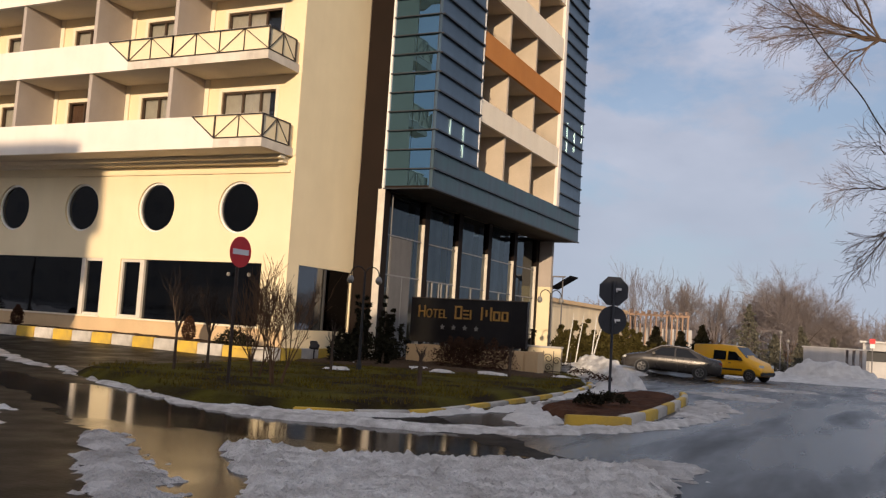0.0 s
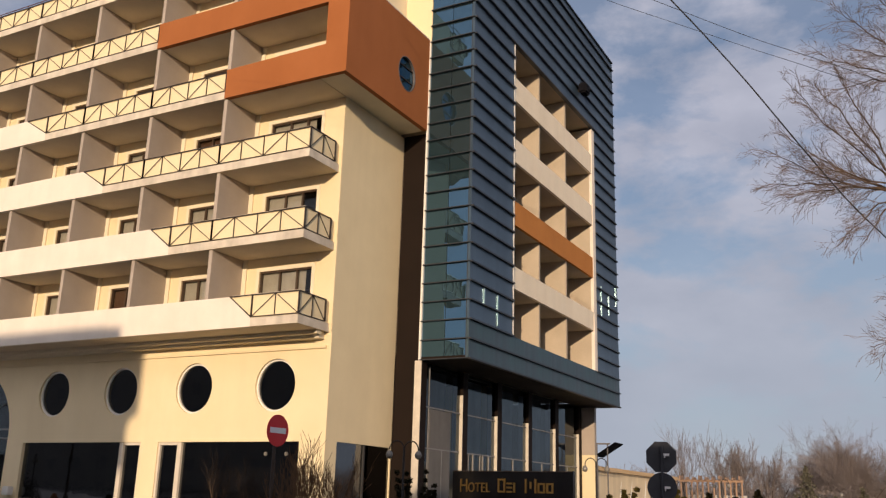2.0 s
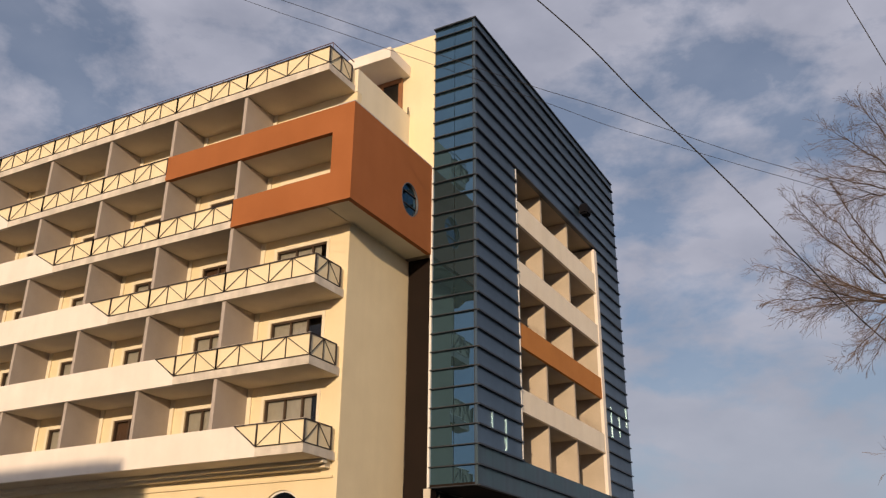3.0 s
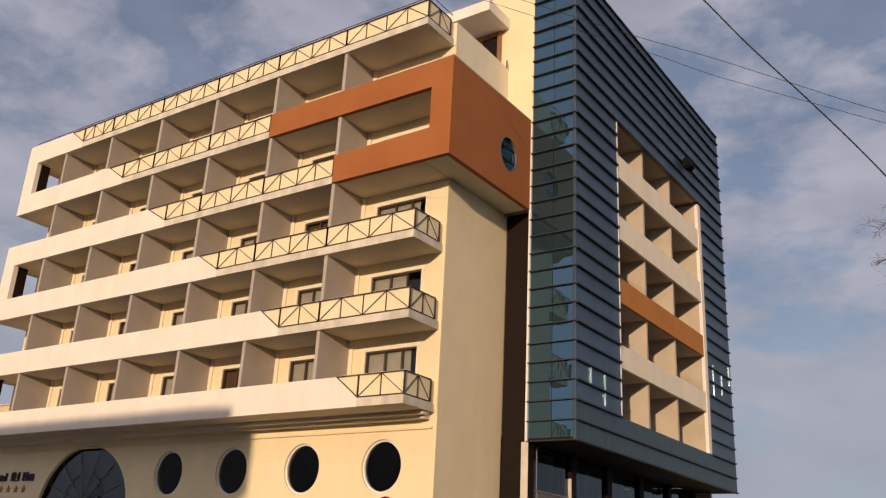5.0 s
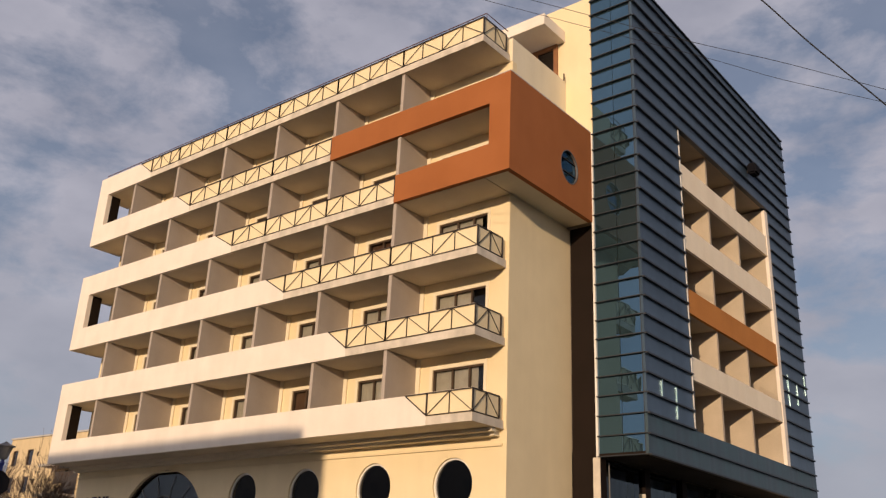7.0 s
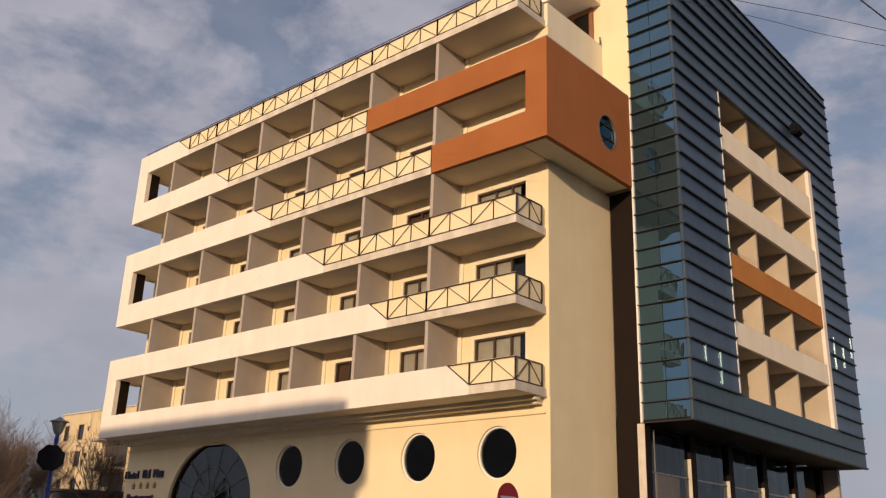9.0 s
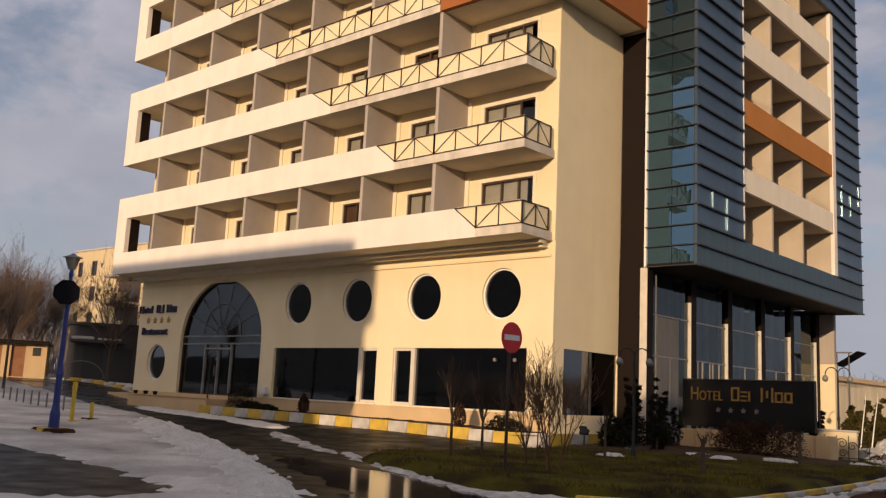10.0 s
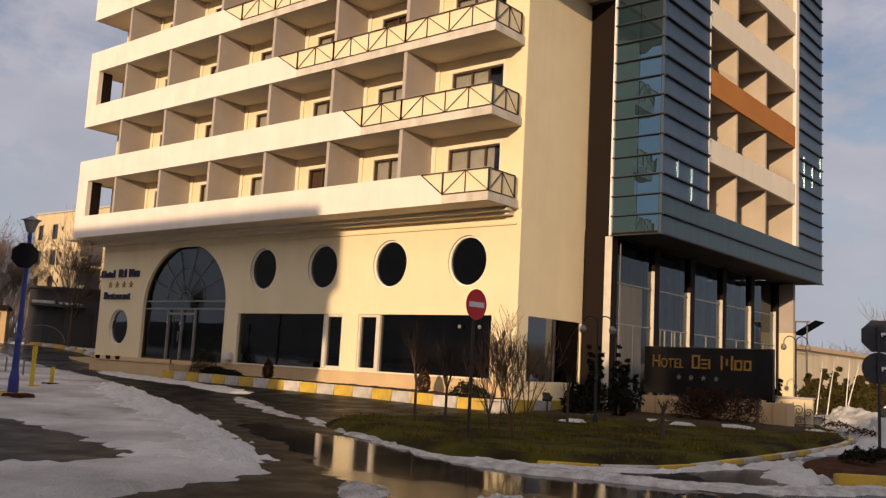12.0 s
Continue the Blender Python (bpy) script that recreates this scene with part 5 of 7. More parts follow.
d = part("disc", disc(0.32, 0.012), SIGN_RED, no_entry, "red reflective disc")
d.matrix_basis = face_m
b = part("bar", boxes((-0.055, 0.055, -0.235, 0.235, 0.0125, 0.018)), SIGN_WHITE, no_entry, "white bar")
b.matrix_basis = face_m

two = thing("road_sign", "grey backs of two road signs on one pole", "road sign", at=(13.2, -6.3, 0.2))
part("pole", tube(bmesh.new(), [(0, 0, -0.2), (0, 0, 2.60)], 0.03, 10), SIGN_BACK, two)
back = Matrix.Rotation(radians(-64), 4, "Z") @ Matrix.Rotation(radians(90), 4, "Y")
o = part("octagon_plate", disc(0.345, 0.008, 8), SIGN_BACK, two, "grey octagon back")
o.matrix_basis = Matrix.Translation((-0.02, 0.05, 2.38)) @ back @ Matrix.Rotation(radians(22.5), 4, "Z")
o = part("round_plate", disc(0.315, 0.008, 28), SIGN_BACK, two, "grey disc back")
o.matrix_basis = Matrix.Translation((-0.02, 0.05, 1.74)) @ back
for z in (2.40, 1.72):
    st = part("bracket", boxes((0.04, 0.16, -0.03, 0.0, z, z + 0.05), (0.05, 0.07, -0.031, -0.001, z - 0.04, z)), SIGN_WHITE, two)
    st.matrix_basis = Matrix.Rotation(radians(26), 4, "Z")

post = thing("lamp_post", "blue painted lamp post with lantern and octagonal sign back", "street lamp", at=(-5.34, -14.74, 0.08))
post.scale = (1.12, 1.12, 1.12)
part("base", boxes((-0.5, 0.5, -0.3, 0.3, -0.1, 0.17), bevel=0.03), MULCH, post, "weathered brown footing")
part("base_stripe", boxes((-0.18, 0.12, -0.31, 0.31, -0.09, 0.175)), KERB_YELLOW, post)
part("pole", lathe(bmesh.new(), [(0.125, 0.1), (0.115, 0.5), (0.08, 0.7), (0.07, 1.3), (0.085, 1.4), (0.062, 1.55), (0.052, 2.6), (0.042, 3.7), (0.055, 3.78), (0.03, 3.88)], 14), BLUE_PAINT, post, "blue tapering column")
# plate coloured black in place of shade falling on it
o = part("sign_plate", disc(0.31, 0.012, 8), DULL_BLACK, post, "octagon sign back blackened for shade")
o.matrix_basis = Matrix.Translation((0.08, -0.10, 3.32)) @ Matrix.Rotation(radians(-28), 4, "Z") @ Matrix.Rotation(radians(90), 4, "Y") @ Matrix.Rotation(radians(22.5), 4, "Z")
lan = part("lantern", lathe(bmesh.new(), [(0.05, 3.86), (0.09, 3.90), (0.17, 4.15)], 6), LANTERN, post, "milky lantern glass")
part("lantern_roof", lathe(bmesh.new(), [(0.225, 4.155), (0.215, 4.175), (0.08, 4.225), (0.015, 4.27)], 6), GALV, lan)


def park_lamp(at, turn, s=1.0, label="black park lamp with two hanging globe lights"):
    p = thing("park_lamp", label, "street lamp", group="park lamps", at=at)
    p.rotation_euler = (0, 0, turn)
    p.scale = (s, s, s)
    part("column", lathe(bmesh.new(), [(0.08, -0.1), (0.08, 0.2), (0.05, 0.32), (0.04, 1.2), (0.06, 1.3), (0.036, 1.4), (0.032, 2.9)], 10), LAMP_BLACK, p)
    for sx in (-1, 1):
        bm = bmesh.new()
        tube(bm, [(sx * 0.42 * (1 - math.cos(a)) * 0.5, 0, 2.85 + 0.26 * math.sin(a)) for a in (math.pi * i / 10 for i in range(11))], 0.018, 6)
        arm = part("arm", bm, LAMP_BLACK, p)
        globe = part("globe", lathe(bmesh.new(), [(0.03, 0.13), (0.08, 0.08), (0.105, 0.0), (0.09, -0.07), (0.045, -0.11), (0.01, -0.12)], 14, Matrix.Translation((sx * 0.42, 0, 2.71))), LANTERN, arm, "milky glass globe", smooth=True)
    return p


park_lamp((5.25, -3.6, 0.14), radians(30), 0.96)
flood = thing("floodlight", "small black garden floodlight on a ground stake", "floodlight", at=(1.75, -0.6, 0.1))
part("stake", boxes((-0.015, 0.015, -0.015, 0.015, -0.1, 0.46)), LAMP_BLACK, flood)
head = boxes((-0.16, 0.16, -0.05, 0.05, -0.09, 0.09), bevel=0.012)
bmesh.ops.transform(head, matrix=Matrix.Translation((0, 0, 0.54)) @ Matrix.Rotation(radians(-35), 4, "X"), verts=head.verts)
part("lamp_head", head, LAMP_BLACK, flood)
park_lamp((5.27, 12.9, -0.08), radians(30), 1.15)
park_lamp((-17.4, -2.0, 0.7), radians(30), 0.75)
park_lamp((3.97, 34.0, gz(3.97, 34.0)), radians(20), 1.0, "distant black park lamp with globe lights")
park_lamp((6.32, 34.0, gz(6.32, 34.0)), radians(20), 1.04, "distant black park lamp with globe lights")

for px, py, hgt in ((-9.8, -12.05, 1.15), (-10.92, -10.83, 0.62)):
    bp = thing("barrier_post", "yellow painted steel barrier post on a yellow foot", "bollard", group="barrier posts", at=(px, py, gz(px, py) + 0.0))
    part("post", boxes((-0.055, 0.055, -0.055, 0.055, 0, hgt), bevel=0.015), YELLOW_PAINT, bp)
    part("foot", boxes((-0.4, 0.3, -0.16, 0.16, -0.1, 0.10), bevel=0.02), KERB_YELLOW if hgt > 1 else MULCH, bp)
    if hgt > 1:
        part("fork", boxes((-0.11, -0.055, -0.03, 0.03, hgt - 0.10, hgt + 0.14), (0.055, 0.11, -0.03, 0.03, hgt - 0.10, hgt + 0.14), (-0.055, 0.055, -0.03, 0.03, hgt, hgt + 0.03)), YELLOW_PAINT, bp)
for k in range(10):
    hx, hy = -25.0 + 1.05 * k, -8.1 - 0.16 * k
    stub = thing("steel_post", "low grey steel post standing in the snow", "bollard", group="posts by the drive", at=(hx, hy, gz(hx, hy) + 0.1))
    part("post", tube(bmesh.new(), [(0, 0, -0.1), (0.02 * (k % 3 - 1), 0, 0.55)], 0.035, 8), GALV, stub)
lp = thing("lamp_post", "tall thin dark lamp post beyond the snow", "street lamp", at=(-24.0, -9.5, gz(-24, -9.5)))
part("pole", lathe(bmesh.new(), [(0.22, 0), (0.2, 0.3), (0.09, 0.4), (0.06, 4.6)], 10), IRON, lp)
part("lantern", lathe(bmesh.new(), [(0.08, 4.6), (0.16, 4.9), (0.03, 5.05)], 8), LANTERN, lp)

# garden spotlight by the wall
spot = thing("garden_spotlight", "small dark garden spotlight beside the wall", "spotlight", at=(0.75, 0.9, 0.36))
part("stake", tube(bmesh.new(), [(0, 0, 0), (0, 0, 0.3)], 0.02, 6), IRON, spot)
part("head", boxes((-0.15, 0.12, -0.08, 0.08, 0.28, 0.42), bevel=0.03), BLACK_PLASTIC, spot)


# ---- vehicles ----
def body_from_sections(sections, material, name, parent, label=""):
    """Loft of half-width outlines: each section is (x, [(y, z), ...]) and is mirrored."""
    bm = bmesh.new()
    rings = []
    for x, half in sections:
        pts = [(x, y, z) for y, z in half] + [(x, -y, z) for y, z in reversed(half)]
        rings.append([bm.verts.new(p) for p in pts])
    k = len(rings[0])
    for a, b in zip(rings, rings[1:]):
        for i in range(k):
            bm.faces.new((a[i], a[(i + 1) % k], b[(i + 1) % k], b[i]))
    bm.faces.new(rings[0][::-1])
    bm.faces.new(rings[-1])
    bmesh.ops.recalc_face_normals(bm, faces=bm.faces[:])
    return part(name, bm, material, parent, label, smooth=True)


def wheel(parent, x, y, r, rim_mat):
    side = 1 if y > 0 else -1
    m = Matrix.Translation((x, y, r)) @ Matrix.Rotation(radians(-90 * side), 4, "X")
    t = part("wheel", lathe(bmesh.new(), [(r * 0.62, -0.11), (r * 0.96, -0.10), (r, -0.06), (r, 0.06), (r * 0.96, 0.10), (r * 0.62, 0.105)], 24, m), TYRE, parent, "black tyre", smooth=True)
    part("rim", lathe(bmesh.new(), [(0.03, 0.07), (r * 0.60, 0.108), (r * 0.66, 0.112), (r * 0.66, 0.09)], 20, m), rim_mat, t, "metal rim")
    for k in range(5):
        sp = boxes((0.05, r * 0.6, -0.025, 0.025, 0.105, 0.125))
        for v in sp.verts:
            v.co = m @ Matrix.Rotation(2 * math.pi * k / 5, 4, "Z") @ v.co
        part("spoke", sp, rim_mat, t)


def arch_plate(parent, x, y, r):
    side = 1 if y > 0 else -1
    m = Matrix.Translation((x, y, r)) @ Matrix.Rotation(radians(-90 * side), 4, "X")
    part("wheel_arch", lathe(bmesh.new(), [(r * 1.16, -0.02), (r * 1.16, 0.012)], 22, m), BLACK_PLASTIC, parent)


def side_glass(parent, pts, y, lean, material, name="side_window"):
    for s in (-1, 1):
        bm = bmesh.new()
        bm.faces.new([bm.verts.new((x, s * (y - lean * (z - 0.9)), z)) for x, z in pts])
        part(name, bm, material, parent)


# grey saloon; x runs to its front
car = thing("car", "dark grey saloon car parked on the wet road", "car")
car.matrix_basis = Matrix.Translation((9.95, 16.7, gz(9.95, 16.7))) @ Matrix.Rotation(math.atan2(-0.198, -0.98), 4, "Z") @ Matrix.Rotation(radians(-3), 4, "Y") @ Matrix.Scale(0.94, 4)


def car_sec(x, w, z0, zsh, ztop, wtop):
    return (x, [(w * 0.86, z0), (w, z0 + 0.16), (w, zsh - 0.12), (w * 0.96, zsh), (wtop, ztop), (wtop * 0.55, ztop + 0.02)])


body_from_sections([car_sec(-2.38, 0.62, 0.36, 0.80, 0.86, 0.55), car_sec(-2.30, 0.80, 0.25, 0.92, 0.98, 0.66), car_sec(-1.75, 0.89, 0.22, 0.95, 1.04, 0.70), car_sec(-1.45, 0.90, 0.2, 0.95, 1.12, 0.68), car_sec(-0.75, 0.90, 0.2, 0.93, 1.42, 0.60), car_sec(0.15, 0.90, 0.2, 0.92, 1.45, 0.60), car_sec(0.55, 0.90, 0.2, 0.91, 1.38, 0.61), car_sec(1.30, 0.90, 0.2, 0.88, 0.98, 0.70), car_sec(2.0, 0.86, 0.22, 0.78, 0.84, 0.64), car_sec(2.32, 0.70, 0.28, 0.66, 0.70, 0.52), car_sec(2.38, 0.56, 0.36, 0.58, 0.60, 0.42)], CAR_GREY, "body", car, "dark grey metallic body")
side_glass(car, [(-1.25, 0.97), (-0.2, 0.95), (-0.2, 1.36), (-0.72, 1.34)], 0.885, 0.50, CAR_GLASS)
side_glass(car, [(-0.12, 0.95), (1.0, 0.94), (0.48, 1.32), (-0.12, 1.36)], 0.885, 0.50, CAR_GLASS)
for x in (-1.36, 1.36):
    for y in (-0.80, 0.80):
        arch_plate(car, x, y * 1.12, 0.31)
        wheel(car, x, y * 1.02, 0.315, ALLOY)
for s in (-1, 1):
    part("headlight", boxes((2.02, 2.30, s * 0.60 - 0.16, s * 0.60 + 0.16, 0.62, 0.74), bevel=0.04), LAMP_CLEAR, car)
    part("tail_light", boxes((-2.36, -2.16, s * 0.66 - 0.14, s * 0.66 + 0.14, 0.74, 0.90), bevel=0.03), LAMP_RED, car)
    part("mirror", boxes((0.78, 0.92, s * 0.98 - 0.09, s * 0.98 + 0.09, 0.94, 1.06), bevel=0.03), CAR_GREY, car)
    part("door_handle", boxes((-0.1, 0.08, s * 0.905 - 0.015, s * 0.905 + 0.015, 0.78, 0.81), (-1.0, -0.82, s * 0.905 - 0.015, s * 0.905 + 0.015, 0.79, 0.82)), GALV, car)
for s in (-1, 1):
    part("roof_trim", tube(bmesh.new(), [(x, s * y, z) for x, y, z in ((-1.55, 0.70, 1.09), (-1.2, 0.655, 1.24), (-0.75, 0.61, 1.415), (0.15, 0.61, 1.447), (0.55, 0.62, 1.375), (1.2, 0.70, 1.03))], 0.02, 6), GALV, car, "pale bright window trim")
part("windscreen", thin([(-0.55, 0.60), (0.55, 0.60), (0.62, 1.22), (-0.62, 1.22)], lambda u, v, d: (v, u, 1.375 - (v - 0.58) * 0.56 + d), 0.012), CAR_GLASS, car)

van = thing("van", "bright yellow small delivery van parked behind the saloon", "van")
van.matrix_basis = Matrix.Translation((12.0, 22.4, gz(12.0, 22.4))) @ Matrix.Rotation(radians(-20), 4, "Z") @ Matrix.Scale(0.94, 4)
body_from_sections([car_sec(-2.0, 0.78, 0.35, 0.95, 1.70, 0.66), car_sec(-1.95, 0.83, 0.28, 0.97, 1.79, 0.70), car_sec(-0.4, 0.84, 0.24, 0.97, 1.84, 0.70), car_sec(0.25, 0.84, 0.24, 0.97, 1.80, 0.69), car_sec(0.55, 0.84, 0.24, 0.97, 1.70, 0.68), car_sec(1.15, 0.84, 0.24, 0.97, 1.16, 0.70), car_sec(1.75, 0.82, 0.26, 0.86, 0.98, 0.64), car_sec(1.95, 0.74, 0.30, 0.70, 0.80, 0.56), car_sec(2.02, 0.62, 0.36, 0.56, 0.60, 0.46)], VAN_YELLOW, "body", van, "glossy yellow body")
side_glass(van, [(-0.75, 1.05), (-0.02, 1.05), (-0.02, 1.52), (-0.75, 1.54)], 0.858, 0.17, CAR_GLASS)
side_glass(van, [(0.10, 1.05), (0.98, 1.05), (0.52, 1.50), (0.10, 1.52)], 0.858, 0.17, CAR_GLASS)
for x in (-1.25, 1.35):
    for y in (-0.76, 0.76):
        arch_plate(van, x, y * 1.10, 0.30)
        wheel(van, x, y, 0.30, GALV)
for s in (-1, 1):
    part("side_moulding", boxes((-0.9, 0.95, s * 0.85 - 0.012, s * 0.85 + 0.012, 0.52, 0.62)), BLACK_PLASTIC, van)
    part("headlight", boxes((1.72, 1.98, s * 0.58 - 0.15, s * 0.58 + 0.15, 0.70, 0.88), bevel=0.04), LAMP_CLEAR, van)
    part("mirror", boxes((0.78, 0.92, s * 0.95 - 0.10, s * 0.95 + 0.10, 1.06, 1.24), bevel=0.03), BLACK_PLASTIC, van)
    part("door_handle", boxes((0.15, 0.30, s * 0.85 - 0.015, s * 0.85 + 0.015, 0.88, 0.92)), BLACK_PLASTIC, van)
part("bumper", boxes((1.86, 2.06, -0.74, 0.74, 0.30, 0.56), bevel=0.06), BLACK_PLASTIC, van)
part("windscreen", thin([(-0.60, 0.52), (0.60, 0.52), (0.66, 1.10), (-0.66, 1.10)], lambda u, v, d: (v, u, 1.755 - (v - 0.5) * 0.93 + d), 0.012), CAR_GLASS, van)

# ---- plants ----
class Twigs:
    """Collects tapering sticks as plain vertex and face lists."""
    def __init__(self):
        self.v, self.f = [], []

    def stick(self, pts, radii, sides):
        base = len(self.v)
        n = len(pts)
        for i in range(n):
            d = (pts[min(i + 1, n - 1)] - pts[max(i - 1, 0)]).normalized()
            u = d.orthogonal().normalized()
            w = d.cross(u)
            for k in range(sides):
                a = 2 * math.pi * k / sides
                q = pts[i] + (u * math.cos(a) + w * math.sin(a)) * radii[i]
                self.v.append((q.x, q.y, q.z))
        for i in range(n - 1):
            for k in range(sides):
                a, b = base + i * sides + k, base + i * sides + (k + 1) % sides
                self.f.append((a, b, b + sides, a + sides))


def branch(tw, rng, p, d, length, r, level, last, up, kids, spread, min_r=0.004, sides=5):
    n = 4 if level < last else 3
    pts, rad = [p.copy()], [r]
    for i in range(n):
        d = (d + Vector((rng.uniform(-1, 1), rng.uniform(-1, 1), rng.uniform(-1, 1))) * 0.16 + Vector((0, 0, up)) * 0.10).normalized()
        pts.append(pts[-1] + d * (length / n))
        rad.append(max(min_r, r * (1 - 0.62 * (i + 1) / n)))
    tw[0 if level < 2 else 1].stick(pts, rad, sides if level < 2 else 3)
    if level >= last:
        return
    for k in range(kids[min(level, len(kids) - 1)]):
        t = 0.28 + 0.72 * (k + rng.random()) / kids[min(level, len(kids) - 1)]
        i = min(n - 1, int(t * n))
        q = pts[i].lerp(pts[i + 1], t * n - i)
        side = d.orthogonal().normalized()
        side.rotate(Matrix.Rotation(rng.uniform(0, 2 * math.pi), 3, d))
        nd = (d + side * rng.uniform(0.6, 1.2) * spread).normalized()
        branch(tw, rng, q, nd, length * rng.uniform(0.45, 0.72), max(min_r, rad[i] * 0.55), level + 1, last, up, kids, spread, min_r, sides)


def bare_tree(at, height, radius, seed, label, last=4, kids=(7, 6, 5, 4), spread=0.9, up=0.3, trunk=0.3, twig=TWIG, min_r=0.006, category="tree", group="", name="tree", lean=(0, 0), stems=1):
    rng = random.Random(seed)
    tw = (Twigs(), Twigs())
    t = thing(name, label, category, group, at=at)
    for s in range(stems):
        a = 2 * math.pi * s / max(1, stems) + rng.random()
        off = Vector((math.cos(a), math.sin(a), 0)) * (0.12 if stems > 1 else 0)
        d = Vector((lean[0] + (math.cos(a) * 0.3 if stems > 1 else 0), lean[1] + (math.sin(a) * 0.3 if stems > 1 else 0), 1)).normalized()
        base = [off + Vector((0, 0, -0.1)), off + d * height * trunk * 0.5, off + d * height * trunk]
        tw[0].stick(base, [radius * 1.2, radius, radius * 0.85], 8)
        k = kids[0]
        for i in range(k):
            b = 2 * math.pi * i / k + rng.uniform(-0.4, 0.4)
            tilt = spread * rng.uniform(0.35, 1.0)
            nd = (d + Vector((math.cos(b), math.sin(b), 0)) * tilt).normalized()
            start = base[1].lerp(base[2], rng.uniform(0.5, 1.0))
            branch(tw, rng, start, nd, height * (1 - trunk) * rng.uniform(0.42, 0.6), radius * 0.55, 1, last, up, kids, spread * 0.8, min_r)
    raw("trunk", tw[0].v, tw[0].f, BARK if twig is not TWIG_WARM else twig, t, smooth=True)
    raw("crown", tw[1].v, tw[1].f, twig, t, "bare winter twigs")
    return t


def leafy(name, at, label, category, shape, count, leaf, material, seed, group="", trunk=None, kind=""):
    """Many small leaf triangles filling shape(rng), which gives a point."""
    rng = random.Random(seed)
    t = thing(name, label, category, group, kind, at=at)
    v, f = [], []
    for i in range(count):
        p = shape(rng)
        a = Vector((rng.uniform(-1, 1), rng.uniform(-1, 1), rng.uniform(-0.6, 0.8))).normalized()
        b = a.orthogonal().normalized()
        b.rotate(Matrix.Rotation(rng.uniform(0, 6.28), 3, a))
        s = leaf * rng.uniform(0.6, 1.3)
        k = len(v)
        for q in (p - b * s * 0.35, p + b * s * 0.35, p + a * s, p + a * s * 0.5 + b * s * 0.1):
            v.append((q.x, q.y, q.z))
        f += [(k, k + 1, k + 2)]
    raw("foliage", v, f, material, t)
    if trunk:
        part("trunk", tube(bmesh.new(), [(0, 0, -0.15), (0, 0, trunk[0])], [trunk[1], trunk[1] * 0.5], 7), BARK, t)
    return t


def cone_shape(h, r, z0=0.1, tiers=7):
    def pick(rng):
        t = rng.random() ** 1.5
        a = rng.uniform(0, 2 * math.pi)
        lay = 0.75 + 0.35 * math.cos(t * tiers * 2 * math.pi) * 0.6
        rr = r * (1 - t) * lay * math.sqrt(rng.uniform(0.25, 1)) * (1 + 0.25 * math.sin(a * 3 + t * 9))
        return Vector((rr * math.cos(a), rr * math.sin(a), z0 + h * t))
    return pick


def egg_shape(h, r):
    def pick(rng):
        t, a = rng.random(), rng.uniform(0, 2 * math.pi)
        rr = r * 1.1 * math.sin(math.pi * min(1.0, 0.12 + 0.88 * t ** 0.75)) ** 0.7 * math.sqrt(rng.uniform(0.3, 1))
        return Vector((rr * math.cos(a), rr * math.sin(a), 0.05 + h * t))
    return pick


def heap_shape(lx, ly, h, seed):
    def pick(rng):
        x, y = rng.uniform(-1, 1), rng.uniform(-1, 1)
        edge = max(0.0, 1 - x * x) ** 0.35 * max(0.0, 1 - y * y) ** 0.35
        top = h * edge * (0.75 + 0.4 * noise.noise(Vector((x * 3 + seed, y * 3, seed))))
        return Vector((x * lx, y * ly, top * rng.random() ** 0.5))
    return pick


# saplings and bushes on the lawn
bare_tree((3.6, -9.3, 0.13), 2.5, 0.034, 11, "young bare tree with a thin trunk on the lawn", 4, (7, 5, 4, 3), 0.55, 0.8, 0.42, TWIG, 0.0016, group="saplings on the lawn")
bare_tree((3.5, -8.0, 0.13), 2.3, 0.034, 12, "young bare tree with a thin trunk on the lawn", 4, (7, 5, 4, 3), 0.55, 0.8, 0.42, TWIG, 0.0016, group="saplings on the lawn")
bare_tree((5.4, -5.3, 0.15), 1.6, 0.035, 13, "young bare tree with a thin trunk on the lawn", 3, (5, 4, 3), 0.5, 0.8, 0.52, TWIG, 0.003, group="saplings on the lawn")
bare_tree((9.1, -7.4, 0.15), 1.15, 0.05, 14, "stunted bare sapling with a pale stem", 2, (5, 4), 0.8, 0.5, 0.6, TWIG, 0.003, group="saplings on the lawn")
bare_tree((8.36, 0.2, 0.2), 1.1, 0.05, 15, "stunted bare sapling with a pale stem", 2, (5, 4), 0.8, 0.5, 0.6, TWIG, 0.003, group="saplings on the lawn")
bare_tree((5.6, -8.9, 0.14), 2.35, 0.026, 21, "bare brown shrub forking into upright twigs", 4, (4, 4, 4, 3), 0.50, 0.9, 0.16, TWIG_WARM, 0.0045, "shrub", "bare shrubs on the lawn", "shrub", stems=3)
bare_tree((7.2, -10.3, 0.14), 2.6, 0.028, 22, "bare brown shrub forking into upright twigs", 4, (4, 4, 4, 3), 0.50, 0.9, 0.16, TWIG_WARM, 0.0045, "shrub", "bare shrubs on the lawn", "shrub", stems=3)


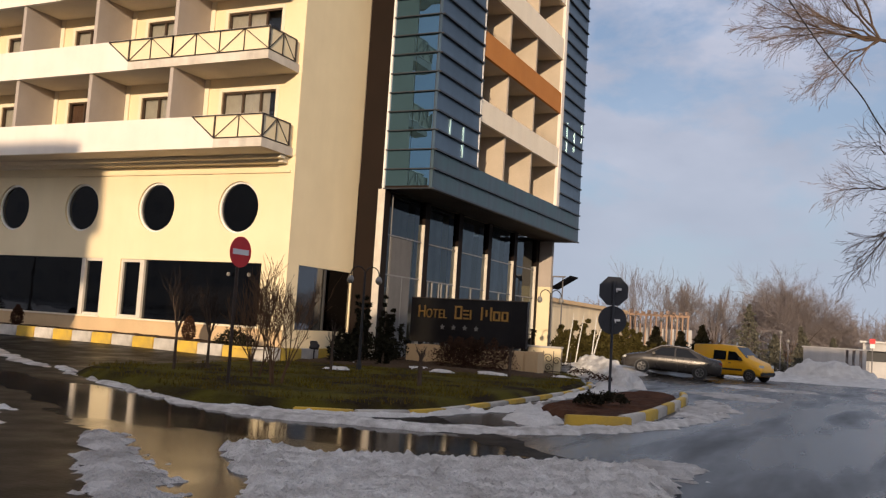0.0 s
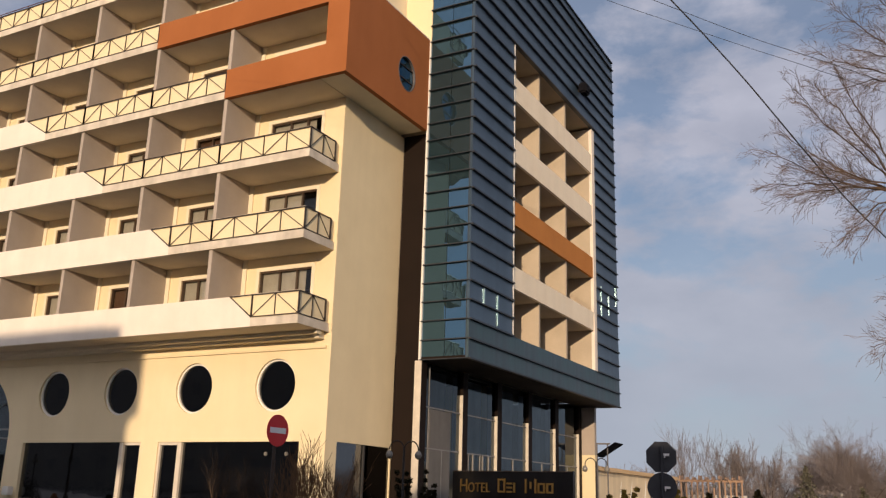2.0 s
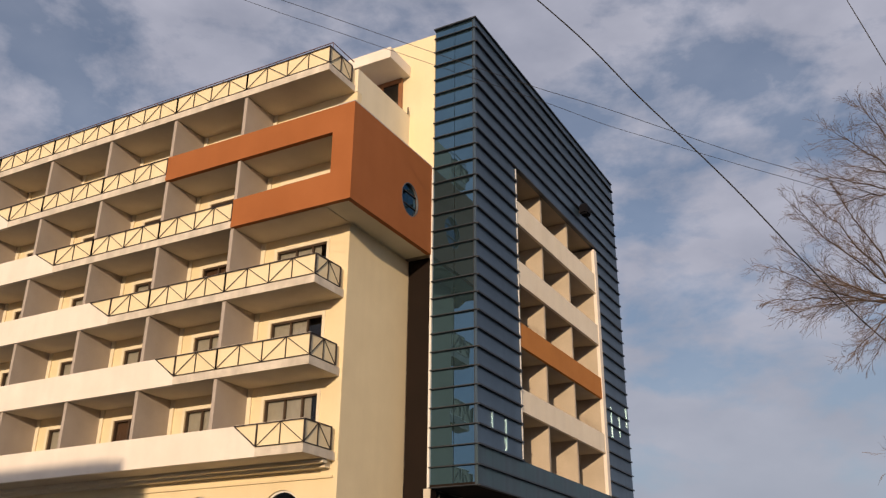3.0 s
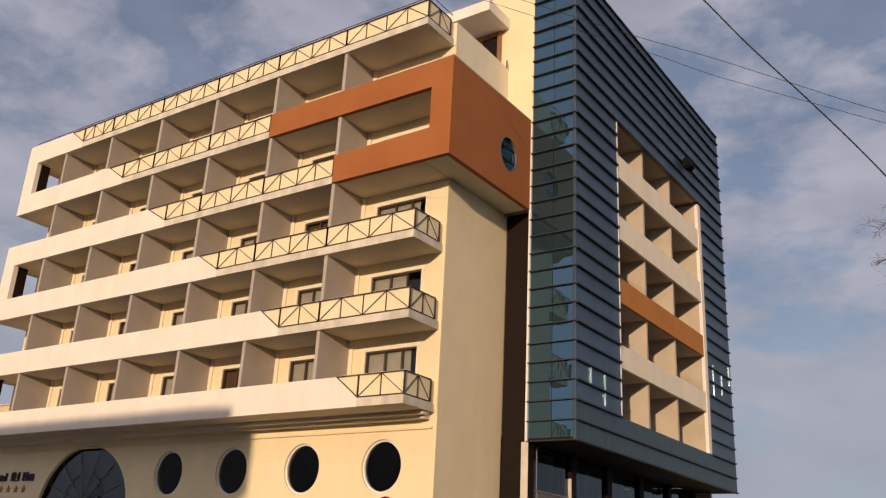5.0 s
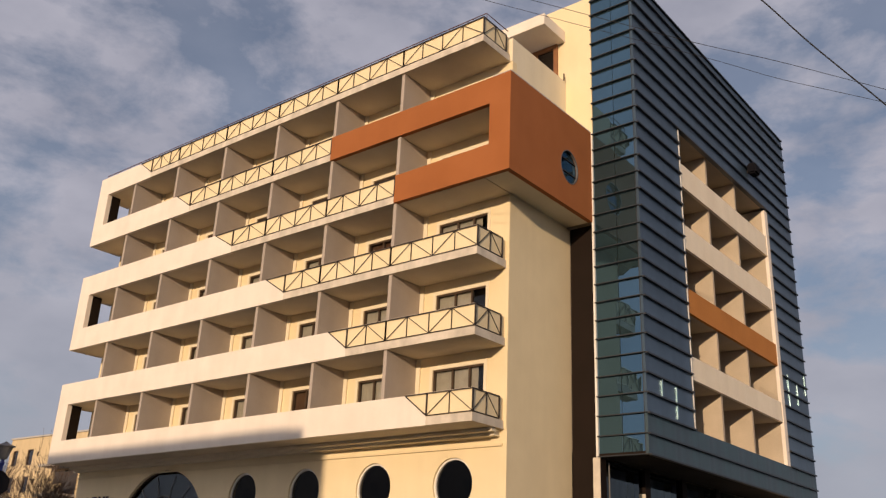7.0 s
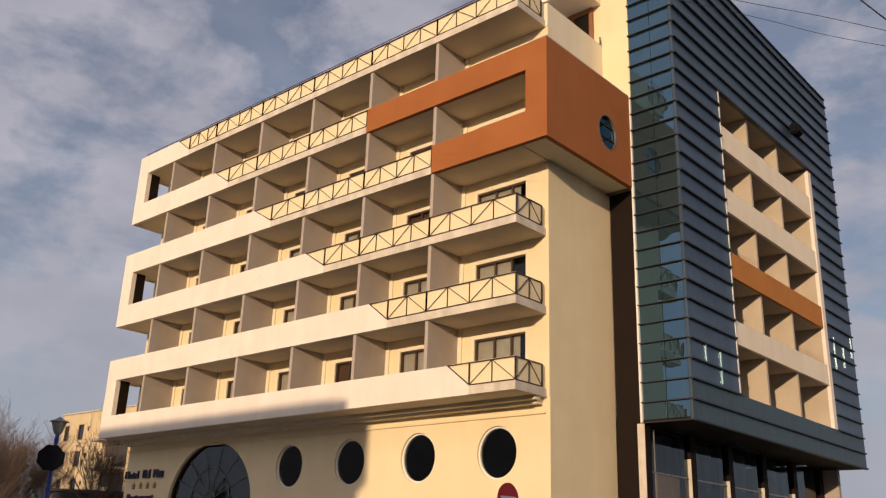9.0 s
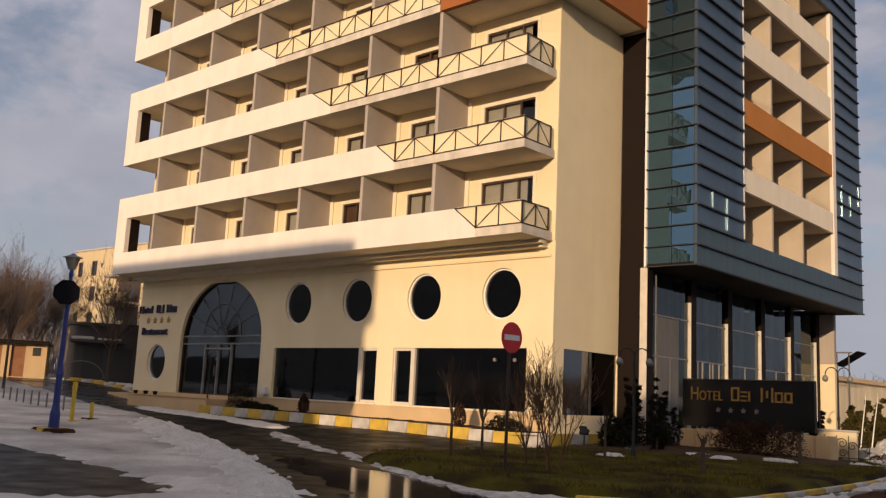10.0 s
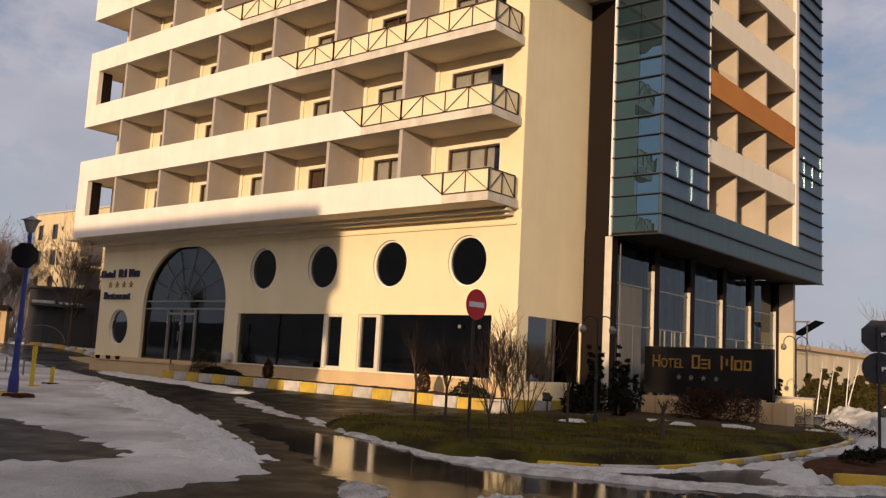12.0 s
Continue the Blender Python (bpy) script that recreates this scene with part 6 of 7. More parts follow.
def ragged_shape(h, r, seed, lean=0.15):
    """An uneven upright bush: clumps along a few leaning leaders."""
    pick_rng = random.Random(seed)
    leaders = [(pick_rng.uniform(-0.5, 0.5) * r, pick_rng.uniform(-0.5, 0.5) * r, pick_rng.uniform(0.6, 1.0), pick_rng.uniform(-lean, lean), pick_rng.uniform(-lean, lean)) for _ in range(5)]
    clumps = []
    for lx, ly, lh, dx, dy in leaders:
        for k in range(9):
            t = (k + 0.5) / 9
            clumps.append((lx + dx * t * h + pick_rng.uniform(-0.5, 0.5) * r * (1.1 - t), ly + dy * t * h + pick_rng.uniform(-0.5, 0.5) * r * (1.1 - t), 0.1 + t * h * lh, r * pick_rng.uniform(0.22, 0.5) * (1.15 - t)))

    def pick(rng):
        cx, cy, cz, cr = rng.choice(clumps)
        q = Vector((rng.gauss(0, 1), rng.gauss(0, 1), rng.gauss(0, 1))).normalized() * cr * rng.random() ** 0.4
        return Vector((cx, cy, max(0.02, cz))) + q
    return pick


for i, (x, y, h, r) in enumerate(((4.35, -0.6, 2.35, 0.36), (2.85, -0.6, 1.15, 0.6), (2.75, 0.8, 2.4, 0.6), (2.95, 2.6, 1.7, 0.55), (6.85, 6.2, 2.1, 0.32))):
    leafy("evergreen_bush", (x, y, 0.2), "dark ragged evergreen bush in the soil bed", "shrub", ragged_shape(h, r, 41 + i), int(2600 * h * r) + 800, 0.10, NEEDLE, 40 + i, "bushes by the sign", (h * 0.7, 0.04))
for i, (x, y, h, r) in enumerate(((-11.6, -1.2, 0.75, 0.22), (-2.9, -1.4, 0.8, 0.22))):
    leafy("dwarf_conifer", (x, y, gz(x, y) + ramp_z(x) + 0.30), "small reddish-brown dwarf conifer by the wall", "conifer", egg_shape(h, r), 1500, 0.07, DRYLEAF, 50 + i, "dwarf conifers by the wall", (0.3, 0.03))
for i, (x, y, r) in enumerate(((13.25, -8.0, 0.28), (13.45, -7.1, 0.34))):
    leafy("low_shrub", (x, y, gz(x, y) + 0.2), "small dark clump on the mulch", "shrub", heap_shape(r, r * 0.8, 0.3, 33 + i), 700, 0.06, NEEDLE, 160 + i, "clumps on the mulch")
for i, (x, y, lx, h) in enumerate(((-0.9, -1.4, 0.62, 0.75), (-15.2, -1.2, 0.5, 0.5), (-16.3, -1.0, 0.42, 1.9), (-13.6, -1.6, 0.35, 0.4))):
    leafy("low_shrub", (x, y, gz(x, y) + ramp_z(x) + 0.27), "dark low evergreen shrub by the wall", "shrub", heap_shape(lx, 0.5, h, i), 1500, 0.08, NEEDLE, 60 + i, "shrubs by the wall")
for i, (x, y) in enumerate(((5.0, 2.8), (5.9, 2.2), (6.7, 2.6), (7.6, 1.9))):
    leafy("rusty_shrub", (x, y, 0.22), "rusty brown ragged shrub below the sign board", "shrub", ragged_shape(1.0, 1.0, 5 + i), (3600, 3600, 3000, 1300)[i], 0.06, DRYLEAF, 70 + i, "shrubs below the sign")
for i, (x, y) in enumerate(((8.5, 7.4), (10.3, 3.4))):
    leafy("rusty_shrub", (x, y, 0.1), "rusty brown shrub at the garden's edge", "shrub", heap_shape(0.42, 0.4, 0.3, 15 + i), 260, 0.07, DRYLEAF, 80 + i, "shrubs below the sign")
for i, (x, y, h, r) in enumerate(((3.75, 19.6, 2.1, 0.8), (4.6, 20.0, 2.4, 0.9), (5.6, 20.3, 1.9, 0.85), (6.5, 20.4, 2.25, 0.95), (7.5, 20.9, 1.9, 0.8), (8.3, 21.2, 1.5, 0.7))):
    leafy("evergreen_shrub", (x, y, gz(x, y) - 0.1), "broad dark olive evergreen shrub behind the snow", "shrub", ragged_shape(h, r * 1.25, 25 + i, 0.06), 14000, 0.13, HEDGE, 90 + i, "evergreen shrubs by the drive")
for i, (x, y, h, w) in enumerate(((6.6, 29.0, 2.2, 0.55), (8.1, 29.0, 2.1, 0.5), (9.3, 29.0, 2.6, 0.55), (10.05, 45.0, 4.9, 0.45), (12.0, 44.0, 2.9, 0.6), (13.95, 41.0, 3.4, 0.18), (13.6, 50.0, 3.2, 0.6), (15.6, 52.0, 3.0, 0.6))):
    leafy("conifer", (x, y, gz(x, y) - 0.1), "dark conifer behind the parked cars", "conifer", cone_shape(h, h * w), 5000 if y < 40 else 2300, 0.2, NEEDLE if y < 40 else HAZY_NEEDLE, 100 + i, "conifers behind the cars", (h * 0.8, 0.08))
for x, y, lx in ((4.52, 18.0, 0.26), (4.97, 18.1, 0.30), (5.75, 18.2, 0.55), (5.72, 18.3, 0.18)):
    st = thing("birch_stem", "thin white birch stem in front of the shrubs", "tree", "birch stems", at=(x, y, gz(x, y)))
    part("stem", tube(bmesh.new(), [(0, 0, -0.1), (lx * 0.5, 0, 1.1), (lx, 0, 2.1), (lx * 1.15, 0, 2.6)], [0.03, 0.026, 0.018, 0.004], 7), WHITE_FRAME, st)

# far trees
bare_tree((11.9, 58.6, -0.6), 8.5, 0.085, 31, "broad bare tree behind the snow heap", 5, (16, 9, 7, 5, 3), 0.78, 0.30, 0.10, HAZE_GREY_TWIG, 0.006)
bare_tree((15.4, 60.0, -0.6), 5.9, 0.08, 32, "bare tree with a dense crown", 5, (14, 8, 6, 5, 3), 0.80, 0.30, 0.10, HAZE_TWIG, 0.006)
bare_tree((5.0, 62.0, -0.6), 8.0, 0.14, 33, "bare tree with a thin crown paled for haze", 4, (8, 7, 6, 5), 0.6, 0.5, 0.22, HAZE_TWIG, 0.009)
bare_tree((8.4, 63.0, -0.6), 7.2, 0.13, 42, "bare tree with a thin crown paled for haze", 4, (8, 7, 6, 5), 0.6, 0.5, 0.22, HAZE_TWIG, 0.009)
bare_tree((1.6, 64.0, -0.6), 8.6, 0.14, 39, "bare tree with a thin crown paled for haze", 4, (8, 7, 6, 5), 0.5, 0.7, 0.22, HAZE_TWIG, 0.009)
bare_tree((-2.0, 60.0, -0.4), 9.0, 0.08, 43, "slender bare tree behind the colonnade", 4, (6, 6, 5, 3), 0.42, 0.9, 0.2, HAZE_TWIG, 0.008)
bare_tree((0.8, 61.0, -0.4), 8.4, 0.08, 44, "slender bare tree behind the colonnade", 4, (6, 6, 5, 3), 0.42, 0.9, 0.2, HAZE_TWIG, 0.008)
bare_tree((20.5, 66.0, -0.6), 5.5, 0.14, 34, "low bare tree at the roadside", 4, (8, 6, 5, 4), 0.8, 0.3, 0.18, HAZE_TWIG, 0.012)
bare_tree((-53.0, 3.0, 0.8), 10.5, 0.055, 35, "bare tree with a soft brown crown behind the low hut", 5, (12, 8, 6, 5, 3), 0.58, 0.6, 0.14, MID_TWIG, 0.005)
bare_tree((-47.5, 0.4, 0.7), 9.0, 0.055, 36, "bare tree with a soft brown crown behind the low hut", 5, (12, 8, 6, 5, 3), 0.58, 0.6, 0.14, MID_TWIG, 0.005)
bare_tree((-57.0, 8.5, 0.9), 9.5, 0.055, 41, "bare tree with a soft brown crown behind the low hut", 5, (12, 8, 6, 5, 3), 0.58, 0.6, 0.14, MID_TWIG, 0.005)
bare_tree((-33.2, 1.6, 0.9), 7.8, 0.085, 37, "slim bare tree before the yellow block", 5, (7, 6, 5, 4, 3), 0.6, 0.5, 0.34, MID_TWIG, 0.006)
bare_tree((-28.5, -6.4, gz(-28.5, -6.4)), 5.4, 0.07, 46, "slim dark bare tree before the low hut", 4, (6, 5, 4, 3), 0.5, 0.6, 0.5, MID_TWIG, 0.006)


def roadside_tree(at, hubs, seed, label):
    """A tall tree: boughs reach out to each fork, long thin limbs fan from there to their tips and carry fine twigs."""
    rng = random.Random(seed)
    tw = (Twigs(), Twigs())
    t = thing("tree", label, "tree", at=at)
    tw[0].stick([Vector((0, 0, -0.2)), Vector((0.05, 0, 3)), Vector((-0.1, 0.1, 6.5)), Vector((0, 0.1, 13))], [0.30, 0.24, 0.18, 0.06], 9)
    for hub, tips in hubs:
        hub = Vector(hub) - Vector(at)
        root = Vector((0, 0, max(2.4, hub.z - 2.2)))
        bend = root.lerp(hub, 0.5) + Vector((0, 0, 0.5))
        bough = [root * (1 - u) ** 2 + bend * 2 * u * (1 - u) + hub * u * u for u in (k / 6 for k in range(7))]
        tw[0].stick(bough, [0.11 - 0.012 * k for k in range(7)], 6)
        for tip, sag in tips:
            tip = Vector(tip) - Vector(at)
            mid = hub.lerp(tip, 0.5) + Vector((0, rng.uniform(-0.3, 0.3), sag))
            pts = [hub * (1 - u) ** 2 + mid * 2 * u * (1 - u) + tip * u * u for u in (k / 10 for k in range(11))]
            pts = [pts[0]] + [p + Vector((rng.uniform(-1, 1), rng.uniform(-1, 1), rng.uniform(-1, 1))) * 0.05 for p in pts[1:]]
            tw[0].stick(pts, [0.024 * (1 - k / 10) ** 0.8 + 0.004 for k in range(11)], 5)
            along = (tip - hub)
            count = max(8, int(along.length * 7.5))
            for k in range(count):
                u = 1.5 + 8.4 * (k + rng.random()) / count
                q = pts[int(u)].lerp(pts[min(10, int(u) + 1)], u - int(u))
                d = (along.normalized() + Vector((rng.uniform(-0.6, 0.4), rng.uniform(-0.9, 0.9), rng.uniform(-0.7, 0.75)))).normalized()
                branch(tw, rng, q, d, rng.uniform(0.45, 1.0) * (1.15 - 0.06 * u), 0.009, 2, 4, -0.1, (4, 4, 4, 3), 0.7, 0.0032, 3)
    raw("trunk", tw[0].v, tw[0].f, BARK, t)
    raw("crown", tw[1].v, tw[1].f, MID_TWIG, t)


roadside_tree((22.5, -3.2, 0.0), (
    ((18.4, -3.0, 8.9), (((15.3, -3.2, 10.4), -0.5), ((15.3, -2.8, 9.55), 0.2), ((15.7, -3.3, 8.95), 0.35), ((15.6, -2.6, 11.1), -0.6), ((16.1, -3.1, 11.9), -0.3), ((16.5, -2.7, 12.3), 0.0), ((17.1, -3.4, 12.2), 0.2), ((16.9, -3.0, 7.8), 0.3), ((17.4, -3.4, 7.6), 0.4), ((16.3, -2.3, 10.3), -0.2), ((16.6, -3.6, 9.6), 0.1))),
    ((19.3, -2.9, 11.6), (((17.3, -3.0, 13.9), 0.2), ((18.1, -3.3, 14.4), 0.2), ((18.6, -2.6, 14.6), 0.1), ((16.6, -2.5, 13.2), -0.3), ((17.0, -3.5, 11.6), 0.3), ((17.6, -3.4, 12.6), 0.2))),
    ((19.6, -3.3, 5.3), (((18.1, -3.0, 6.5), 0.1), ((17.4, -3.2, 5.25), 0.15), ((18.2, -2.8, 3.85), 0.25), ((17.9, -3.1, 3.35), 0.2)))), 38, "large bare roadside tree with long drooping twigs")
rng = random.Random(5)
tw = Twigs()
for i in range(11000):
    a = radians(rng.uniform(-88, 60))
    dist = rng.uniform(85, 150)
    x, y = 18.7 + math.sin(a) * dist, -25.9 + math.cos(a) * dist
    h = 3.2 + 2.6 * abs(noise.noise(Vector((x * 0.05, y * 0.05, 2)))) + rng.uniform(0, 1.8)
    p = Vector((x, y, -0.6 + 2.6 * min(1.0, max(0.0, (-20 - x) / 60))))
    q = p + Vector((rng.uniform(-0.6, 0.6), rng.uniform(-0.6, 0.6), h))
    tw.stick([p, p.lerp(q, 0.5), q], [0.05, 0.035, 0.015], 3)
    for k in range(4):
        s = p.lerp(q, rng.uniform(0.4, 0.95))
        tw.stick([s, s + Vector((rng.uniform(-1.2, 1.2), rng.uniform(-1.2, 1.2), rng.uniform(0.3, 1.3)))], [0.025, 0.012], 3)
tagged(raw("far_woods", tw.v, tw.f, HAZE_TWIG), "distant band of bare brown woodland paled for haze", "woods", kind="stuff")

# grass blades
v, f = [], []
loop = smooth_loop(GARDEN, 4)
rng = random.Random(9)
px = np.array([rng.uniform(1.3, 12) for _ in range(26000)])
py = np.array([rng.uniform(-13, 6) for _ in range(26000)])
ok = inside(loop, px, py) > 0.12
for x, y in zip(px[ok], py[ok]):
    if noise.noise(Vector((x * 0.6, y * 0.6, 4))) < -0.15:
        continue
    s, a = rng.uniform(0.05, 0.13), rng.uniform(0, 6.28)
    z = gz(x, y) + 0.14
    k = len(v)
    dx, dy = math.cos(a) * 0.014, math.sin(a) * 0.014
    v += [(x - dx, y - dy, z), (x + dx, y + dy, z), (x + rng.uniform(-0.05, 0.05), y + rng.uniform(-0.05, 0.05), z + s)]
    f.append((k, k + 1, k + 2))
tagged(raw("grass", v, f, BLADE), "short dull green winter grass blades", "grass", kind="stuff")

# ---- far buildings ----
def turned(x, y, angle):
    return Matrix.Translation((x, y, gz(x, y))) @ Matrix.Rotation(radians(angle), 4, "Z")


block = thing("apartment_block", "yellow rendered four-storey block behind bare trees", "building")
block.matrix_basis = turned(-68.35, 15.9, 2)
wins = [rect(a, a + w_, z, z + 1.45) for z in (2.1, 4.6, 7.1, 9.55) for a, w_ in ((0.6, 0.85), (3.1, 1.0), (13.4, 0.9), (16.0, 0.9))] + [rect(4.75, 5.05, z + 0.75, z + 1.2) for z in (2.1, 4.6, 7.1, 9.55)]
part("wall", plate(rect(0, 20, -0.5, 12.05), wins, front_y(0.0), 0.3), FAR_YELLOW, block)
part("end_wall", boxes((0, 0.3, 0.301, 10, -0.5, 12.05), (19.7, 20, 0.301, 10, -0.5, 12.05), (0.3, 19.7, 9.7, 10, -0.5, 12.05)), FAR_YELLOW, block)
part("roof", boxes((-0.1, 20.1, -0.1, 10.1, 12.052, 12.2)), CONCRETE, block)
for w in wins:
    pw = part("window", thin(w, front_y(0.0), 0.12), GLASS_DARK, block)
    part("frame", ring_frame(w, [(w[0][0] + 0.07, w[0][1] + 0.07), (w[1][0] - 0.07, w[1][1] + 0.07), (w[2][0] - 0.07, w[2][1] - 0.07), (w[3][0] + 0.07, w[3][1] - 0.07)], front_y(0.0), 0.04, 0.2), BRONZE, pw)
for z in (4.0, 6.5, 9.0):
    bl = part("balcony", boxes((8.2, 12.2, -1.6, -0.001, z, z + 0.18)), CONCRETE, block)
    part("parapet", boxes((8.2, 12.2, -1.6, -1.5, z + 0.181, z + 0.95)), FAR_YELLOW, bl)
    part("recess", boxes((8.5, 12.0, -0.06, -0.002, z + 0.2, z + 2.3)), SHED_GREY, bl)

shed = thing("shed", "dark grey flat-roofed shed with snow on its ledge", "shed")
shed.matrix_basis = turned(-36.6, 0.6, 60)
part("wall", boxes((0, 7.0, 0, 5.0, -0.4, 3.45)), SHED_GREY, shed)
part("roof", boxes((-0.15, 7.15, -0.25, 5.1, 3.451, 3.62)), SHED_GREY, shed)
part("canopy", boxes((0.1, 3.2, -0.9, -0.001, 2.38, 2.53)), SHED_GREY, shed)
part("snow_cap", boxes((0.2, 1.5, -0.85, -0.05, 2.531, 2.72), (1.7, 3.1, -0.85, -0.05, 2.531, 2.66), bevel=0.05), SNOW, shed)
for x in (0.9, 2.6, 4.4):
    part("door", boxes((x, x + 1.2, -0.05, -0.001, -0.1, 2.1)), BLACK_PLASTIC, shed)
bm = bmesh.new()
tube(bm, [(1.0 + 1.3 * math.cos(a), -1.6, 0.2 + 1.0 * math.sin(a)) for a in (math.pi * i / 14 for i in range(15))], 0.03, 6)
frame_arch = thing("garden_arch", "thin grey steel arch in front of the shed", "arch")
frame_arch.matrix_basis = turned(-36.6, 0.6, 60)
part("arch", bm, GALV, frame_arch)

hut = thing("hut", "low cream hut with dark brown doors", "hut")
hut.matrix_basis = turned(-40.7, -6.9, 62)
doors = [rect(0.5, 1.6, 0.0, 1.9), rect(2.0, 3.2, 0.0, 1.9), rect(3.9, 4.9, 0.0, 1.9), rect(5.4, 6.2, 0.0, 1.9)]
# front takes a darker render than the rear, in place of tree shadows
part("wall", plate([(0, -0.3), (7.4, -0.3), (7.4, 1.98), (0, 1.98)], [[(a, max(b, -0.2)) for a, b in d] for d in doors], front_y(0.0), 0.25), RENDER_TAN, hut)
part("rear", boxes((0, 0.2, 0.251, 4, -0.3, 1.98), (7.2, 7.4, 0.251, 4, -0.3, 1.98), (0.2, 7.2, 3.8, 4, -0.3, 1.98)), FAR_WALL, hut)
part("roof", boxes((-0.2, 7.5, -0.5, 4.2, 1.981, 2.2)), BROWN_PANEL, hut)
for d in doors:
    part("door", thin(d, front_y(0.0), 0.15, 0.05), WOOD if d[0][0] > 3 else BROWN_PANEL, hut)
for a in (6.6,):
    part("window", boxes((a, a + 0.45, -0.03, -0.001, 1.3, 1.8)), BLACK_PLASTIC, hut)

far_wall = thing("boundary_wall", "long cream boundary wall with a tan coping", "wall")
far_wall.matrix_basis = turned(0.3, 22.9, 90)
for k in range(11):
    part("wall_panel", boxes((k * 2.2, k * 2.2 + 2.19, 0, 0.25, -0.4, 3.52)), LIT_WALL, far_wall)
part("coping", boxes((-0.1, 24.2, -0.22, 0.40, 3.521, 3.66), (-0.1, 24.2, -0.10, 0.32, 3.66, 3.78)), RENDER_TAN, far_wall)
awn = thing("awning", "small dark tilted awning beside the tower", "awning", at=(2.42, 22.95, gz(2.42, 22.95) + 0.12))
bm = boxes((-0.6, 0.55, 0, 1.5, 4.35, 4.40))
for v in bm.verts:
    v.co.z += v.co.x * 0.62
part("canopy", bm, DULL_BLACK, awn)
part("beam", boxes((-0.55, 0.25, 0.05, 0.12, 4.62, 4.70)), GALV, awn)
part("post", tube(bmesh.new(), [(0.1, 0.1, -0.1), (0.1, 0.1, 4.62)], 0.04, 6), GALV, awn)
part("post", tube(bmesh.new(), [(-0.5, 0.1, -0.1), (-0.5, 0.1, 4.62)], 0.04, 6), GALV, awn)

pergola = thing("colonnade", "row of slim terracotta columns under a flat beam", "colonnade")
pergola.matrix_basis = turned(0.42, 47.4, 0)
for k in range(12):
    part("column", lathe(bmesh.new(), [(0.10, -0.5), (0.08, 0.2), (0.06, 3.3), (0.10, 3.45)], 10, Matrix.Translation((0.12 + 0.42 * k, 0, 0))), FAR_ORANGE, pergola)
part("beam", boxes((0, 4.85, -0.1, 0.1, 3.451, 3.62)), FAR_ORANGE, pergola)
for k in range(10):
    part("rafter", boxes((0.1 + 0.5 * k, 0.2 + 0.5 * k, -0.5, 0.5, 3.621, 3.80 + 0.12 * (k % 3 == 0))), FAR_ORANGE, pergola)
part("rear_wall", boxes((0, 4.85, 1.2, 1.4, -0.5, 2.5)), GREY_CONCRETE, pergola)

ww = thing("white_wall", "short white concrete wall with square posts", "wall")
ww.matrix_basis = turned(14.45, 36.0, 4)
part("wall_panel", boxes((0, 2.45, 0, 0.25, -0.3, 2.05)), GREY_CONCRETE, ww)
part("coping", boxes((-0.1, 3.75, -0.08, 0.33, 2.051, 2.14)), GREY_CONCRETE, ww)
for x in (2.62, 3.02, 3.42):
    part("post", boxes((x, x + 0.22, 0.0, 0.25, -0.3, 2.05)), GREY_CONCRETE, ww)
low = thing("low_building", "low white flat building with a long dark opening", "building", at=(17.75, 50.0, -0.5))
part("wall", boxes((0, 12, 0, 6, -0.2, 1.45), (0, 12, 0, 6, 2.25, 2.85), (0, 12, 0.6, 6, 1.451, 2.249)), CONCRETE, low)
part("roof", boxes((-0.2, 12.2, -0.2, 6.2, 2.851, 2.98)), SNOW, low)
part("opening", boxes((0.05, 11.9, 0.5, 0.598, 1.46, 2.24)), BLACK_PLASTIC, low)
mark = thing("road_sign", "small red and white sign on a thin pole", "sign", at=(18.4, 49.2, -0.5))
part("pole", tube(bmesh.new(), [(0, 0, -0.1), (0, 0, 3.1)], 0.04, 6), GALV, mark)
part("panel", boxes((-0.2, 0.2, -0.06, -0.041, 2.78, 3.14), bevel=0.008), SIGN_RED, mark)
part("plate", boxes((-0.16, 0.16, -0.06, -0.041, 2.45, 2.75), bevel=0.008), WHITE_FRAME, mark)
for x, y, h in ((12.9, 38.0, 2.95), (13.38, 38.0, 2.4)):
    gl = thing("garden_lamp", "pale globe lamp on a thin white post", "street lamp", "pale globe lamps", at=(x, y, gz(x, y)))
    part("post", tube(bmesh.new(), [(0, 0, -0.1), (0, 0, h - 0.2)], [0.045, 0.03], 7), GALV, gl)
    part("globe", lathe(bmesh.new(), [(0.04, h - 0.15), (0.10, h - 0.08), (0.12, h), (0.08, h + 0.09), (0.02, h + 0.12)], 12), LANTERN, gl, "milky globe", smooth=True)

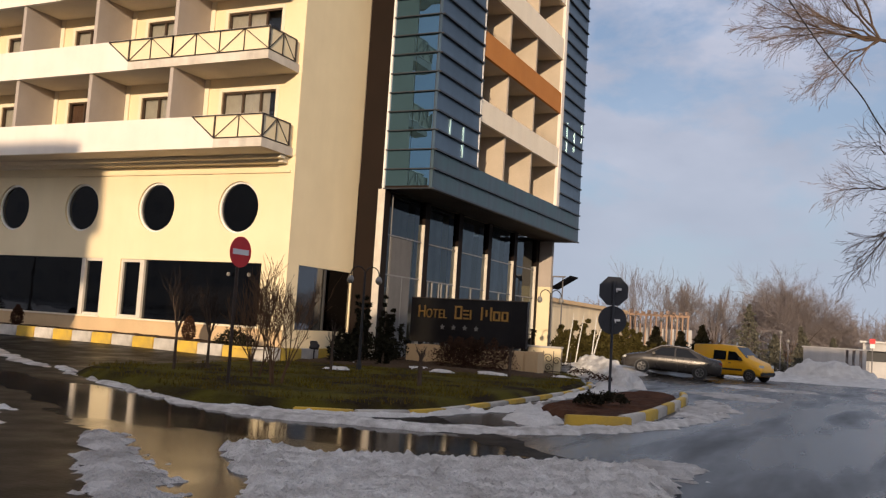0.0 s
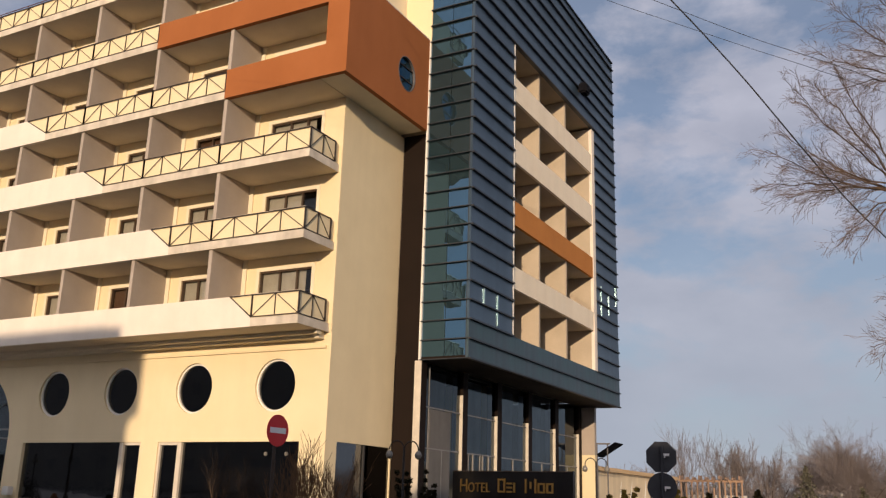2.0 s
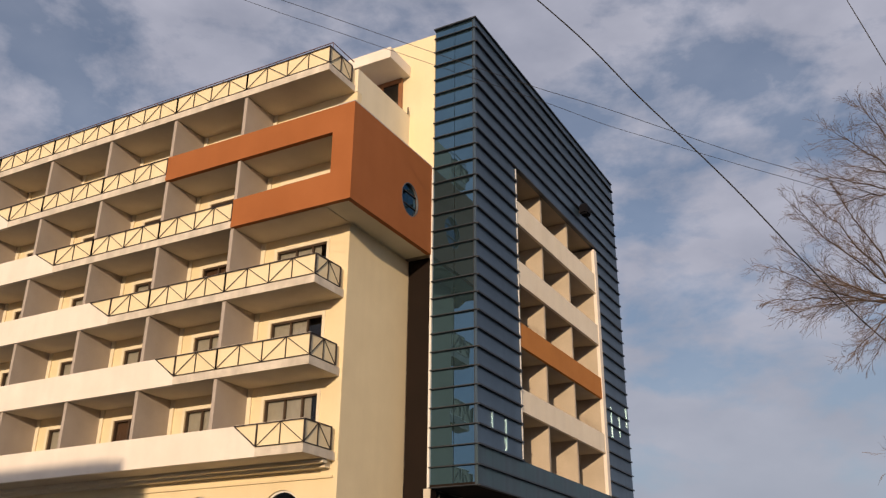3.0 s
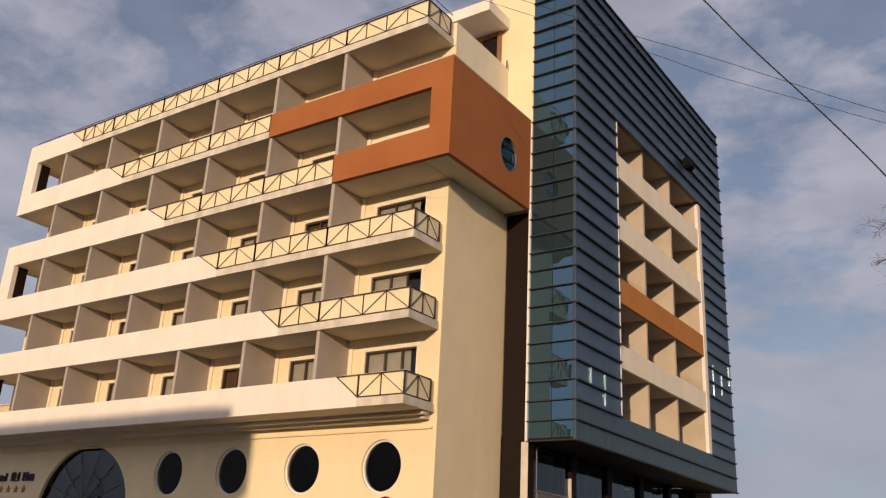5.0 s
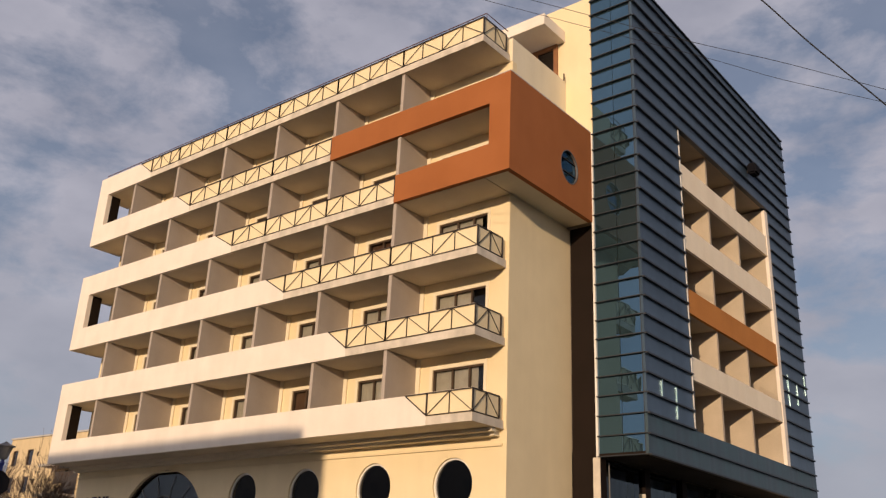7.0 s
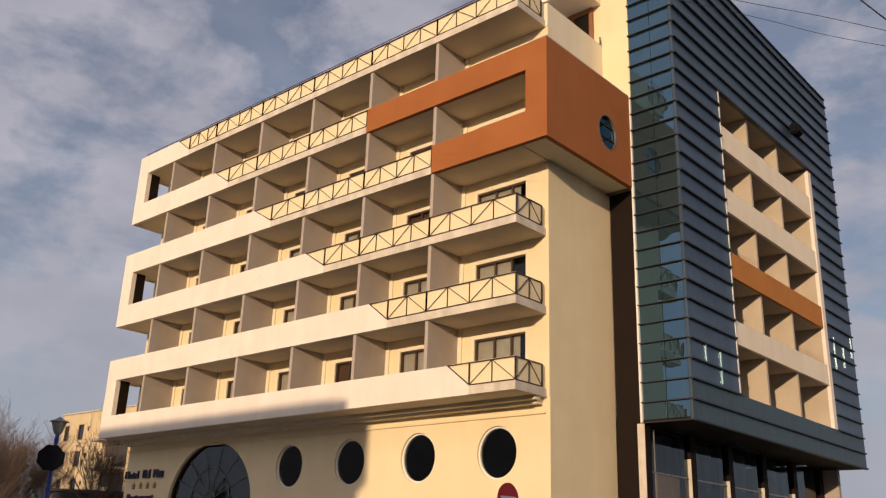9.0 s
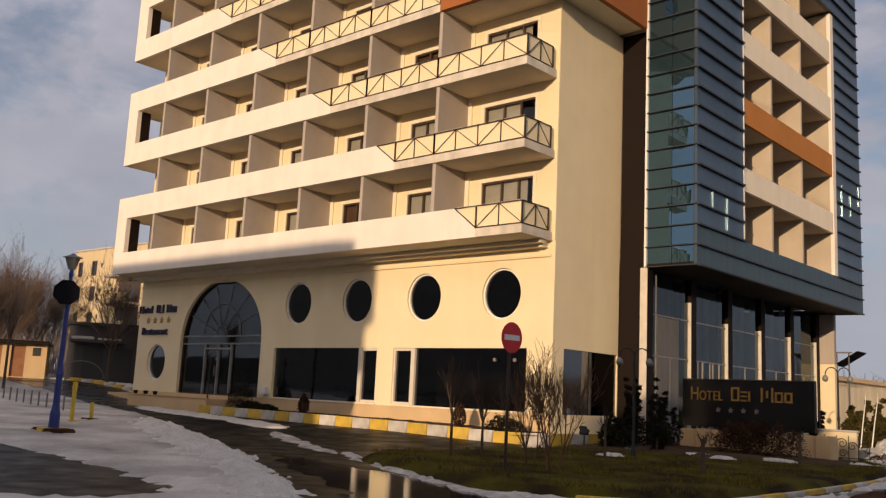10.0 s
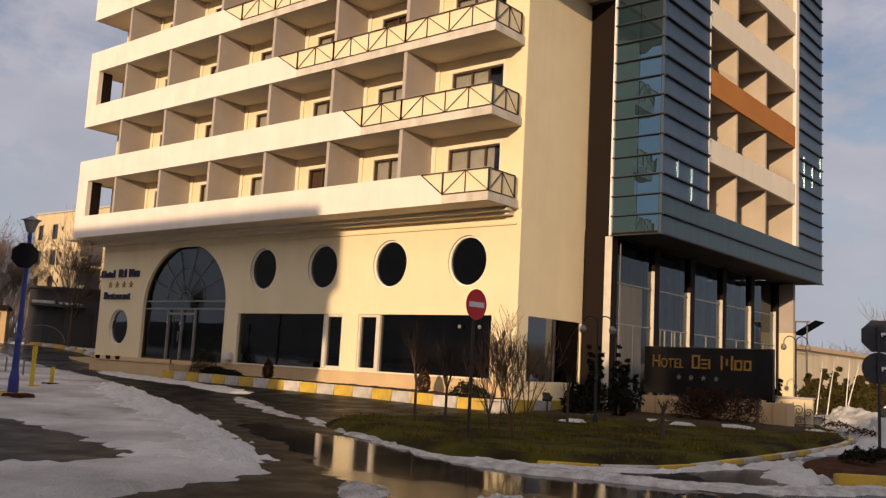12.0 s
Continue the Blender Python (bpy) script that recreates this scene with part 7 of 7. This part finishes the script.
# unseen blocks added behind the camera to throw shade and dim reflections
for x0, x1, h, lab in ((-220.0, -95.1, 6.0, "unseen long block kept low for sky reflections"), (-95.0, -32.1, 17.0, "unseen long block added to darken window reflections"), (-32.0, -13.0, 11.5, "unseen low block added to shape the shade"), (-12.9, 9.6, 18.35, "unseen tall block that throws the facade shadow"), (10.7, 24.0, 10.3, "unseen low block added to shape the shade"), (24.1, 28.6, 14.9, "unseen narrow block added to shape the shade"), (28.7, 33.9, 12.85, "unseen low block added to shape the shade"), (34.0, 37.0, 14.7, "unseen narrow block added to shape the shade"), (37.1, 40.0, 13.0, "unseen block added to shape the shade"), (40.1, 75.0, 19.5, "unseen long tall block added to shade the far wall")):
    st = thing("shade_block", lab, "building")
    part("wall", boxes((x0, x1, -72.0, -60.0, -0.5, h)), BACK_WALL, st)
    part("roof", boxes((x0, x1, -72.0, -60.01, h + 0.001, h + 0.04)), CONCRETE, st)
    rows_n = int(h // 3.1)
    me = bpy.data.meshes.new("window")
    bm = boxes((0, 1.5, -0.03, 0.0, 0, 1.5))
    for v in bm.verts:
        v.co.y = -v.co.y
    bmesh.ops.recalc_face_normals(bm, faces=bm.faces[:])
    bm.to_mesh(me)
    bm.free()
    me.materials.append(BACK_PANE)
    for r in range(rows_n):
        for k in range(int((x1 - x0) // 5)):
            linked("window", me, st, Matrix.Translation((x0 + 1.5 + 5 * k, -60.0 + 0.002, 1.0 + 3.1 * r)))

# unseen bays added so that the tall block's shadow edge leans
corner = thing("shadow_edge_bay", "unseen bays added to slant the shadow edge of the tall block", "building")
part("bay", boxes((9.601, 10.1, -71.0, -60.2, 13.6, 18.35)), BACK_WALL, corner)
part("upper_bay", boxes((10.101, 10.6, -71.0, -60.2, 15.6, 18.35)), BACK_WALL, corner)

# overhead cables
def cable(pts, r, label):
    flat = smooth_loop([a[:2] for a in pts], 8, False)
    rise = smooth_loop([(k, a[2]) for k, a in enumerate(pts)], 8, False)
    tagged(part("cable", tube(bmesh.new(), [(p[0], p[1], q[1]) for p, q in zip(flat, rise)], r, 5), CABLE), label, "cable")


cable([(6.0, -12.5, 22.2), (9.0, -9.94, 19.3), (11.82, -7.54, 16.2), (13.2, -6.37, 14.3), (14.3, -5.42, 12.88), (15.2, -4.66, 11.65), (16.3, -3.73, 10.0), (17.2, -2.96, 8.72), (18.0, -2.28, 7.78), (18.57, -1.79, 6.91), (20.2, -0.4, 4.9)], 0.019, "thick black overhead cable")
cable([(16.0, -3.98, 26.0), (17.4, -2.79, 21.5), (18.64, -1.73, 17.42), (19.11, -1.33, 15.85), (20.6, -0.06, 11.0)], 0.014, "black overhead cable beside the roadside tree")
cable([(0.0, -14.35, 19.2), (3.4, -12.25, 17.75), (5.9, -10.71, 16.69), (7.7, -9.61, 15.9), (10.7, -7.76, 14.62), (12.35, -6.75, 14.0), (13.7, -5.92, 13.43), (15.4, -4.87, 12.71), (17.07, -3.84, 12.12), (22.0, -0.81, 10.3)], 0.0075, "thin dark overhead cable above the garden")
cable([(0.0, -14.35, 18.9), (4.87, -11.35, 16.72), (6.43, -10.39, 16.06), (8.67, -9.01, 15.11), (11.13, -7.5, 14.08), (12.38, -6.73, 13.5), (13.7, -5.95, 13.0), (15.37, -4.89, 12.41), (17.03, -3.86, 11.84), (22.0, -0.81, 10.0)], 0.0065, "thin dark overhead cable above the garden")

# glazed end: two panes a course, and the clad courses
for i in range(28):
    z = ZB + 0.75 * i
    h = min(0.75, ZT - z)
    if h < 0.1:
        continue
    for j, (a, b) in enumerate(((XG, 2.28), (2.30, XT - 0.02))):
        tilt = 0.006 * math.sin(i * 1.7 + j * 2.3)
        bm = bmesh.new()
        v = [bm.verts.new(p) for p in ((a, YT + 0.05 + tilt, z + 0.05), (b, YT + 0.05 - tilt, z + 0.05), (b, YT + 0.05, z + h), (a, YT + 0.05, z + h))]
        w = [bm.verts.new((p.co.x, p.co.y + 0.015, p.co.z)) for p in v]
        bm.faces.new(v)
        bm.faces.new(w[::-1])
        for k in range(4):
            bm.faces.new((v[k], v[(k + 1) % 4], w[(k + 1) % 4], w[k]))
        part("pane", bm, GLASS_TOWER, hotel, "mirroring blue-green tower glass pane")
    part("ledge", boxes((XG - 0.03, XT - 0.001, YT - 0.07, YT + 0.12, z - 0.012, z + 0.022)), LEDGE, hotel)


def clad_mesh(length, height, sheet=None):
    """One course: a sheet leaning out at its foot under a thin nosing."""
    bm = bmesh.new()
    prof = [(-0.10, 0.0), (0.012, 0.0), (-0.002, height - 0.05), (-0.002, height - 0.001), (-0.10, height - 0.001)]
    a = [bm.verts.new((x, 0, z)) for x, z in prof]
    b = [bm.verts.new((x, length, z)) for x, z in prof]
    bm.faces.new(a[::-1])
    bm.faces.new(b)
    for k in range(5):
        bm.faces.new((a[k], a[(k + 1) % 5], b[(k + 1) % 5], b[k]))
    bmesh.ops.recalc_face_normals(bm, faces=bm.faces[:])
    me = bpy.data.meshes.new("panel")
    bm.to_mesh(me)
    bm.free()
    me.materials.append(sheet or CLAD)
    return me


def nosing_mesh(length):
    bm = boxes((-0.05, 0.11, 0.0, length, -0.03, 0.03))
    bmesh.ops.recalc_face_normals(bm, faces=bm.faces[:])
    me = bpy.data.meshes.new("nosing")
    bm.to_mesh(me)
    bm.free()
    me.materials.append(LEDGE)
    return me


CLADS, NOSES = {}, {}
cladding = part("cladding_frame", boxes((XT - 0.14, XT - 0.105, YT + 0.02, 8.19, ZB, ZT - 0.02), (XT - 0.14, XT - 0.105, 19.18, YF, ZB, ZT - 0.02), (XT - 0.14, XT - 0.105, 8.19, 19.18, ZB, 8.19), (XT - 0.14, XT - 0.105, 8.19, 19.18, 21.71, ZT - 0.02)), LEDGE, hotel, "blue-grey zinc cladding in long courses")
for i in range(28):
    z = ZB + 0.75 * i
    h = min(0.75, ZT - z)
    if h < 0.1:
        continue
    runs = ((YT, 8.2), (19.17, YF)) if 2 <= i < 20 else ((YT, 7.2), (7.2, 10.3), (10.3, 13.5), (13.5, 16.6), (16.6, 19.7), (19.7, YF))
    for a, b in runs:
        key = (round(b - a, 2), round(h, 2), i < 2)
        if key not in CLADS:
            CLADS[key], NOSES[key] = clad_mesh(b - a, h, CLAD_BASE if i < 2 else CLAD), nosing_mesh(b - a)
        linked("panel", CLADS[key], cladding, Matrix.Translation((XT, a, z)))
        linked("nosing", NOSES[key], cladding, Matrix.Translation((XT, a, z)))
part("coping", boxes((XG - 0.05, XT + 0.08, YT - 0.08, YF + 0.02, ZT, ZT + 0.06)), LEDGE, hotel)
part("rear_cladding", boxes((XG, XT - 0.005, YF + 0.002, YF + 0.1, ZB, ZT - 0.01)), CLAD, hotel)
